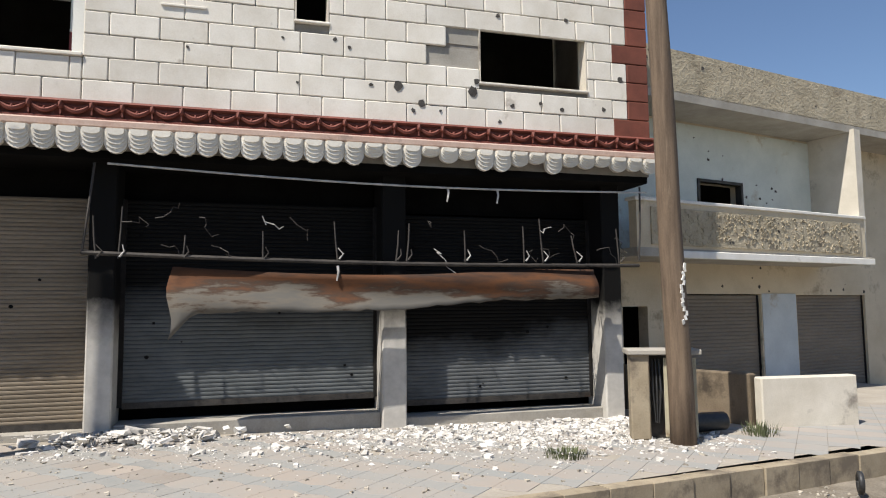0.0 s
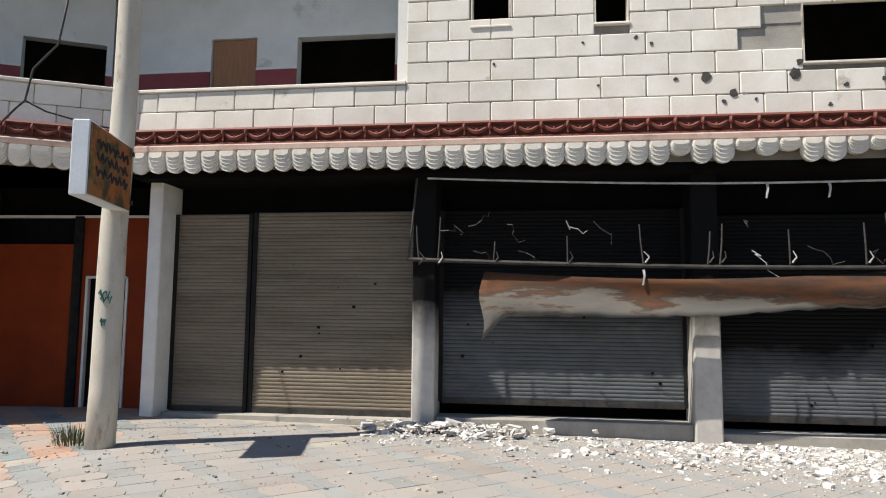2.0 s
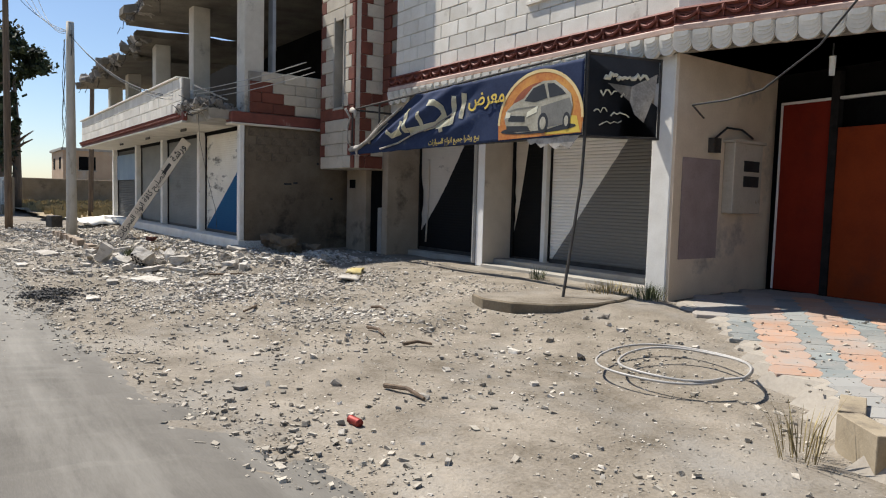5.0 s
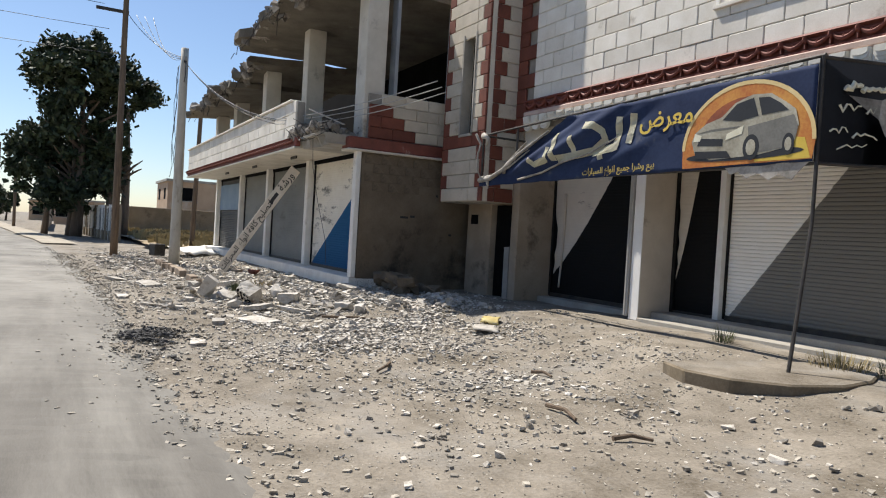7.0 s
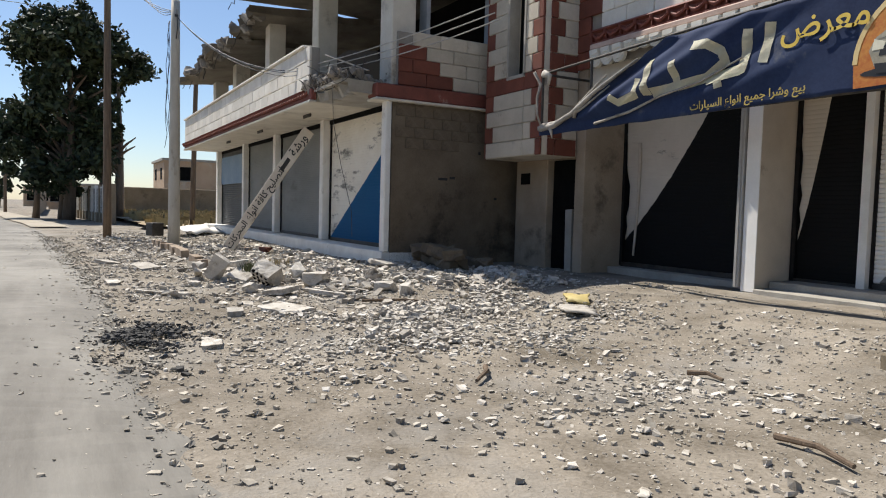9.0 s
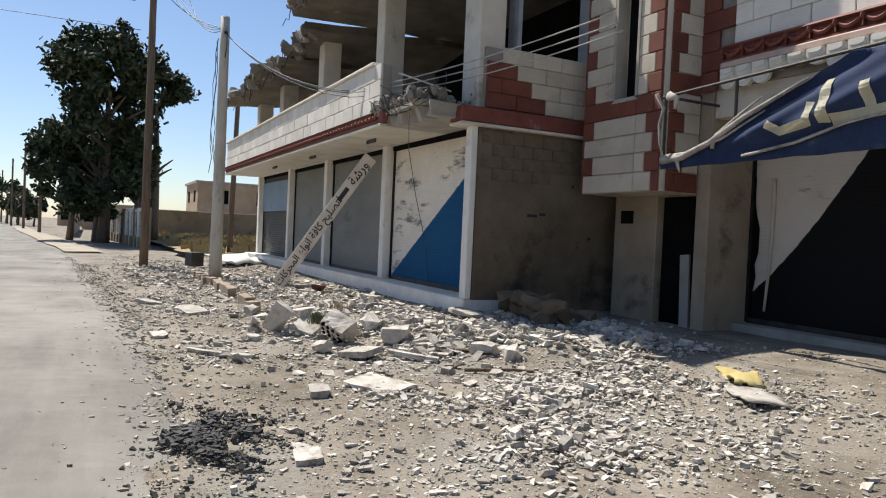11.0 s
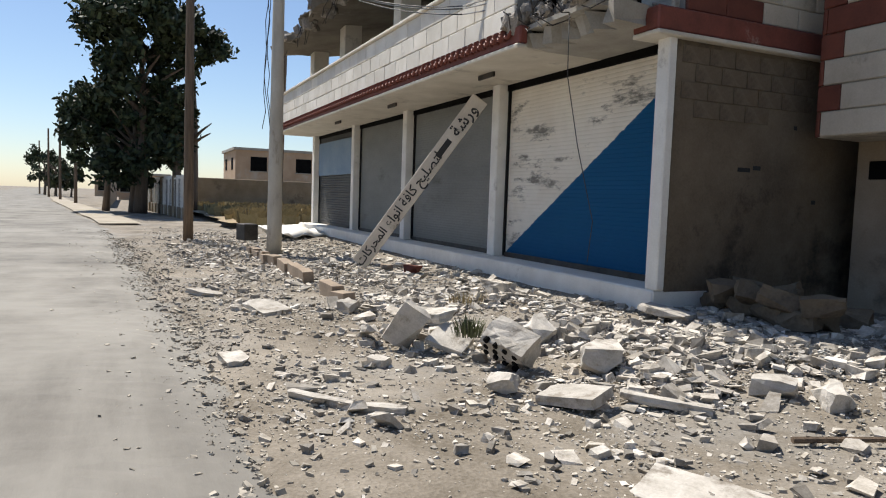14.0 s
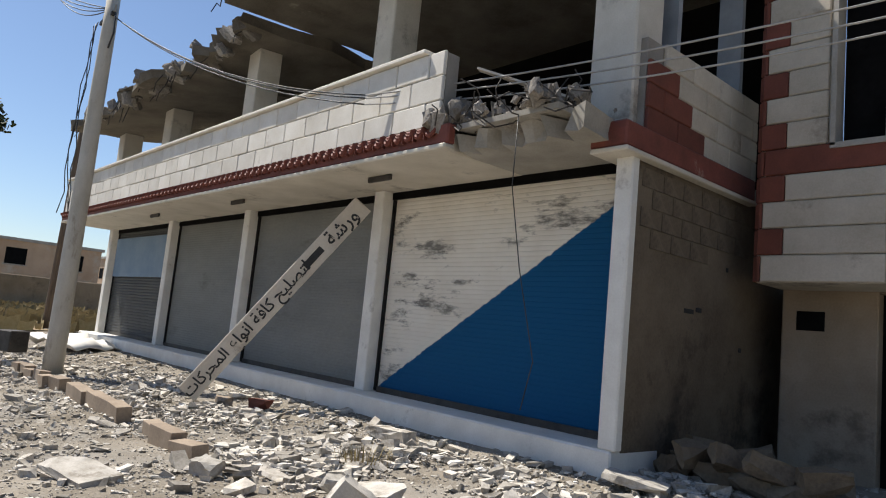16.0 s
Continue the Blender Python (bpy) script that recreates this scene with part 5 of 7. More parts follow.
for x in (3.84, 11.54):
    bm = bmesh.new()
    tube(bm, [(x, -0.32, 2.2), (x + 0.05, -0.31, 2.7), (x + 0.1, -0.25, 3.35)], 0.016, 0.016, 6)
    part("end_rod", bm, BURNT, aw)


def scorched():
    m, n, l = nodes_of("scorched_canvas")
    p = n["Principled BSDF"]
    p.inputs["Roughness"].default_value = 0.85
    tc, nz, sp = n.new("ShaderNodeTexCoord"), n.new("ShaderNodeTexNoise"), n.new("ShaderNodeSeparateXYZ")
    nz.inputs["Scale"].default_value, nz.inputs["Detail"].default_value, nz.inputs["Roughness"].default_value = 1.5, 9, 0.68
    mp = n.new("ShaderNodeMapping")
    mp.inputs["Scale"].default_value = (0.55, 1, 2.6)
    l.new(tc.outputs["Object"], mp.inputs[0])
    l.new(mp.outputs[0], nz.inputs["Vector"])
    l.new(tc.outputs["Object"], sp.inputs[0])
    ad = n.new("ShaderNodeMath")
    ad.operation = "MULTIPLY_ADD"
    ad.inputs[1].default_value = 1.3
    l.new(nz.outputs["Fac"], ad.inputs[0])
    l.new(sp.outputs[2], ad.inputs[2])
    r = n.new("ShaderNodeValToRGB")
    e = r.color_ramp.elements
    e[0].position, e[0].color = 0.0, (0.10, 0.092, 0.08, 1)
    e[1].position, e[1].color = 1.0, (0.03, 0.022, 0.018, 1)
    for pos, c in ((0.26, (0.10, 0.093, 0.08, 1)), (0.36, (0.125, 0.108, 0.085, 1)), (0.43, (0.05, 0.028, 0.016, 1)), (0.56, (0.105, 0.038, 0.010, 1)), (0.70, (0.055, 0.022, 0.008, 1)), (0.84, (0.02, 0.012, 0.008, 1))):
        x = e.new(pos)
        x.color = c
    mr = n.new("ShaderNodeMapRange")
    mr.inputs["From Min"].default_value, mr.inputs["From Max"].default_value = 1.85, 3.05
    l.new(ad.outputs[0], mr.inputs["Value"])
    l.new(mr.outputs[0], r.inputs[0])
    l.new(r.outputs[0], p.inputs["Base Color"])
    return m


verts, faces = [], []
for i in range(49):
    u = i / 48
    x = 4.85 + 5.95 * u
    top = 2.08 - 0.10 * math.sin(math.pi * min(1, u * 1.2)) - 0.02
    bot = 1.44 + 0.22 * u ** 1.5 - (0.30 * (1 - u / 0.05) if u < 0.05 else 0) + 0.02 * math.sin(11 * u) + 0.035 * noise.noise(Vector((u * 30, 2.2, 0)))
    for j in range(8):
        v = j / 7
        verts.append((x + 0.04 * math.sin(7 * v) * (1 - u), -0.30 - 0.05 * math.sin(5 * v + 6 * u) - 0.10 * (1 - v), bot + (top - bot) * v))
for i in range(48):
    for j in range(7):
        a = i * 8 + j
        faces.append((a, a + 8, a + 9, a + 1))
me = bpy.data.meshes.new("burnt_canvas")
me.from_pydata(verts, [], faces)
bc = part("burnt_canvas", me, scorched(), aw, "sagging scorched rust-brown canvas", smooth=True)
md = bc.modifiers.new("thick", "SOLIDIFY")
md.thickness = 0.01

# ---- leaning sign board ----
lb = thing("leaning_sign_board", Matrix(), "long pale sign board with black lettering leaning on a pillar", "sign")
a0, a1 = Vector((-16.34, -4.32, -0.12)), Vector((-14.72, -2.80, 2.80))
ax = (a1 - a0).normalized()
view = Vector((-0.85, 0.52, 0.02))
wv = ax.cross(view).normalized()
nv = ax.cross(wv).normalized()
LB = Matrix((( ax.x, wv.x, nv.x, a0.x), (ax.y, wv.y, nv.y, a0.y), (ax.z, wv.z, nv.z, a0.z), (0, 0, 0, 1)))
if nv.dot(view) > 0:
    LB = LB @ pose(0, 0, 0, 180, 0, 0)
blen = (a1 - a0).length
PALEB = surface("pale_board", (0.50, 0.44, 0.36), (0.66, 0.60, 0.51), 0.8, 2, 40, 0.2, stain=(0.34, 0.28, 0.22), stain_scale=1.5, stain_at=0.6)
bd = part("board", boxes((0, blen, -0.15, 0.15, -0.05, 0.0)), PALEB, lb, "", 0.01)
bd.matrix_basis = LB
lettering("ورشة", 0.28, INK, lb, LB @ pose(blen - 0.45, 0.0, 0.006))
part("writing_bar", boxes((blen - 1.22, blen - 0.86, -0.05, 0.05, 0.002, 0.006)), INK, lb).matrix_basis = LB
lettering("لتصليح كافة انواع", 0.235, INK, lb, LB @ pose(blen - 1.95, 0.0, 0.006))
lettering("المحركات", 0.22, INK, lb, LB @ pose(0.42, 0.0, 0.006))

# ---- meter box, lamp, small fittings at the entrance ----
mb = thing("meter_box", Matrix(), "pale electricity meter box with dark windows on the entrance wall", "meter box")
CREAM = surface("cream_metal", (0.42, 0.37, 0.29), (0.55, 0.49, 0.40), 0.6, 2, 30, 0.1, stain=(0.25, 0.18, 0.11), stain_scale=2.4, stain_at=0.6)
part("body", boxes((0.055, 0.24, 1.25, 2.05, 1.2, 2.3)), CREAM, mb, "", 0.012)
part("lid", boxes((0.05, 0.28, 1.22, 2.08, 2.3, 2.34)), CREAM, mb)
for z in (1.62, 1.86):
    part("window", boxes((0.242, 0.25, 1.52, 1.95, z, z + 0.17)), INK, mb)
bm = bmesh.new()
tube(bm, [(0.1, 0.95, 2.35), (0.12, 1.2, 2.52), (0.12, 1.6, 2.52), (0.14, 1.9, 2.4)], 0.018, 0.018, 6)
part("conduit", bm, CABLE, mb)
bx = thing("junction_box", Matrix(), "small dark junction box with a rag below", "box")
part("body", boxes((0.055, 0.16, 0.82, 1.0, 2.12, 2.34)), STEELD, bx)
part("panel", boxes((0.055, 0.07, 0.2, 1.15, 0.5, 2.02)), surface("pinkish_plaster", (0.25, 0.185, 0.175), (0.36, 0.28, 0.265), 0.9, 2, 40, 0.3), bx, "faded pink plaster panel below")
hl = thing("hanging_lamp", pose(1.75, 0.95, 3.5), "small white bulb hanging from the entrance soffit", "lamp")
bm = bmesh.new()
tube(bm, [(0, 0, 0), (0, 0, -0.12), (0, 0, -0.17)], 0.012, 0.012, 6)
part("cord", bm, CABLE, hl)
bm = bmesh.new()
tube(bm, [(0, 0, -0.17), (0, 0, -0.24), (0, 0, -0.34), (0, 0, -0.42)], 0.045, 0.035, 10)
part("bulb", bm, WHITEP, hl)
cable([(0.1, 0.6, 2.62), (0.52, -0.3, 2.68), (1.1, -0.4, 2.68), (1.57, -0.4, 2.76), (2.23, -0.4, 3.19), (2.93, -0.4, 4.0), (3.05, -0.42, 4.1), (3.14, -0.45, 4.5), (3.4, -0.4, 4.85), (4.0, -0.8, 7.5)], 0.014)
cable([(3.05, -0.42, 4.1), (3.25, -0.3, 4.0), (3.6, 0.2, 3.98), (4.1, 0.75, 4.0)], 0.012)
# cables along the corner bay and the ruin
for k, (za, zb) in enumerate(((3.78, 4.02), (3.68, 3.98), (3.60, 3.90))):
    cable(sag((-7.6, -2.3 + 0.1 * k, za + 0.35), (-13.6, -3.72, zb - 0.1), 0.10 + 0.03 * k), 0.011, GREYC, "thin grey cable across the ruin's broken corner")
    cable(sag((-13.6, -3.72, zb - 0.1), (-20.6, -5.0, 6.5), 0.35), 0.010)
for k in range(4):
    cable(sag((-20.7, -5.0, 6.65), (-25.0, -6.5 + 0.3 * k, 8.9), 0.3 + 0.1 * k), 0.011)
    if k < 3:
        cable(sag((-25.0, -7.3 + 0.2 * k, 9.1 - 0.9 * k), (-19 - k, -34, 9.4 - 0.9 * k), 0.5), 0.010)
rngc = random.Random(31)
for k in range(3):
    p = Vector((-21.1 - 0.15 * k, -5.1, 6.45))
    pts = [p.copy()]
    for j in range(9):
        p = p + Vector((rngc.uniform(-0.12, 0.08), rngc.uniform(-0.06, 0.06), -0.42))
        pts.append(p.copy())
    cable(pts, 0.010, None, "frayed cable hanging from a pole")
cable([(-20.62, -5.0, 6.6), (-20.35, -5.0, 6.45), (-20.28, -5.0, 6.05), (-20.5, -5.0, 5.8)], 0.016)
cable([(-11.2, -3.5, 3.3), (-11.25, -3.45, 2.6), (-11.2, -3.3, 1.8), (-11.1, -3.1, 0.9), (-11.3, -3.0, 0.4)], 0.006, CABLE, "thin wire hanging in front of the blue shutter")

# ---- ruin: debris on the broken corner, small fittings ----
def chunk_mesh(name, seed, mat, sx=1.0, sy=1.0, sz=1.0, bumps=0.16):
    """An irregular broken lump about one unit across."""
    rng = random.Random(seed)
    bm = bmesh.new()
    bmesh.ops.create_cube(bm, size=1.0)
    bmesh.ops.subdivide_edges(bm, edges=bm.edges[:], cuts=2, use_grid_fill=True)
    for v in bm.verts:
        v.co += Vector((rng.uniform(-bumps, bumps), rng.uniform(-bumps, bumps), rng.uniform(-bumps, bumps))) * 0.8
        v.co = Vector((v.co.x * sx, v.co.y * sy, v.co.z * sz))
    me = close(bm, name)
    me.materials.append(mat)
    return me


rub_white = surface("broken_block", (0.38, 0.35, 0.30), (0.62, 0.58, 0.52), 0.97, 6, 60, 1.0, each=0.2, stain=(0.24, 0.21, 0.17), stain_scale=3.5, stain_at=0.53, spec=0.2)
rub_pale = surface("pale_rubble", (0.42, 0.39, 0.34), (0.68, 0.65, 0.60), 0.97, 8, 60, 0.7, island=0.25, stain=(0.30, 0.27, 0.22), stain_scale=6, stain_at=0.57, spec=0.2)
DEBR = surface("dusty_debris", (0.17, 0.15, 0.125), (0.36, 0.325, 0.28), 0.97, 6, 50, 0.8, each=0.35, stain=(0.10, 0.085, 0.07), stain_scale=3, stain_at=0.56)
CH = [chunk_mesh("debris_chunk", 40 + k, DEBR) for k in range(5)]
rngd = random.Random(17)
deb = part("debris", boxes((-12.1, -10.7, -3.5, -2.7, 3.3, 3.36)), CONCRETE, ruin, "broken concrete and rods on the balcony corner")
for k in range(110):
    ob = new("debris_chunk", CH[k % 5])
    ob.parent = deb
    s = 0.045 * rngd.paretovariate(1.9) if rngd.random() < 0.9 else 0.17
    s = min(s, 0.2)
    ob.matrix_basis = pose(rngd.uniform(-12.5, -10.6), rngd.uniform(-3.62, -2.5), 3.34 + rngd.uniform(0, 0.22), rngd.uniform(0, 90), rngd.uniform(0, 90), rngd.uniform(0, 180)) @ Matrix.Diagonal((s * 1.3, s, s * 0.8, 1))
for k in range(34):
    p = Vector((rngd.uniform(-12.5, -10.7), rngd.uniform(-3.6, -2.9), 3.4))
    pts = [p.copy()]
    for j in range(4):
        p = p + Vector((rngd.uniform(-0.22, 0.22), rngd.uniform(-0.16, 0.06), rngd.uniform(-0.13, 0.17)))
        pts.append(p.copy())
    bm = bmesh.new()
    tube(bm, pts, 0.009, 0.008, 5)
    part("bent_rod", bm, BURNT, deb)
part("loose_board", boxes((-0.6, 0.6, -0.05, 0.05, -0.012, 0.012)), PALEB, deb, "loose pale board").matrix_basis = pose(-11.5, -3.1, 3.82, 0, 20, 25)
for x in (-14.0, -18.2, -22.3):
    part("light_bracket", boxes((x - 0.25, x + 0.25, -3.1, -3.06, 3.0, 3.075)), STEELD, ruin, "dark bracket under the balcony slab", 0.008)
for y0 in (-1.9, -0.4):
    part("frame_post", boxes((-10.75, -10.45, y0, y0 + 0.08, 4.3, 6.7)), surface("blue_grey_frame", (0.20, 0.22, 0.24), (0.3, 0.32, 0.34), 0.7), ruin, "blue-grey window frame post")
part("faded_panel", boxes((-27.3, -23.4, -2.29, -2.24, 1.75, 2.8)), surface("faded_blue_panel", (0.10, 0.17, 0.26), (0.2, 0.27, 0.34), 0.6, 1.0, 30, 0.1, stain=(0.45, 0.12, 0.07), stain_scale=0.7, stain_at=0.58), ruin, "faded blue sign panel over the dark shutter")
for y, z, w in ((-1.6, 1.55, 0.2), (-1.35, 1.58, 0.12), (-0.7, 2.1, 0.05), (-1.9, 2.85, 0.06), (-0.3, 1.2, 0.07)):
    part("scrawl_bar", boxes((-10.358, -10.353, y, y + w, z, z + 0.05)), INK, ruin)
part("cinder_wall", boxes((-10.36, -10.0, 0.9, 1.1, -0.3, 2.0)), GREYW, ruin)
# frieze relief on the ruin
for k in range(82):
    ob = new("swag", SWAG_ME)
    ob.parent = ruin
    ob.location = (-27.75 + 0.19 * k, -3.612, 3.25)
    ob.scale = (0.34, 1.3, 1.0)
# rods and lumps along the broken slab edges
for xa, xb, ya, za in ((-18.6, -11.2, -3.85, 6.78), (-27.6, -20.8, -3.7, 5.8), (-20.8, -18.6, -3.3, 6.2)):
    for k in range(int((xb - xa) * 3.2)):
        x = rngd.uniform(xa, xb)
        p = Vector((x, ya + rngd.uniform(0, 0.3), za + rngd.uniform(-0.02, 0.2)))
        pts = [p.copy()]
        for j in range(4):
            p = p + Vector((rngd.uniform(-0.10, 0.10), rngd.uniform(-0.10, 0.02), rngd.uniform(-0.22, 0.04)))
            pts.append(p.copy())
        bm = bmesh.new()
        tube(bm, pts, 0.012, 0.010, 5)
        part("slab_rod", bm, BURNT, ruin)
    for k in range(int((xb - xa) * 4)):
        ob = new("debris_chunk", CH[k % 5])
        ob.parent = ruin
        q = rngd.uniform(0.08, 0.3)
        ob.matrix_basis = pose(rngd.uniform(xa, xb), ya + rngd.uniform(-0.05, 0.4), za + rngd.uniform(-0.08, 0.22), rngd.uniform(0, 90), rngd.uniform(0, 90), rngd.uniform(0, 90)) @ Matrix.Diagonal((q * 1.5, q, q * 0.6, 1))
# meter hatch beside the stair door
part("hatch", boxes((-9.83, -9.53, -0.012, 0.02, 1.52, 1.74)), UNLIT_BLACK, shop, "small dark hatch")

# pocks and spalls on the stone wall
HOLE = surface("spalled_hole", (0.03, 0.027, 0.024), (0.10, 0.09, 0.08), 0.95, 8, 60, 0.5)
rngh = random.Random(77)
spots = [(7.78, 4.62, 0.07), (8.12, 4.40, 0.06), (8.9, 4.63, 0.075), (8.95, 4.78, 0.05), (9.5, 4.45, 0.035), (9.95, 4.52, 0.03), (6.9, 5.2, 0.03), (7.1, 5.1, 0.025), (6.2, 5.15, 0.02), (9.3, 4.2, 0.03), (8.0, 4.28, 0.03), (10.3, 4.45, 0.035), (11.0, 4.5, 0.04), (5.0, 4.9, 0.02), (10.4, 5.85, 0.03), (9.3, 5.8, 0.035), (7.4, 4.6, 0.03), (8.4, 4.3, 0.02), (11.3, 5.0, 0.05), (6.4, 4.55, 0.02)]
for x, z, r in spots:
    pts = [(x + r * rngh.uniform(0.6, 1.25) * math.cos(a), z + r * rngh.uniform(0.6, 1.25) * math.sin(a)) for a in [2 * math.pi * k / 9 for k in range(9)]]
    bm = bmesh.new()
    prism(bm, pts, -0.358, -0.34)
    part("shrapnel_hole", bm, HOLE, wr)
for x0, x1, z0, z1 in ((8.3, 9.0, 5.32, 5.62), (8.0, 9.0, 4.95, 5.25), (8.75, 9.0, 4.68, 4.95)):
    part("bare_patch", boxes((x0, x1, -0.312, -0.3, z0, z1)), CONCRETE, wr, "bare mortar where facing stone fell")
for k in range(34):
    sx = rngh.choice(((1.4, 3.7), (4.3, 7.5), (8.1, 11.0)))
    x, z, r = rngh.uniform(*sx), rngh.uniform(0.3, 2.6), rngh.uniform(0.008, 0.03)
    bm = bmesh.new()
    prism(bm, [(x + r * math.cos(2 * math.pi * q / 7), z + r * math.sin(2 * math.pi * q / 7) * rngh.uniform(0.7, 1.1)) for q in range(7)], 0.431, 0.437)
    part("bullet_hole", bm, UNLIT_BLACK, shop).matrix_basis = RM

# ---- paving: tiles and kerbs ----
def tile_mat(name, col, dust_at):
    """Glazed concrete tile, partly covered with pale dust in patches."""
    m, n, l = nodes_of(name)
    p = n["Principled BSDF"]
    p.inputs["Roughness"].default_value = 0.85
    g, nz, info = n.new("ShaderNodeNewGeometry"), n.new("ShaderNodeTexNoise"), n.new("ShaderNodeObjectInfo")
    n2 = n.new("ShaderNodeTexNoise")
    for t, s in ((nz, 0.9), (n2, 22.0)):
        t.inputs["Scale"].default_value, t.inputs["Detail"].default_value, t.inputs["Roughness"].default_value = s, 7, 0.65
        l.new(g.outputs["Position"], t.inputs["Vector"])
    ad = n.new("ShaderNodeMath")
    ad.operation = "MULTIPLY_ADD"
    ad.inputs[1].default_value = 0.35
    l.new(n2.outputs["Fac"], ad.inputs[0])
    l.new(nz.outputs["Fac"], ad.inputs[2])
    mr = n.new("ShaderNodeMapRange")
    mr.inputs["From Min"].default_value, mr.inputs["From Max"].default_value, mr.inputs["To Max"].default_value = dust_at, dust_at + 0.34, 0.9
    l.new(ad.outputs[0], mr.inputs["Value"])
    hs = n.new("ShaderNodeHueSaturation")
    hs.inputs["Color"].default_value = (*col, 1)
    v = n.new("ShaderNodeMapRange")
    v.inputs["To Min"].default_value, v.inputs["To Max"].default_value = 0.8, 1.25
    l.new(info.outputs["Random"], v.inputs["Value"])
    l.new(v.outputs[0], hs.inputs["Value"])
    mix = n.new("ShaderNodeMix")
    mix.data_type = "RGBA"
    mix.inputs[7].default_value = (0.305, 0.29, 0.265, 1)
    l.new(mr.outputs[0], mix.inputs[0])
    l.new(hs.outputs[0], mix.inputs[6])
    l.new(mix.outputs[2], p.inputs["Base Color"])
    b = n.new("ShaderNodeBump")
    b.inputs["Strength"].default_value, b.inputs["Distance"].default_value = 0.35, 0.008
    l.new(ad.outputs[0], b.inputs["Height"])
    l.new(b.outputs[0], p.inputs["Normal"])
    return m


T_OR, T_BL = tile_mat("orange_tile", (0.43, 0.235, 0.14), 0.50), tile_mat("grey_blue_tile", (0.17, 0.20, 0.20), 0.54)
T_OR2, T_BL2 = tile_mat("dusty_orange_tile", (0.31, 0.262, 0.22), 0.44), tile_mat("dusty_grey_tile", (0.235, 0.243, 0.235), 0.46)


def tile_outline(s, bulge):
    """A square tile whose two opposite sides bulge out or are drawn in."""
    pts = []
    for k in range(16):
        side, t = divmod(k, 4)
        t = t / 4.0
        d = bulge * math.sin(math.pi * t) if side % 2 else 0.0
        x, y = -s + 2 * s * t, -s - d
        for _ in range(side):
            x, y = -y, x
        pts.append((x, y))
    return pts


def tile_mesh(mat, bulge):
    bm = bmesh.new()
    pts = tile_outline(0.1695, bulge)
    a = [bm.verts.new((x * 0.985, y * 0.985, 0.0)) for x, y in pts]
    b = [bm.verts.new((x, y, -0.006)) for x, y in pts]
    c = [bm.verts.new((x, y, -0.04)) for x, y in pts]
    bm.faces.new(a)
    for p, q in ((a, b), (b, c)):
        for i in range(16):
            bm.faces.new((p[i], q[i], q[(i + 1) % 16], p[(i + 1) % 16]))
    me = close(bm, "paving_tile")
    me.materials.append(mat)
    return me


BED = surface("sandy_bed", (0.26, 0.23, 0.19), (0.40, 0.36, 0.30), 0.95, 1.0, 30, 0.6)
gx = [0.3 + 0.25 * k for k in range(int(24 / 0.25))]
verts, faces = [], []
gy = [-4.1 + 0.25 * k for k in range(27)]
for y in gy:
    for x in gx:
        verts.append((x, y, paving_height(x, y) - (0.006 if y > kerb_line(x) else 0.30)))
n_ = len(gx)
for j in range(len(gy) - 1):
    for i in range(n_ - 1):
        faces.append((j * n_ + i, j * n_ + i + 1, (j + 1) * n_ + i + 1, (j + 1) * n_ + i))
me = bpy.data.meshes.new("pavement")
me.from_pydata(verts, [], faces)
pave = solid("pavement", me, BED, Matrix(), "pavement of interlocking orange and grey tiles under pale dust", "pavement", kind="structure")
TM = {(c, far): tile_mesh(m, 0.055 if c else -0.055) for (c, far), m in {(1, 0): T_OR, (0, 0): T_BL, (1, 1): T_OR2, (0, 1): T_BL2}.items()}
made, rest_v, rest_f, rest_m = 0, [], [], []
rngt = random.Random(9)
TU, TV, PITCH = Vector((0.83, 0.557)), Vector((-0.557, 0.83)), 0.342
cells = []
for i in range(-8, 56):
    for j in range(-52, 30):
        u, v = 1.315 + PITCH * i, PITCH * j
        cells.append((u * TU.x + v * TV.x, u * TU.y + v * TV.y, i, j))
cells.sort(key=lambda c: abs(c[0] - 4.0))
TA = math.atan2(TU.y, TU.x)
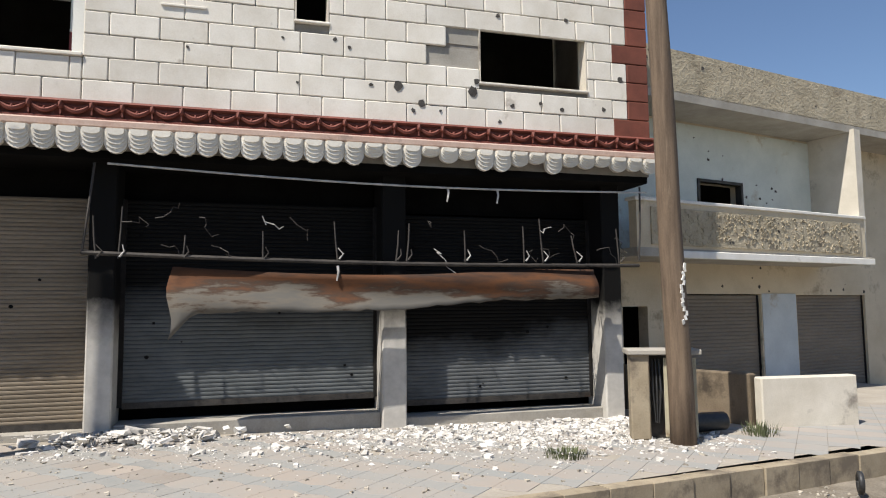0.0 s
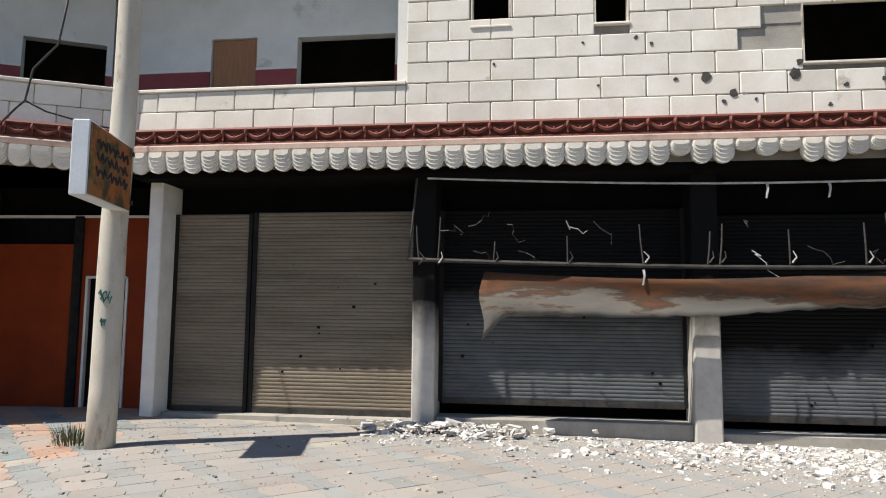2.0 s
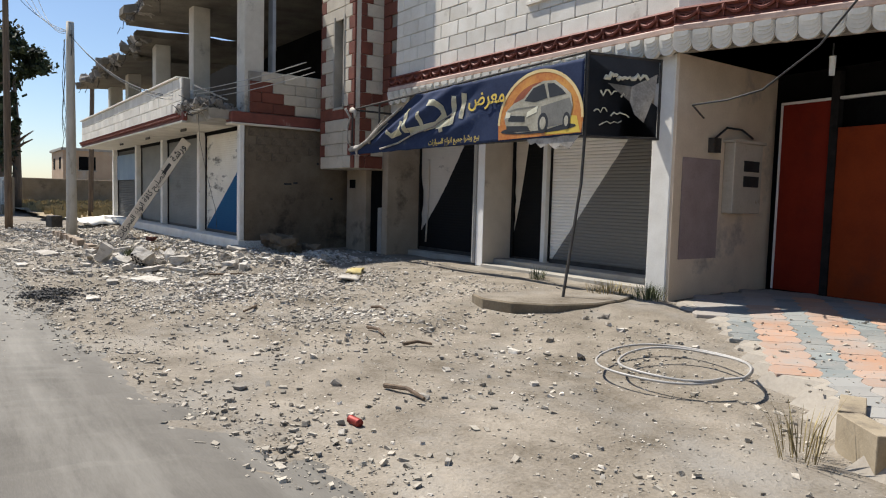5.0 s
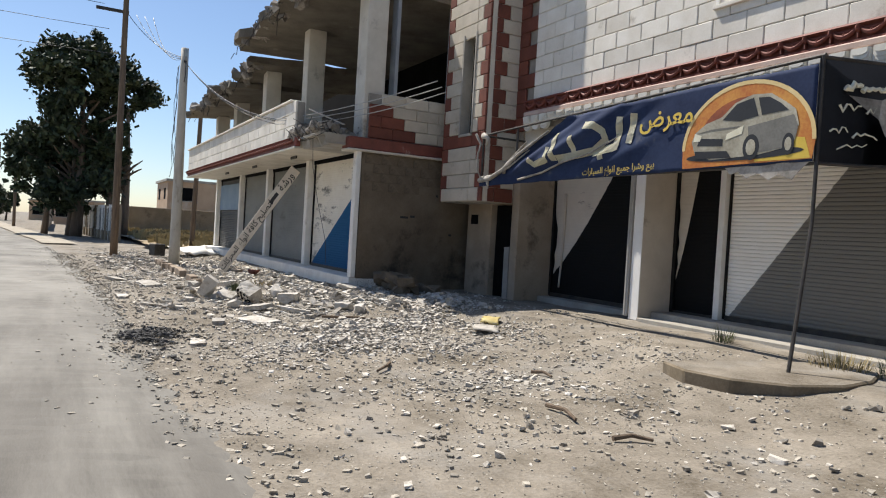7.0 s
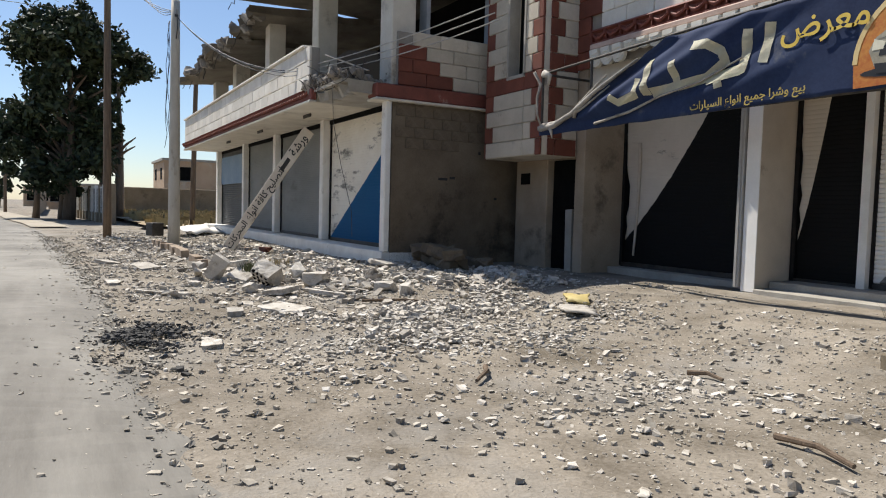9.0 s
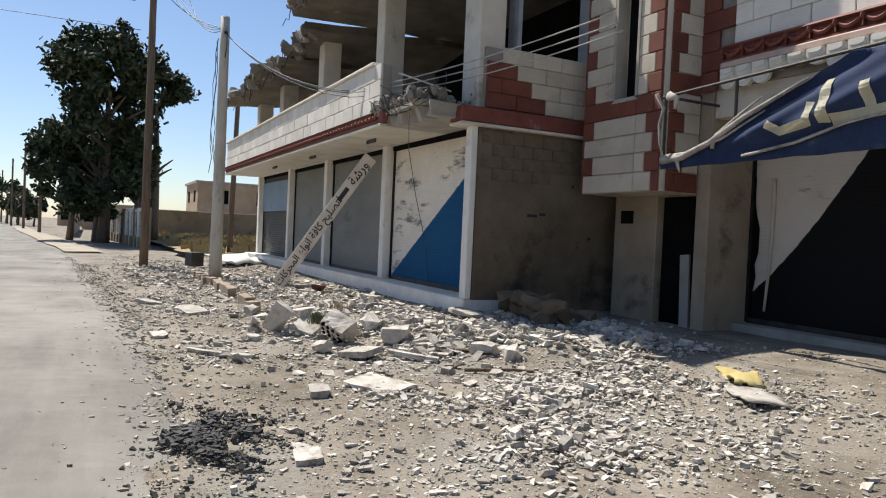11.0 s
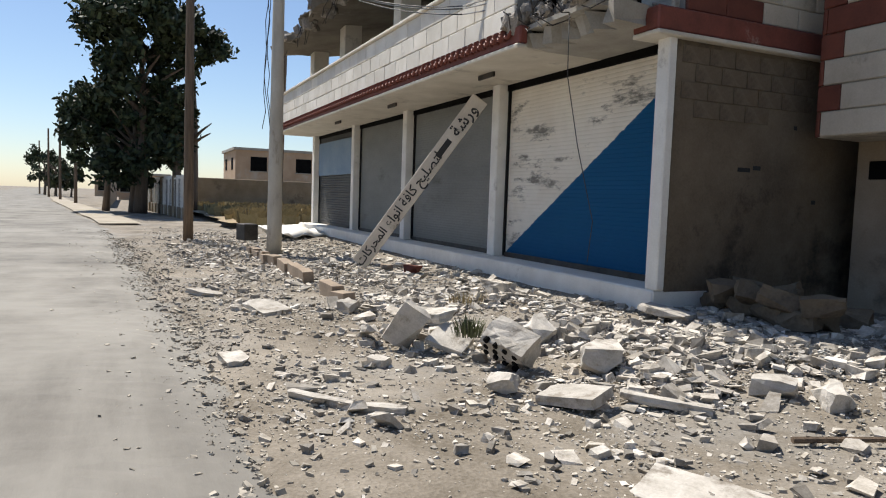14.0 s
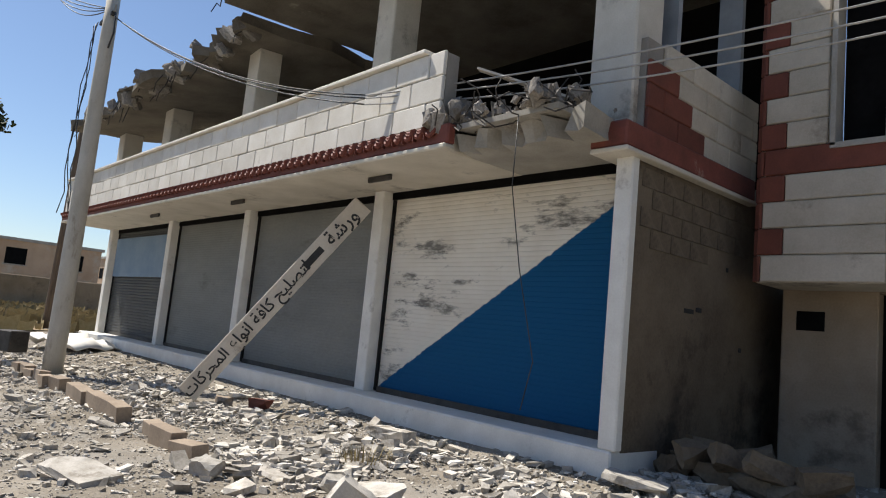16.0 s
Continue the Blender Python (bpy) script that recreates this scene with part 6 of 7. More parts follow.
for x, y, i, j in cells:
        if x < 0.25 or x > 23 or y < kerb_line(x) + 0.26 or y > (2.3 if x < 4.0 else 1.3 - 0.2035 * (x - 4.2)) or rngt.random() < 0.02:
            continue
        if x < 2.2 and y < -2.0 + rngt.uniform(-0.2, 0.5) + 0.6 * (2.2 - x):
            continue
        c = 1 if i % 2 == 0 else 0
        far = 1 if x > 4.3 or y < -2.4 or x < 1.1 else 0
        z = paving_height(x, y) + rngt.uniform(-0.0012, 0.0012)
        if made < 300:
            ob = new("paving_tile", TM[(c, far)])
            ob.parent = pave
            ob.location = (x, y, z)
            gx_, gy_ = (paving_height(x + 0.1, y) - paving_height(x - 0.1, y)) / 0.2, (paving_height(x, y + 0.1) - paving_height(x, y - 0.1)) / 0.2
            ob.rotation_mode = "QUATERNION"
            ob.rotation_quaternion = Vector((0, 0, 1)).rotation_difference(Vector((-gx_, -gy_, 1))) @ Euler((rngt.uniform(-0.004, 0.004), rngt.uniform(-0.004, 0.004), TA)).to_quaternion()
            made += 1
        else:
            base = len(rest_v)
            pts = [(px * TU.x - py * TU.y, px * TU.y + py * TU.x) for px, py in tile_outline(0.1695, 0.055 if c else -0.055)]
            lift = z - paving_height(x, y)
            rest_v += [(x + px * 0.985, y + py * 0.985, paving_height(x + px, y + py) + lift) for px, py in pts] + [(x + px, y + py, paving_height(x + px, y + py) + lift - 0.005) for px, py in pts]
            rest_f.append(tuple(base + k for k in range(16)))
            rest_f += [(base + k, base + 16 + k, base + 16 + (k + 1) % 16, base + (k + 1) % 16) for k in range(16)]
            rest_m += [c] * 17
me = bpy.data.meshes.new("paving_tiles")
me.from_pydata(rest_v, [], rest_f)
me.materials.append(T_BL2)
me.materials.append(T_OR2)
me.polygons.foreach_set("material_index", rest_m)
ob = part("paving_tiles", me, T_BL2, pave)
tagged(ob, "dusty tiles of the far pavement", kind="stuff")

KERB = surface("beige_kerb", (0.24, 0.195, 0.13), (0.37, 0.31, 0.22), 0.95, 2.5, 50, 0.4, each=0.06, stain=(0.16, 0.13, 0.095), stain_scale=1.8, stain_at=0.50, bump_size=0.008)
bm = boxes((-0.248, 0.248, -0.085, 0.085, -0.32, 0.0))
KERB_ME = close(bm, "kerb_stone", 0.005)
KERB_ME.materials.append(KERB)
kerb = thing("kerb", Matrix(), "row of chipped beige concrete kerb stones", "kerb", kind="structure")
rngk = random.Random(4)
for k in range(37):
    x = 4.90 + 0.502 * k
    ob = new("kerb_stone", KERB_ME)
    ob.parent = kerb
    ob.matrix_basis = pose(x, kerb_line(x) + rngk.uniform(-0.015, 0.015), paving_height(x, -4) + 0.01 + rngk.uniform(-0.006, 0.006), 0, 0.8, -1.7 + rngk.uniform(-0.7, 0.7))
for a, x, y in ((-38, 4.40, -3.83), (-68, 4.12, -3.42)):
    ob = new("kerb_stone", KERB_ME)
    ob.parent = kerb
    ob.matrix_basis = pose(x, y, -0.075, 0, 0, a) @ Matrix.Diagonal((0.96, 1, 1, 1))
isl = thing("kerb_island", Matrix(), "low crescent kerb island with dirt at the shop step", "kerb", kind="structure")
bm = bmesh.new()
arc = [(-1.5, -2.45), (-1.05, -2.62), (-0.55, -2.5), (-0.15, -2.1), (0.02, -1.5), (-0.05, -0.9), (-0.3, -0.3), (-0.9, -0.1), (-1.3, -1.3)]
lo = [bm.verts.new((x, y, -0.35)) for x, y in arc]
hi = [bm.verts.new((x, y, -0.05)) for x, y in arc]
bm.faces.new(hi)
for i in range(len(arc)):
    j = (i + 1) % len(arc)
    bm.faces.new((lo[i], lo[j], hi[j], hi[i]))
# Rim coloured dark for the shade on its front; the top gets plain dirt.
rim = part("rim", bm, surface("shade_dark_kerb", (0.13, 0.10, 0.062), (0.24, 0.195, 0.135), 0.95, 2.5, 40, 0.5, stain=(0.12, 0.10, 0.07), stain_scale=1.6, stain_at=0.52), isl, "", 0.02)
rim.data.materials.append(DIRT)
for face in rim.data.polygons:
    if face.normal.z > 0.9:
        face.material_index = 1
bk = thing("broken_kerb", Matrix(), "broken pinkish kerb stones half buried in rubble", "kerb", kind="structure")
PINKK = surface("pinkish_kerb", (0.22, 0.165, 0.115), (0.36, 0.285, 0.21), 0.9, 2.5, 40, 0.4, each=0.15)
pk = KERB_ME.copy()
pk.materials.clear()
pk.materials.append(PINKK)
for k in range(16):
    x = -20.9 + 0.51 * k
    if k in (6, 12):
        continue
    ob = new("kerb_stone", pk)
    ob.parent = bk
    ob.matrix_basis = pose(x, -5.5 + rngk.uniform(-0.05, 0.05), -0.13 + rngk.uniform(-0.05, 0.03), rngk.uniform(-5, 5), rngk.uniform(-4, 4), rngk.uniform(-5, 5))

# ---- rubble ----
def density(x, y):
    """How thickly fragments lie at a place, 0 to 1."""
    d = 0.022
    d += 0.95 * math.exp(-((x + 14) / 8.0) ** 2) * math.exp(-((y + 4.3) / 1.35) ** 2)
    d += 0.50 * math.exp(-((x + 22) / 6) ** 2) * math.exp(-((y + 6.2) / 1.5) ** 2)
    d += 0.75 * math.exp(-((x + 8.0) / 2.6) ** 2) * math.exp(-((y + 2.6) / 1.7) ** 2)
    d += 0.45 * math.exp(-((x + 4.6) / 1.6) ** 2) * math.exp(-((y + 5.6) / 1.5) ** 2)
    d += 0.22 * math.exp(-((x + 4) / 4.0) ** 2) * math.exp(-((y + 3.6) / 2.6) ** 2)
    d += 0.22 * math.exp(-((x + 11) / 5.0) ** 2) * math.exp(-((y + 6.8) / 1.0) ** 2)
    d *= 0.30 + 1.3 * max(0, noise.noise(Vector((x * 0.75, y * 0.95, 9.0))) + 0.35)
    if y < -7.25:
        d *= max(0.0, 1 - (-7.25 - y) / 0.5)
    if y > (-2.85 if x < -10.4 else -0.05 if x < 0 else -2.5):
        d = 0
    return min(1.0, d)


def fragments(name, spots, material, label):
    """Many small broken pieces in one mesh; spots of (x, y, z, size, flatness)."""
    rng = np.random.default_rng(11)
    n = len(spots)
    s = np.array(spots)
    cube = np.array([(-1, -1, -1), (1, -1, -1), (1, 1, -1), (-1, 1, -1), (-1, -1, 1), (1, -1, 1), (1, 1, 1), (-1, 1, 1)], float) * 0.5
    v = cube[None] * rng.uniform(0.45, 1.25, (n, 8, 3))
    v *= np.stack([s[:, 3] * rng.uniform(0.7, 1.6, n), s[:, 3] * rng.uniform(0.6, 1.1, n), s[:, 3] * s[:, 4]], 1)[:, None]
    a, b = rng.uniform(0, 2 * np.pi, n), rng.normal(0, 0.28, n)
    ca, sa, cb, sb = np.cos(a), np.sin(a), np.cos(b), np.sin(b)
    x, y, z = v[..., 0], v[..., 1], v[..., 2]
    x, z = x * cb[:, None] + z * sb[:, None], -x * sb[:, None] + z * cb[:, None]
    x, y = x * ca[:, None] - y * sa[:, None], x * sa[:, None] + y * ca[:, None]
    v = np.stack([x, y, z], 2) + (s[:, :3] + np.stack([0 * a, 0 * a, 0.22 * s[:, 3] * s[:, 4]], 1))[:, None]
    q = np.array([(0, 3, 2, 1), (4, 5, 6, 7), (0, 1, 5, 4), (1, 2, 6, 5), (2, 3, 7, 6), (3, 0, 4, 7)])
    f = (q[None] + (8 * np.arange(n))[:, None, None]).reshape(-1, 4)
    me = bpy.data.meshes.new(name)
    me.from_pydata(v.reshape(-1, 3).tolist(), [], f.tolist())
    return solid(name, me, material, Matrix(), label, "rubble", kind="stuff")


rr = random.Random(2024)
small, tries = [], 0
while len(small) < 64000 and tries < 800000:
    tries += 1
    x, y = rr.uniform(-33, 5), rr.uniform(-8.1, 0)
    if rr.random() < density(x, y):
        size = min(0.075 if x > -7 else 0.12, 0.012 * rr.paretovariate(1.7)) * (0.55 + 0.65 * density(x, y))
        small.append((x, y, ground_height(x, y) + 0.10 * max(0, density(x, y) - 0.45), size, rr.choice((0.22, 0.35, 0.5, 0.8))))
for k in range(900):
    x, y = rr.uniform(-24, -6.5), rr.uniform(-7.2, -1.0)
    if rr.random() < density(x, y) + 0.02:
        small.append((x, y, ground_height(x, y) + 0.02, rr.uniform(0.09, 0.20) * min(1, 0.5 + 1.2 * density(x, y)), rr.choice((0.15, 0.2, 0.3, 0.45))))
for k in range(240):
    x, y = rr.uniform(-10, 2.5), rr.uniform(-7.0, -1.6)
    if rr.random() < 0.25 + 1.5 * max(0, noise.noise(Vector((x * 0.6, y * 0.8, 3.0))) + 0.1):
        small.append((x, y, ground_height(x, y) + 0.01, rr.uniform(0.04, 0.09), rr.choice((0.35, 0.45, 0.6))))
fragments("rubble", small, RUBBLE, "grey and white broken concrete and stone rubble")
pale = []
while len(pale) < 5200:
    x, y = rr.uniform(-28, -1), rr.uniform(-7.8, -0.2)
    if rr.random() < density(x, y) ** 1.5:
        pale.append((x, y, ground_height(x, y) + 0.10 * max(0, density(x, y) - 0.45) + 0.01, min(0.065 if x > -7 else 0.12, 0.017 * rr.paretovariate(1.8)) * min(1, 0.35 + 1.6 * density(x, y)), rr.choice((0.15, 0.22, 0.35, 0.5))))
fragments("white_rubble", pale, rub_pale, "white stone and plaster pieces among the rubble")
grit = []
for k in range(11000):
    x = rr.uniform(-26, 15)
    y = road_edge(x) + rr.gauss(-0.02, 0.28)
    grit.append((x, y, -0.315, min(0.05, 0.007 * rr.paretovariate(1.6)), 0.6))
while len(grit) < 36000:
    x, y = rr.uniform(-16, 15), rr.uniform(-7.8, -1.6)
    if x > 4.4 and y > kerb_line(x) - 0.15:
        continue
    if rr.random() > 0.25 + 1.6 * max(0, noise.noise(Vector((x * 0.9, y * 1.1, 5.0))) + 0.1):
        continue
    grit.append((x, y, ground_height(x, y), min(0.045, 0.007 * rr.paretovariate(1.7)), 0.6))
for k in range(3200):
    x = rr.uniform(-30, -1)
    y = road_edge(x) - abs(rr.gauss(0, 0.42))
    grit.append((x, y, -0.285 if y < road_edge(x) - 0.5 else -0.30, min(0.035, 0.006 * rr.paretovariate(1.7)), 0.6))
for k in range(3500):
    x, y = rr.uniform(1.5, 15), rr.uniform(-3.9, 0.8)
    if y > kerb_line(x) + 0.1 and y < 1.2 - 0.2035 * (x - 4.2):
        grit.append((x, y, paving_height(x, y), min(0.04, 0.006 * rr.paretovariate(1.6)), 0.6))
fragments("gravel", grit, surface("gravel", (0.24, 0.21, 0.17), (0.44, 0.40, 0.33), 0.95, 5, 40, 0.4, island=0.4), "scattered fine gravel and clods on the dirt")
white = []
RMI = RM
while len(white) < 11000:
    u, v = rr.uniform(3.3, 11.8), -abs(rr.gauss(0.75, 0.8))
    p = RMI @ Vector((u, v, 0))
    if p.y < kerb_line(p.x) + 0.1 or (u < 5 and v < -1.2) or rr.random() > (0.12 + 0.88 * max(0, (u - 6.0) / 4) ** 1.3):
        continue
    white.append((p.x, p.y, paving_height(p.x, p.y), min(0.085, 0.009 * rr.paretovariate(1.6)), rr.choice((0.25, 0.4, 0.7))))
for k in range(420):
    u, v = rr.gauss(4.3, 0.55), -abs(rr.gauss(0.12, 0.22))
    p = RMI @ Vector((u, v, 0))
    white.append((p.x, p.y, paving_height(p.x, p.y) + rr.uniform(0, 0.12), min(0.16, 0.025 * rr.paretovariate(1.5)), rr.choice((0.25, 0.4))))
fragments("plaster_debris", white, surface("white_plaster_debris", (0.46, 0.43, 0.39), (0.72, 0.69, 0.64), 0.95, 9, 50, 0.6, island=0.35), "white plaster fragments fallen on the pavement")

# larger pieces, each by itself
def slab_piece(name, x, y, size, rot, label, mat=None, lift=0.0, seed=1, cat="rubble block"):
    bm = bmesh.new()
    rng = random.Random(seed)
    size = [c * (0.68 if cat == "rubble block" else 1) for c in size]
    bmesh.ops.create_cube(bm, size=1.0)
    for _ in range(4 if min(size) > 0.1 else 2):
        n_c = Vector((rng.choice((-1, 1)), rng.choice((-1, 1)), rng.choice((-1, 1)) * (1 if min(size) > 0.1 else 0.15))) + Vector([rng.uniform(-0.5, 0.5) for _ in range(3)])
        n_c.normalize()
        bmesh.ops.bisect_plane(bm, geom=bm.verts[:] + bm.edges[:] + bm.faces[:], plane_co=n_c * rng.uniform(0.42, 0.62), plane_no=n_c, clear_outer=True)
        bmesh.ops.holes_fill(bm, edges=bm.edges[:], sides=0)
    bmesh.ops.triangulate(bm, faces=bm.faces[:])
    bmesh.ops.subdivide_edges(bm, edges=bm.edges[:], cuts=2, use_grid_fill=True)
    for v in bm.verts:
        v.co = Vector((v.co.x * size[0], v.co.y * size[1], v.co.z * size[2]))
        v.co += 0.035 * noise.noise_vector(v.co * 9 + Vector((seed, 0, 0))) * min(1, 3 * min(size)) + 0.012 * noise.noise_vector(v.co * 30)
    ob = solid(name, bm, mat or rub_white, pose(x, y, ground_height(x, y) + size[2] * 0.42 + lift, *rot), label, cat, "large rubble pieces")
    return ob


PIECE = "rubble piece"
slab_piece("concrete_block", -9.0, -4.52, (0.44, 0.32, 0.21), (0, 0, -32), "thick white concrete block lying in rubble", seed=3, cat=PIECE, lift=0.02)
slab_piece("concrete_slab", -10.28, -5.78, (0.27, 0.12, 0.44), (14, 32, 62), "tilted white concrete slab in the rubble heap", lift=0.06, seed=4, cat=PIECE)
slab_piece("concrete_slab", -10.45, -5.4, (0.42, 0.34, 0.09), (6, -8, 20), "flat white slab on the rubble heap", lift=0.24, seed=5, cat=PIECE)
slab_piece("concrete_slab", -10.05, -5.42, (0.38, 0.30, 0.06), (28, 14, 40), "thin white slab leaning on the heap", lift=0.10, seed=6, cat=PIECE)
slab_piece("stone_slab", -6.68, -5.68, (0.60, 0.42, 0.05), (3, 2, 30), "flat pale stone slab on the dirt", seed=7, cat=PIECE)
slab_piece("stone_slab", -8.3, -5.28, (0.46, 0.30, 0.07), (8, -8, 25), "pale stone slab tipped on rubble", lift=0.04, seed=8, cat=PIECE)
slab_piece("stone_slab", -6.6, -6.3, (0.26, 0.18, 0.08), (4, 3, -10), "rough broken stone lump on the dirt", seed=9, cat=PIECE)
slab_piece("stone_slab", -5.05, -6.85, (0.34, 0.18, 0.05), (4, 3, -10), "thin stone slab on the dirt", seed=39, cat=PIECE)
slab_piece("concrete_slab", -12.6, -6.65, (0.62, 0.36, 0.06), (5, 6, 15), "pale broken slab in the rubble", seed=10, cat=PIECE, lift=0.03)
slab_piece("concrete_slab", -14.3, -7.15, (0.50, 0.30, 0.06), (-3, 5, 40), "pale broken slab in the rubble", seed=12, cat=PIECE)
slab_piece("stone_slab", -10.2, -7.35, (0.30, 0.2, 0.05), (2, 4, 10), "small pale slab at the road edge", seed=41, cat=PIECE)
slab_piece("stone_slab", -9.8, -6.22, (0.18, 0.13, 0.08), (4, 0, 30), "small grey stone on the dirt", seed=42, cat=PIECE)
slab_piece("stone_strip", -8.88, -6.95, (0.56, 0.09, 0.05), (0, 0, 38), "narrow broken stone strip", seed=13, cat=PIECE)
slab_piece("stone_strip", -8.6, -6.68, (0.46, 0.09, 0.05), (0, 0, 56), "narrow broken stone strip", seed=14, cat=PIECE)
slab_piece("stone_strip", -8.0, -4.72, (0.62, 0.10, 0.06), (0, 5, 48), "long broken stone strip", lift=0.03, seed=15, cat=PIECE)
slab_piece("stone_strip", -10.75, -6.0, (0.60, 0.12, 0.07), (0, -12, -10), "broken white strip leaning on the heap", lift=0.1, seed=18, cat=PIECE)
slab_piece("concrete_block", -7.85, -3.82, (0.30, 0.2, 0.15), (6, 0, 30), "broken white hollow block", seed=16, cat=PIECE)
slab_piece("concrete_block", -7.5, -3.66, (0.24, 0.18, 0.15), (0, 10, -20), "broken white hollow block", seed=17, cat=PIECE)
slab_piece("concrete_block", -10.0, -4.5, (0.26, 0.22, 0.2), (20, 30, 10), "rough grey concrete lump", seed=19, lift=0.05, cat=PIECE)
slab_piece("concrete_block", -8.75, -5.6, (0.20, 0.15, 0.13), (25, -20, 40), "rough grey concrete lump", seed=20, lift=0.02, cat=PIECE)
slab_piece("concrete_block", -11.3, -5.1, (0.26, 0.2, 0.15), (5, 12, 60), "small grey concrete lump", seed=21, cat=PIECE, lift=0.05)
slab_piece("concrete_block", -12.4, -5.7, (0.24, 0.18, 0.12), (8, 5, 20), "small grey concrete lump", seed=43, cat=PIECE, lift=0.03)
slab_piece("stone_slab", -10.0, -2.9, (0.55, 0.34, 0.06), (0, 6, 20), "flat white slab by the plinth corner", seed=44, cat=PIECE, lift=0.06)
slab_piece("timber_strip", -6.05, -4.25, (0.34, 0.05, 0.05), (0, 0, 40), "short pale timber strip in the rubble", mat=PALEB, seed=45, cat="timber", lift=0.02)
slab_piece("long_crate", -12.85, -3.38, (0.62, 0.24, 0.17), (0, 0, 2), "grey-topped dark block by the plinth", seed=22, cat=PIECE)
slab_piece("red_brick_block", -15.5, -3.6, (0.30, 0.17, 0.14), (0, 0, 20), "red-brown block by the sign board", mat=REDSTONE, seed=23, cat=PIECE)
slab_piece("yellow_block", -16.0, -3.9, (0.26, 0.18, 0.14), (0, 0, -10), "yellow-brown block by the sign board", mat=PINKK, seed=24, cat=PIECE)
for k in range(18):
    low = k < 12
    slab_piece("grey_block", -10.08 + 0.38 * (k % 4) + rr.uniform(-0.05, 0.05) + (0 if low else 0.18), -2.15 + 0.34 * ((k // 4) % 3) + rr.uniform(-0.06, 0.06), (0.38, 0.19, 0.19), (rr.uniform(-8, 8), rr.uniform(-8, 8), rr.uniform(-35, 35)) if low else (rr.uniform(-25, 25), rr.uniform(-20, 20), rr.uniform(0, 90)),
               "grey hollow block in the shaded corner", mat=GREYW, lift=0.03 if low else 0.20, seed=60 + k, cat=PIECE)
for k, (x, y, size, rot) in enumerate(((8.05, 0.12, (0.55, 0.12, 0.07), (0, -16, 38)), (8.35, 0.0, (0.40, 0.11, 0.06), (0, 4, -12)), (8.75, 0.02, (0.34, 0.2, 0.06), (5, 6, 30)), (9.1, -0.12, (0.48, 0.1, 0.06), (0, 3, -24)),
                                        (9.0, 0.12, (0.28, 0.16, 0.07), (0, 8, 60)), (10.4, -0.35, (0.44, 0.12, 0.05), (0, 2, -6)), (10.9, -0.42, (0.3, 0.14, 0.05), (3, 0, 20)), (8.55, -0.22, (0.22, 0.13, 0.06), (4, 0, 70)))):
    slab_piece("plaster_slab", x, y, size, rot, "long white plaster piece fallen by the pillar", lift=0.05 + (0.06 if k == 0 else 0), seed=80 + k, cat="plaster piece")
# block with drilled holes
pbk = slab_piece("perforated_block", -9.35, -5.2, (0.62, 0.42, 0.38), (34, 20, 30), "broken perforated block with round holes", lift=0.10, seed=26)
for i in range(4):
    for j in range(3):
        bm = bmesh.new()
        hx, hz = -0.15 + 0.1 * i, -0.075 + 0.075 * j
        tube(bm, [(hx, -0.15, hz), (hx, -0.14, hz), (hx, -0.11, hz)], 0.026, 0.026, 10)
        part("hole", bm, UNLIT_BLACK, pbk)

# tar lump, yellow sheet, metal sheet, box, can, sticks, hose ring
TAR = surface("tar_lump", (0.025, 0.024, 0.023), (0.09, 0.085, 0.078), 0.9, 5, 40, 0.8, island=0.5)
tar = []
for k in range(7000):
    a, r = rr.uniform(0, 6.3), abs(rr.gauss(0, 0.40))
    x, y = -5.45 + 1.5 * r * math.cos(a), -7.4 + 0.75 * r * math.sin(a)
    lump = noise.noise(Vector((x * 3.2, y * 3.2, 7.7)))
    if rr.random() > 0.25 + 2.2 * lump and r > 0.1:
        continue
    tar.append((x, y, -0.315 + 0.10 * max(0, lump + 0.25) * math.exp(-(r / 0.5) ** 2), min(0.05, 0.009 * rr.paretovariate(1.8)), 0.6))
fragments("tar_heap", tar, TAR, "black heap of broken asphalt at the road edge")


def sheet(name, cx, cy, w, d, rz, material, label, cat, seed, amp=0.06, lift=0.03):
    verts, faces = [], []
    rng = random.Random(seed)
    for i in range(9):
        for j in range(7):
            x, y = (i / 8 - 0.5) * w, (j / 6 - 0.5) * d
            verts.append((x + rng.uniform(-0.03, 0.03), y + rng.uniform(-0.03, 0.03), amp * noise.noise(Vector((x * 2.5, y * 2.5, seed)))))
    for i in range(8):
        for j in range(6):
            faces.append((i * 7 + j, (i + 1) * 7 + j, (i + 1) * 7 + j + 1, i * 7 + j + 1))
    me = bpy.data.meshes.new(name)
    me.from_pydata(verts, [], faces)
    ob = solid(name, me, material, pose(cx, cy, ground_height(cx, cy) + lift, 0, 0, rz), label, cat, smooth=True)
    m_ = ob.modifiers.new("thick", "SOLIDIFY")
    m_.thickness = 0.02
    return ob


YEL = surface("yellow_foam", (0.38, 0.29, 0.09), (0.52, 0.43, 0.20), 0.9, 4, 40, 0.4)
sheet("yellow_insulation", -5.5, -2.15, 0.85, 0.26, -35, YEL, "crumpled yellow insulation sheet on rubble", "sheet", 3, 0.13, 0.05)
sheet("white_board", -4.95, -2.6, 0.7, 0.35, -30, rub_white, "broken white board on rubble", "sheet", 5, 0.05, 0.03)
sheet("metal_sheet", -25.2, -3.6, 2.6, 1.3, 10, WHITEP, "bent pale metal sheet by the ruin", "sheet", 7, 0.35, 0.22)
solid("dark_box", boxes((-0.22, 0.22, -0.2, 0.2, 0, 0.42)), STEELD, pose(-22.8, -5.3, -0.12, 0, 0, 20), "small dark rusty metal box on rubble", "box", bevel=0.02)
bm = bmesh.new()
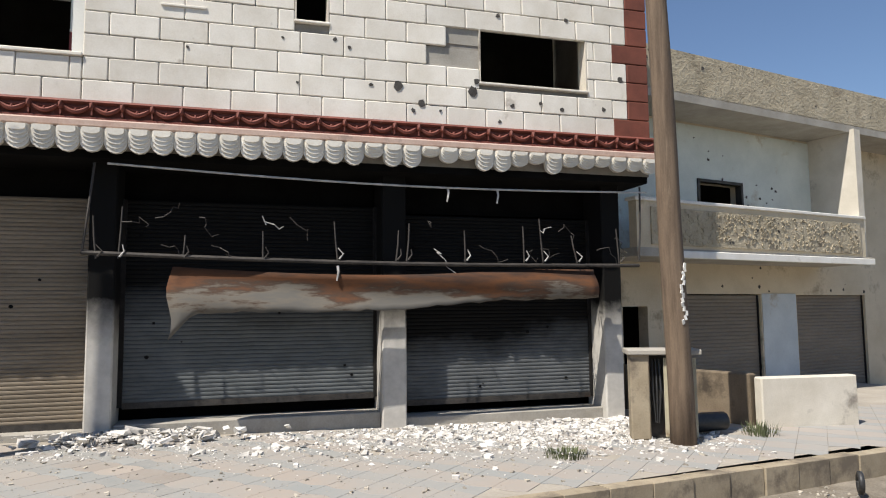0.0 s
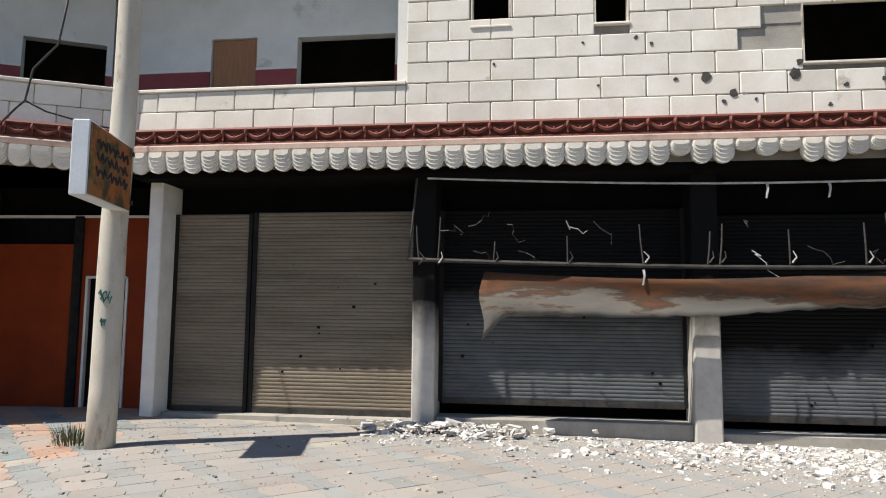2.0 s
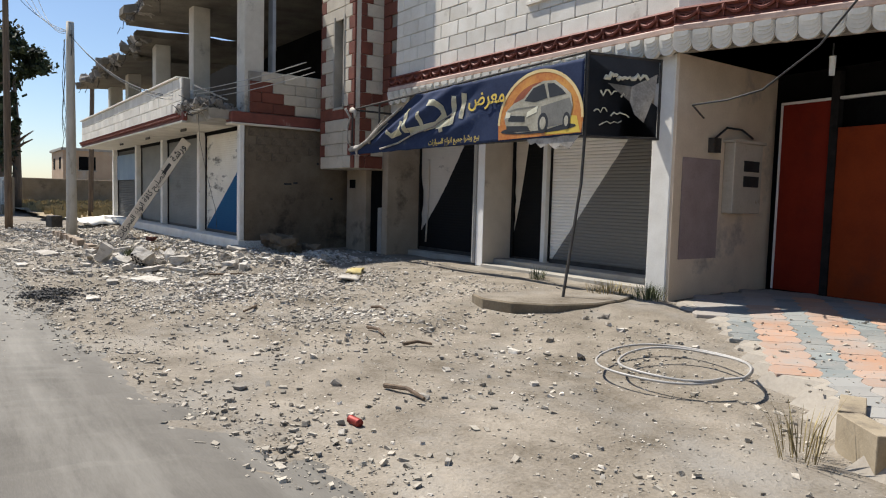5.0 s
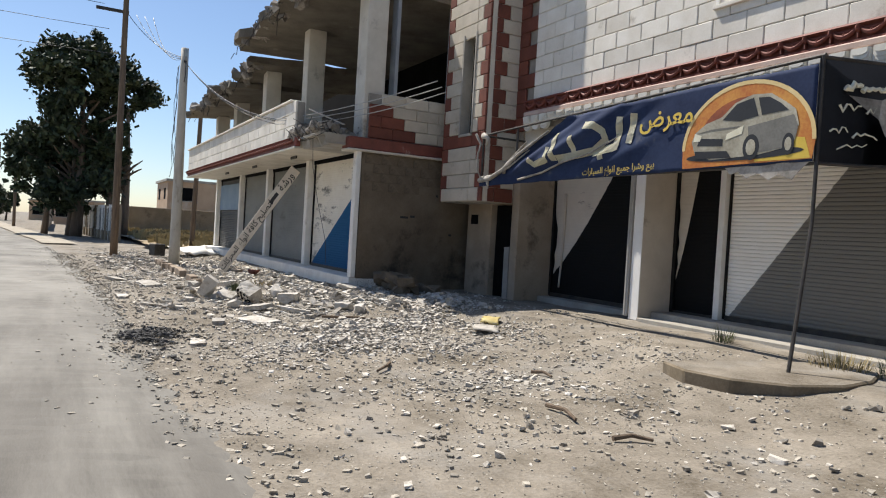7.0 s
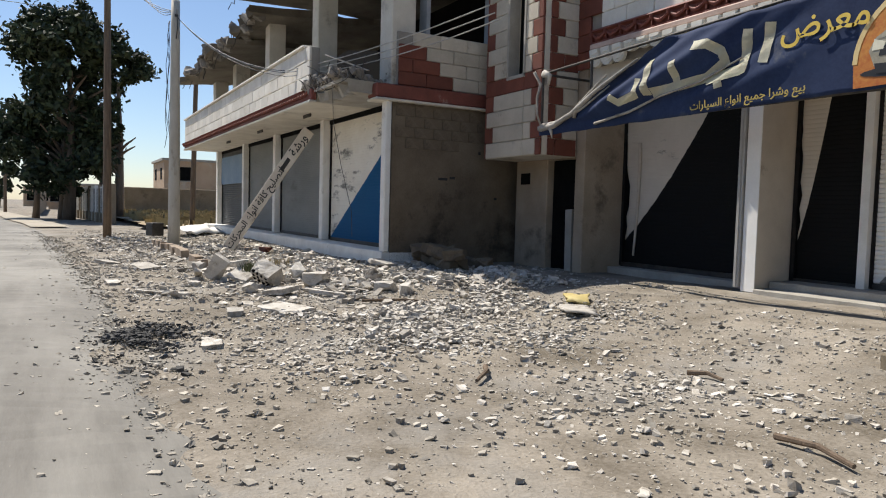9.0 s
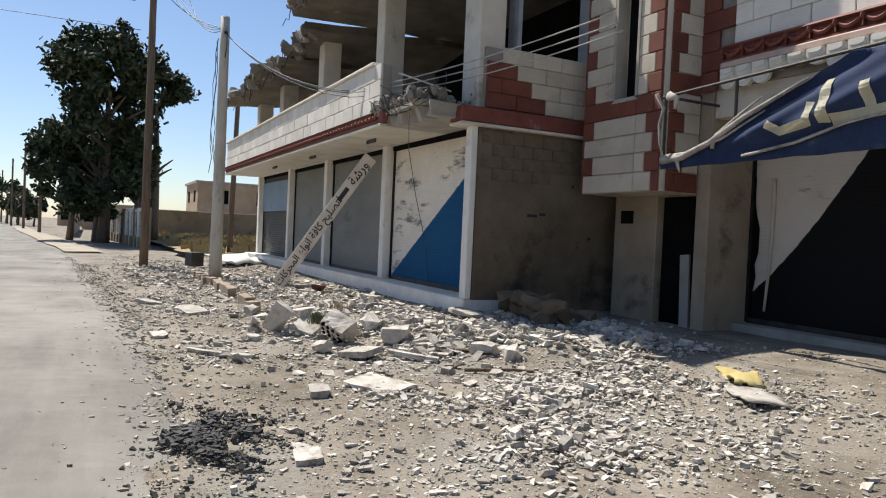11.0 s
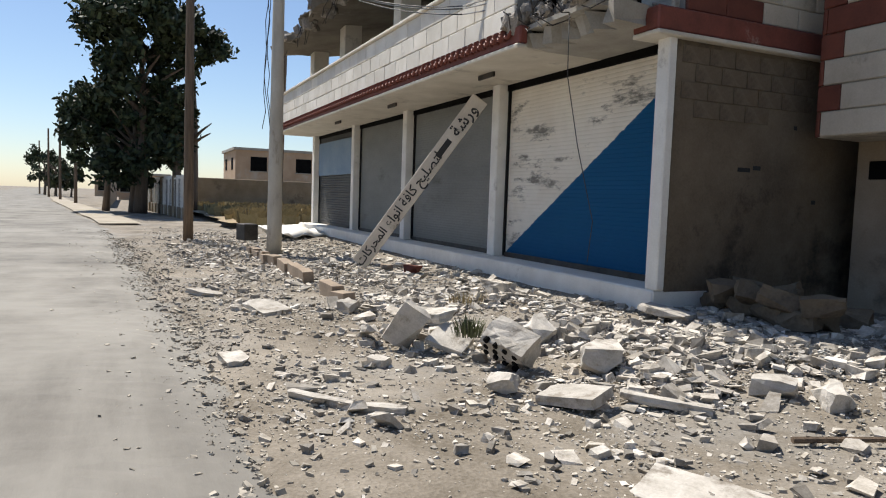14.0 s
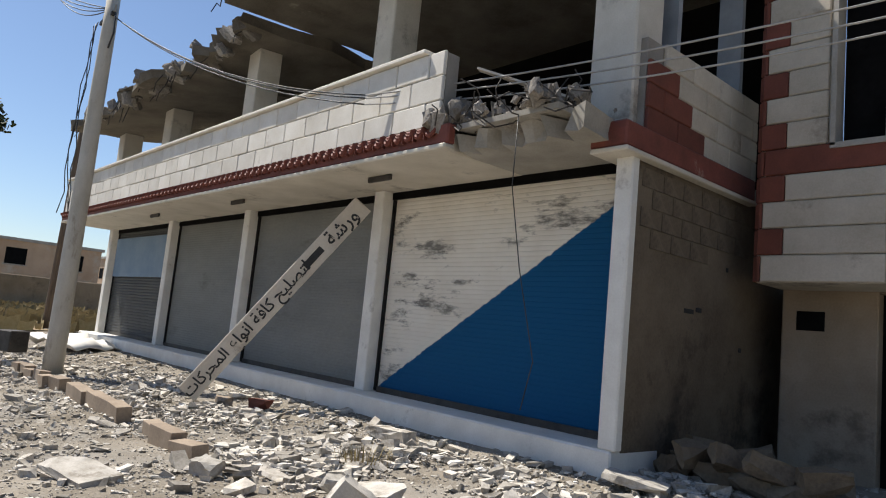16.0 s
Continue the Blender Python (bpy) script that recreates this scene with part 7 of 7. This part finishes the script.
tube(bm, [(-0.06, 0, 0.03), (-0.056, 0, 0.03), (0.0, 0.006, 0.026), (0.056, 0, 0.03), (0.06, 0, 0.03)], 0.032, 0.03, 12)
solid("drink_can", bm, surface("red_can", (0.22, 0.025, 0.02), (0.33, 0.05, 0.035), 0.5, 5, 40, 0.1, metal=0.4), pose(2.05, -6.3, ground_height(2.05, -6.3), 0, 0, 5), "crushed red drink can on the dirt", "can", smooth=True)
for x, y, L_, rz in ((0.13, -4.48, 0.32, 62), (-0.71, -4.52, 0.5, -8), (-6.9, -4.0, 1.1, 62), (-3.0, -5.2, 0.5, -40), (1.6, -5.6, 0.5, 8), (-2.2, -3.6, 0.3, 12)):
    bm = bmesh.new()
    tube(bm, [(-L_ / 2, 0, 0.03), (0, 0.04, 0.05), (L_ / 2, 0, 0.03)], 0.022, 0.014, 7)
    solid("stick", bm, WOODP, pose(x, y, ground_height(x, y), 0, 0, rz), "dry brown stick lying on the dirt", "stick", "sticks")
bm = bmesh.new()
tube(bm, [((0.72 - 0.018 * a) * math.cos(a) + (0.12 if a > 6.3 else 0), (0.72 - 0.018 * a) * math.sin(a), 0.03 + 0.012 * math.sin(3 * a) + 0.02 * (a > 6.3)) for a in [12.4 * k / 90 for k in range(91)]], 0.012, 0.012, 7)
solid("hose_coil", bm, GREYC, pose(2.45, -3.25, max(ground_height(2.45, -3.25), paving_height(2.45, -3.25)) + 0.015, 3, 0, 0), "loose coil of grey hose on the tiles", "hose", smooth=True)

# ---- weeds ----
def weed(x, y, z, r, h, n, mat, label, seed):
    rng = random.Random(seed)
    bm = bmesh.new()
    for k in range(n):
        a, d = rng.uniform(0, 6.28), r * math.sqrt(rng.random())
        bx_, by_ = d * math.cos(a), d * math.sin(a)
        hh, lean = h * rng.uniform(0.5, 1.1), rng.uniform(0.1, 0.5) * h
        w = rng.uniform(0.002, 0.006)
        p = Vector((bx_, by_, 0))
        q = p + Vector((lean * 0.4 * math.cos(a), lean * 0.4 * math.sin(a), hh * 0.6))
        t = p + Vector((lean * math.cos(a), lean * math.sin(a), hh))
        s = Vector((-math.sin(a), math.cos(a), 0)) * w
        v = [bm.verts.new(c) for c in (p - s, p + s, q + s, q - s, t)]
        bm.faces.new((v[0], v[1], v[2], v[3]))
        bm.faces.new((v[3], v[2], v[4]))
    solid("weed", bm, mat, pose(x, y, z), label, "weed", "weeds", kind="stuff")


GRASS = surface("green_weed", (0.06, 0.075, 0.03), (0.12, 0.13, 0.06), 0.8, 8, 40, 0.1, island=0.4)
DRY = surface("dry_weed", (0.26, 0.20, 0.09), (0.36, 0.29, 0.15), 0.9, 8, 40, 0.1, island=0.4)
weed(12.75, -2.95, -0.16, 0.26, 0.09, 260, GRASS, "small green weed tuft on the pavement", 1)
weed(4.05, -0.75, -0.06, 0.24, 0.22, 200, GRASS, "weeds at the foot of the pole", 2)
weed(4.12, -4.15, -0.32, 0.15, 0.38, 45, DRY, "dry brown weed at the kerb end", 3)
weed(-0.1, -0.25, -0.1, 0.25, 0.25, 200, GRASS, "weeds at the foot of the pillar", 4)
weed(-0.7, -0.4, -0.1, 0.35, 0.22, 220, DRY, "dry weeds by the step", 5)
weed(15.9, -3.0, -0.2, 0.25, 0.16, 200, GRASS, "green weeds by the low wall", 6)
weed(-9.85, -5.35, -0.12, 0.15, 0.17, 200, GRASS, "green weeds growing in the rubble", 7)
weed(-12.2, -4.2, -0.2, 0.3, 0.14, 90, DRY, "dry weeds in the rubble", 8)
weed(-2.5, -0.2, -0.08, 0.15, 0.25, 80, GRASS, "weeds by the shutter step", 9)

# ---- things right of the shops ----
cabm = pose(14.22, -2.42, -0.18, 0, 0, -35)
cab = thing("electrical_cabinet", cabm, "battered beige electrical cabinet with an open door", "cabinet")
BEIGE = surface("beige_metal", (0.36, 0.32, 0.22), (0.48, 0.44, 0.32), 0.6, 2, 30, 0.1, stain=(0.2, 0.12, 0.06), stain_scale=3, stain_at=0.6)
part("side_post", boxes((-0.02, 0.22, -0.15, 0.1, 0, 1.12)), KERB, cab, "concrete side post", 0.015)
part("body", boxes((0.22, 0.7, 0.05, 0.25, 0, 1.05)), STEELD, cab, "dark inside of the cabinet")
part("door", boxes((0.40, 0.80, -0.12, -0.09, 0.03, 1.02)), BEIGE, cab, "beige ribbed door", 0.006)
for k in range(8):
    part("door_rib", boxes((0.43 + 0.045 * k, 0.445 + 0.045 * k, -0.132, -0.12, 0.06, 0.99)), BEIGE, cab)
part("top_slab", boxes((-0.05, 0.86, -0.2, 0.3, 1.06, 1.13)), CONCRETE, cab, "", 0.012)
for k in range(3):
    bm = bmesh.new()
    tube(bm, [(0.28 + 0.04 * k, -0.02, 1.0), (0.27 + 0.05 * k, -0.06, 0.6), (0.3 + 0.02 * k, -0.03, 0.2)], 0.014, 0.014, 6)
    part("wire", bm, CABLE, cab)
lw = thing("low_wall", Matrix(), "low plastered garden wall, stained and chipped", "wall")
part("front", boxes((0, 1.55, 0, 0.18, -0.2, 0.62)), PLASTER, lw, "", 0.02).matrix_basis = pose(16.42, -2.66, -0.14, 0, 0, -17)
part("return", boxes((0, 0.18, 0.18, 3.0, -0.2, 0.66)), GREYW, lw, "", 0.02).matrix_basis = pose(16.42, -2.66, -0.14, 0, 0, 8)
bm = bmesh.new()
tube(bm, [(-0.25, 0, 0.13), (-0.24, 0, 0.13), (0.24, 0, 0.13), (0.25, 0, 0.13)], 0.13, 0.12, 14)
solid("black_canister", bm, CABLE, pose(15.4, -2.6, -0.18, 0, 0, -12), "black plastic canister lying by the pole", "canister", smooth=True)
bm = bmesh.new()
tube(bm, [(0.09 * math.cos(2 * math.pi * k / 20), 0.0, 0.11 + 0.09 * math.sin(2 * math.pi * k / 20)) for k in range(21)], 0.03, 0.03, 8)
solid("rubber_ring", bm, CABLE, pose(14.95, -4.9, -0.42, 0, 0, 40), "small black rubber ring in the gutter", "ring", smooth=True)
bm = bmesh.new()
tube(bm, [(0, 0, 0), (0.2, 0, 0.3), (0.35, 0.02, 0.62)], 0.02, 0.02, 6)
solid("leaning_pipe", bm, WHITEP, pose(15.9, -1.2, -0.2), "short white pipe leaning in the yard", "pipe")

# neighbour: relief balcony, rooms, dado
REL = surface("relief_plaster", (0.33, 0.28, 0.19), (0.50, 0.43, 0.31), 0.95, 2, 18, 1.0, stain=(0.2, 0.165, 0.115), stain_scale=2.2, stain_at=0.56, bump_size=0.05)
nbpar.data.materials[0] = REL
nbp = part("relief_panel", boxes((12.3, 18.0, 0.77, 0.797, 2.55, 3.2)), REL, nb, "rough floral relief plaster")
rngn = random.Random(14)
bm = bmesh.new()
for k in range(300):
    x, z, r = rngn.uniform(12.4, 17.9), rngn.uniform(2.6, 3.16), rngn.uniform(0.02, 0.05)
    a = rngn.uniform(0, 6.28)
    tube(bm, [(x + r * math.cos(a + t), 0.765, z + r * math.sin(a + t)) for t in (0, 1.1, 2.2, 3.3)], 0.014, 0.008, 4)
tagged(part("relief_leaves", bm, REL, nb, "moulded leaf relief"), kind="stuff")
part("rail_cap", boxes((11.95, 18.2, 0.76, 1.02, 3.3, 3.36)), WHITEP, nb, "", 0.01)
part("slab_edge", boxes((12.6, 18.4, 0.74, 0.8, 2.33, 2.46)), WHITEP, nb, "", 0.01)
BLUEW = surface("pale_green_plaster", (0.54, 0.58, 0.53), (0.68, 0.71, 0.65), 0.9, 1.5, 40, 0.2, stain=(0.45, 0.40, 0.30), stain_scale=1.3, stain_at=0.58)
part("upper_paint", wall_boxes(12.3, 18.2, 1.98, 1.997, 2.5, 5.2, [(14.73, 15.95, 3.5, 4.04)]), BLUEW, nb, "pale green-white painted upper wall")
part("inner_room", boxes((12.3, 29.9, 4.0, 4.1, -0.5, 5.2)), INNER, nb, "dark rooms")
part("window", boxes((14.69, 14.75, 1.95, 2.1, 3.46, 4.08), (15.93, 15.99, 1.95, 2.1, 3.46, 4.08), (14.69, 15.99, 1.95, 2.1, 4.04, 4.1)), STEELD, nb, "dark window frame")
part("end_fin", boxes((18.2, 18.4, 0.9, 2.0, 2.5, 5.3)), PLASTER, nb, "plastered end wall of the balcony")
part("side_wall", boxes((11.95, 12.3, 2.0, 8, -0.6, 5.3)), PLASTER, nb, "side wall")
BLUED = surface("light_blue_paint", (0.42, 0.47, 0.50), (0.55, 0.60, 0.62), 0.85, 1.5, 40, 0.2, stain=(0.36, 0.32, 0.26), stain_scale=1.4, stain_at=0.6)
part("dado", boxes((16.45, 17.52, 1.985, 1.998, -0.6, 1.75)), BLUED, nb, "light blue painted pier")
part("dado", boxes((13.75, 14.12, 1.985, 1.998, -0.6, 1.75)), BLUED, nb, "light blue painted pier")

# shrapnel holes on the neighbour house
nb_holes = random.Random(55)
for x0, x1, z0, z1, y in ((12.6, 17.0, 4.1, 5.1, 1.978), (16.0, 17.1, 3.4, 4.1, 1.978), (12.2, 20, 5.5, 6.1, 0.998), (12.4, 16.8, 2.6, 3.2, 0.768), (14.3, 20, 1.8, 2.3, 1.998)):
    for k in range(9):
        x, z, r = nb_holes.uniform(x0, x1), nb_holes.uniform(z0, z1), nb_holes.uniform(0.012, 0.04)
        bm = bmesh.new()
        prism(bm, [(x + r * nb_holes.uniform(0.6, 1.3) * math.cos(2 * math.pi * q / 8), z + r * nb_holes.uniform(0.6, 1.3) * math.sin(2 * math.pi * q / 8)) for q in range(8)], y - 0.006, y + 0.004)
        part("shrapnel_hole", bm, HOLE, nb)

# ---- distance ----
def crown(centre, radii, clumps, leaves, mat, seed, leaf=0.16):
    """A ragged crown: leaf quads in many clumps, with gaps between them."""
    rng = np.random.default_rng(seed)
    v, f = [], []
    cs = []
    while len(cs) < clumps:
        p = rng.uniform(-1, 1, 3)
        if (p ** 2).sum() < 1 and (p ** 2).sum() > 0.12:
            cs.append(p)
    for c in cs:
        r = rng.uniform(0.07, 0.24)
        n = int(leaves * r / 0.2)
        d = rng.normal(0, 1, (n, 3))
        d *= r * 0.52
        pts = (c + d) * radii + centre
        t1, t2 = rng.normal(0, 1, (n, 3)), rng.normal(0, 1, (n, 3))
        t1 /= np.linalg.norm(t1, axis=1)[:, None]
        t2 -= t1 * (t1 * t2).sum(1)[:, None]
        t2 /= np.linalg.norm(t2, axis=1)[:, None]
        s = leaf * rng.uniform(0.6, 1.5, n)[:, None]
        q = np.stack([pts - t1 * s - t2 * s * 0.45, pts + t1 * s - t2 * s * 0.45, pts + t1 * s + t2 * s * 0.45, pts - t1 * s + t2 * s * 0.45], 1)
        base = len(v)
        v += q.reshape(-1, 3).tolist()
        f += [(base + 4 * k, base + 4 * k + 1, base + 4 * k + 2, base + 4 * k + 3) for k in range(n)]
    me = bpy.data.meshes.new("crown")
    me.from_pydata(v, [], f)
    me.materials.append(mat)
    return me


LEAF = surface("dark_leaf", (0.016, 0.026, 0.010), (0.048, 0.066, 0.024), 0.7, 0.5, 20, 0.1, island=0.5)
BARK = surface("bark", (0.10, 0.075, 0.055), (0.2, 0.15, 0.11), 0.95, 2, 30, 0.7, stretch=(4, 4, 0.7))


def tree(x, y, h, rx_, rz_, zc, seed, clumps=150, leaves=150, leaf=0.16, label="tall dark evergreen tree with a ragged crown"):
    t = thing("tree", pose(x, y, -0.3), label, "tree", "trees")
    rng = random.Random(seed)
    bm = bmesh.new()
    tube(bm, [(0, 0, 0), (0.1, 0.1, h * 0.2), (-0.1, 0.15, h * 0.45), (0.1, 0, h * 0.75)], h * 0.03, h * 0.008, 10)
    part("trunk", bm, BARK, t, smooth=True)
    for k in range(9):
        a = rng.uniform(0, 6.28)
        z0 = h * rng.uniform(0.25, 0.65)
        bm = bmesh.new()
        L_ = rx_ * rng.uniform(0.5, 0.85)
        tube(bm, [(0, 0, z0), (L_ * 0.5 * math.cos(a), L_ * 0.5 * math.sin(a), z0 + L_ * 0.35), (L_ * math.cos(a), L_ * math.sin(a), z0 + L_ * 0.6)], h * 0.011, h * 0.003, 6)
        part("limb", bm, BARK, t)
    part("crown", crown(np.array((0, 0, zc)), np.array((rx_, rx_, rz_)), clumps, leaves, LEAF, seed, leaf), LEAF, t)
    return t


tree(-49, -7.4, 13.5, 3.4, 3.0, 10.6, 3, 95, 190, 0.14)
tree(-49.5, -7.8, 9.0, 3.5, 3.2, 4.9, 33, 90, 190, 0.14)
tree(-52, -9.3, 8.0, 2.6, 2.6, 5.3, 5, 60, 150, 0.14)
tree(-48.5, -4.6, 12.0, 2.2, 1.8, 10.2, 9, 34, 150, 0.14)
tree(-48.0, -5.6, 10, 1.6, 1.6, 6.6, 13, 22, 150, 0.14)
for k, (x, y, h) in enumerate(((-120, -17.5, 6.5), (-132, -20, 7.5), (-160, -33, 5), (-175, -36, 4.5), (-112, -15, 5), (-190, -42, 4.5), (-150, -20, 6))):
    tree(x, y, h, h * 0.42, h * 0.4, h * 0.6, 20 + k, 26, 90, 0.2, "far dark street tree")
# fence, field walls, houses
DUSTW = surface("dusty_block_wall", (0.20, 0.155, 0.10), (0.31, 0.25, 0.175), 0.95, 1.0, 20, 0.6, stain=(0.13, 0.10, 0.07), stain_scale=0.8, stain_at=0.56)
FIELD = surface("dry_field", (0.24, 0.18, 0.10), (0.36, 0.28, 0.17), 0.95, 0.3, 12, 0.8)
fen = thing("garden_fence", Matrix(), "pale metal bar fence between posts under the trees", "fence")
for k in range(12):
    x = -40 - 1.6 * k
    y = -5.4 - 0.13 * k
    part("post", boxes((x - 0.12, x + 0.12, y - 0.12, y + 0.12, -0.3, 1.9)), WHITEP if k % 3 else DUSTW, fen)
    if k:
        part("rail", boxes((x, x + 1.6, y - 0.03, y + 0.03, 1.7, 1.78)), WHITEP, fen)
        part("foot_wall", boxes((x, x + 1.6, y - 0.1, y + 0.1, -0.3, 0.25)), DUSTW, fen)
        for j in range(8):
            xb = x + 0.2 * j + 0.1
            part("bar", boxes((xb - 0.025, xb + 0.025, y - 0.02, y + 0.02, 0.25, 1.7)), WHITEP if (j + k) % 2 else STEELD, fen)
for nm, x0, x1, y0, y1, h, lb in (("field_wall", -58, -57.6, -3.5, 30, 2.1, "dusty brown block wall round a field"), ("field_wall", -100, -60, -9.5, -9.2, 1.9, "long dusty block wall along the road"), ("field_wall", -46, -34, 3.0, 3.3, 1.1, "low rubble wall in the dry field")):
    solid(nm, boxes((x0, x1, y0, y1, -0.3, h)), DUSTW, Matrix(), lb, "wall", bevel=0.05)
fv = [(-31.5 - 2 * i, -4.6 + 1.5 * j + (0.4 * noise.noise(Vector((i, j, 0.5)))), -0.055 + 0.05 * noise.noise(Vector((i * 0.7, j * 0.7, 2)))) for i in range(14) for j in range(14)]
me = bpy.data.meshes.new("field")
me.from_pydata(fv, [], [(i * 14 + j, i * 14 + j + 1, (i + 1) * 14 + j + 1, (i + 1) * 14 + j) for i in range(13) for j in range(13)])
solid("field", me, FIELD, Matrix(), "dry brown field beyond the ruin", "field", kind="structure", smooth=True)
rngf = random.Random(6)
bm = bmesh.new()
for k in range(1600):
    x, y = rngf.uniform(-57, -31), rngf.uniform(-4.2, 14)
    r, h = rngf.uniform(0.1, 0.3), rngf.uniform(0.15, 0.55)
    a = rngf.uniform(0, 3.14)
    v = [bm.verts.new((x + dx * math.cos(a), y + dx * math.sin(a), z)) for dx, z in ((-r, -0.1), (r, -0.1), (r * 1.3, h), (0, h * 0.7), (-r * 1.3, h * 0.9))]
    bm.faces.new(v)
solid("dry_grass", bm, DRY, Matrix(), "dry brown grass and scrub in the field", "grass", kind="stuff")
HOUSE = surface("ochre_house", (0.40, 0.27, 0.17), (0.54, 0.39, 0.26), 0.9, 0.6, 20, 0.3, stain=(0.5, 0.42, 0.33), stain_scale=0.4, stain_at=0.55)


def far_house(x, y, w, d, h, label, seed, windows=3):
    t = thing("far_house", pose(x, y, -0.3), label, "house", "far houses")
    part("wall", boxes((0, w, 0, d, 0, h)), HOUSE, t)
    part("roof", boxes((-0.2, w + 0.2, -0.2, d + 0.2, h, h + 0.25)), CONCRETE, t)
    for fl in range(max(1, int(h / 2.75))):
        for k in range(windows):
            yy = d * (k + 0.5) / windows
            wi = part("window", boxes((w - 0.1, w + 0.02, yy - 0.8, yy + 0.8, 1.0 + 2.6 * fl, 2.4 + 2.6 * fl)), UNLIT_BLACK, t)
            part("sill", boxes((w, w + 0.08, yy - 0.9, yy + 0.9, 0.9 + 2.6 * fl, 0.99 + 2.6 * fl)), CONCRETE, wi)
        for k in range(2):
            xx = w * (k + 0.5) / 2
            part("window", boxes((xx - 0.7, xx + 0.7, -0.02, 0.1, 1.1 + 2.6 * fl, 2.3 + 2.6 * fl)), UNLIT_BLACK, t)
    return t


far_house(-84, 1.6, 9, 9, 5.6, "ochre two-storey house with dark empty windows", 1, 2)
far_house(-96, 16, 10, 12, 6.0, "far plain ochre house", 2)
far_house(-110, -9, 8, 6, 3.2, "low far flat-roofed house", 3)
far_house(-150, -13, 14, 8, 3.4, "low far flat-roofed house", 4)
far_house(-230, -70, 16, 26, 5, "far pale house across the road", 5)
far_house(-190, -62, 12, 18, 4, "far pale house across the road", 6)
far_house(-62, 14, 8, 8, 3.0, "low dusty house in the field", 7)
# kerb and pale verge farther up the street
verts = [(-34 - 3 * k, road_edge(-34 - 3 * k) + dy, -0.27 + (0.03 if dy > 0.2 else 0)) for k in range(24) for dy in (0.1, 1.6)]
faces = [(2 * k, 2 * k + 1, 2 * k + 3, 2 * k + 2) for k in range(23)]
me = bpy.data.meshes.new("verge")
me.from_pydata(verts, [], faces)
solid("verge", me, surface("pale_verge", (0.28, 0.24, 0.18), (0.42, 0.37, 0.29), 0.95, 0.8, 20, 0.5), Matrix(), "pale sandy verge beside the road", "verge", kind="structure")
# far side of the street, behind the walk
for k, x in enumerate((-30, -14, 2, 18)):
    far_house(x, -40, 12, 8, 6, "plain house across the street", 50 + k)
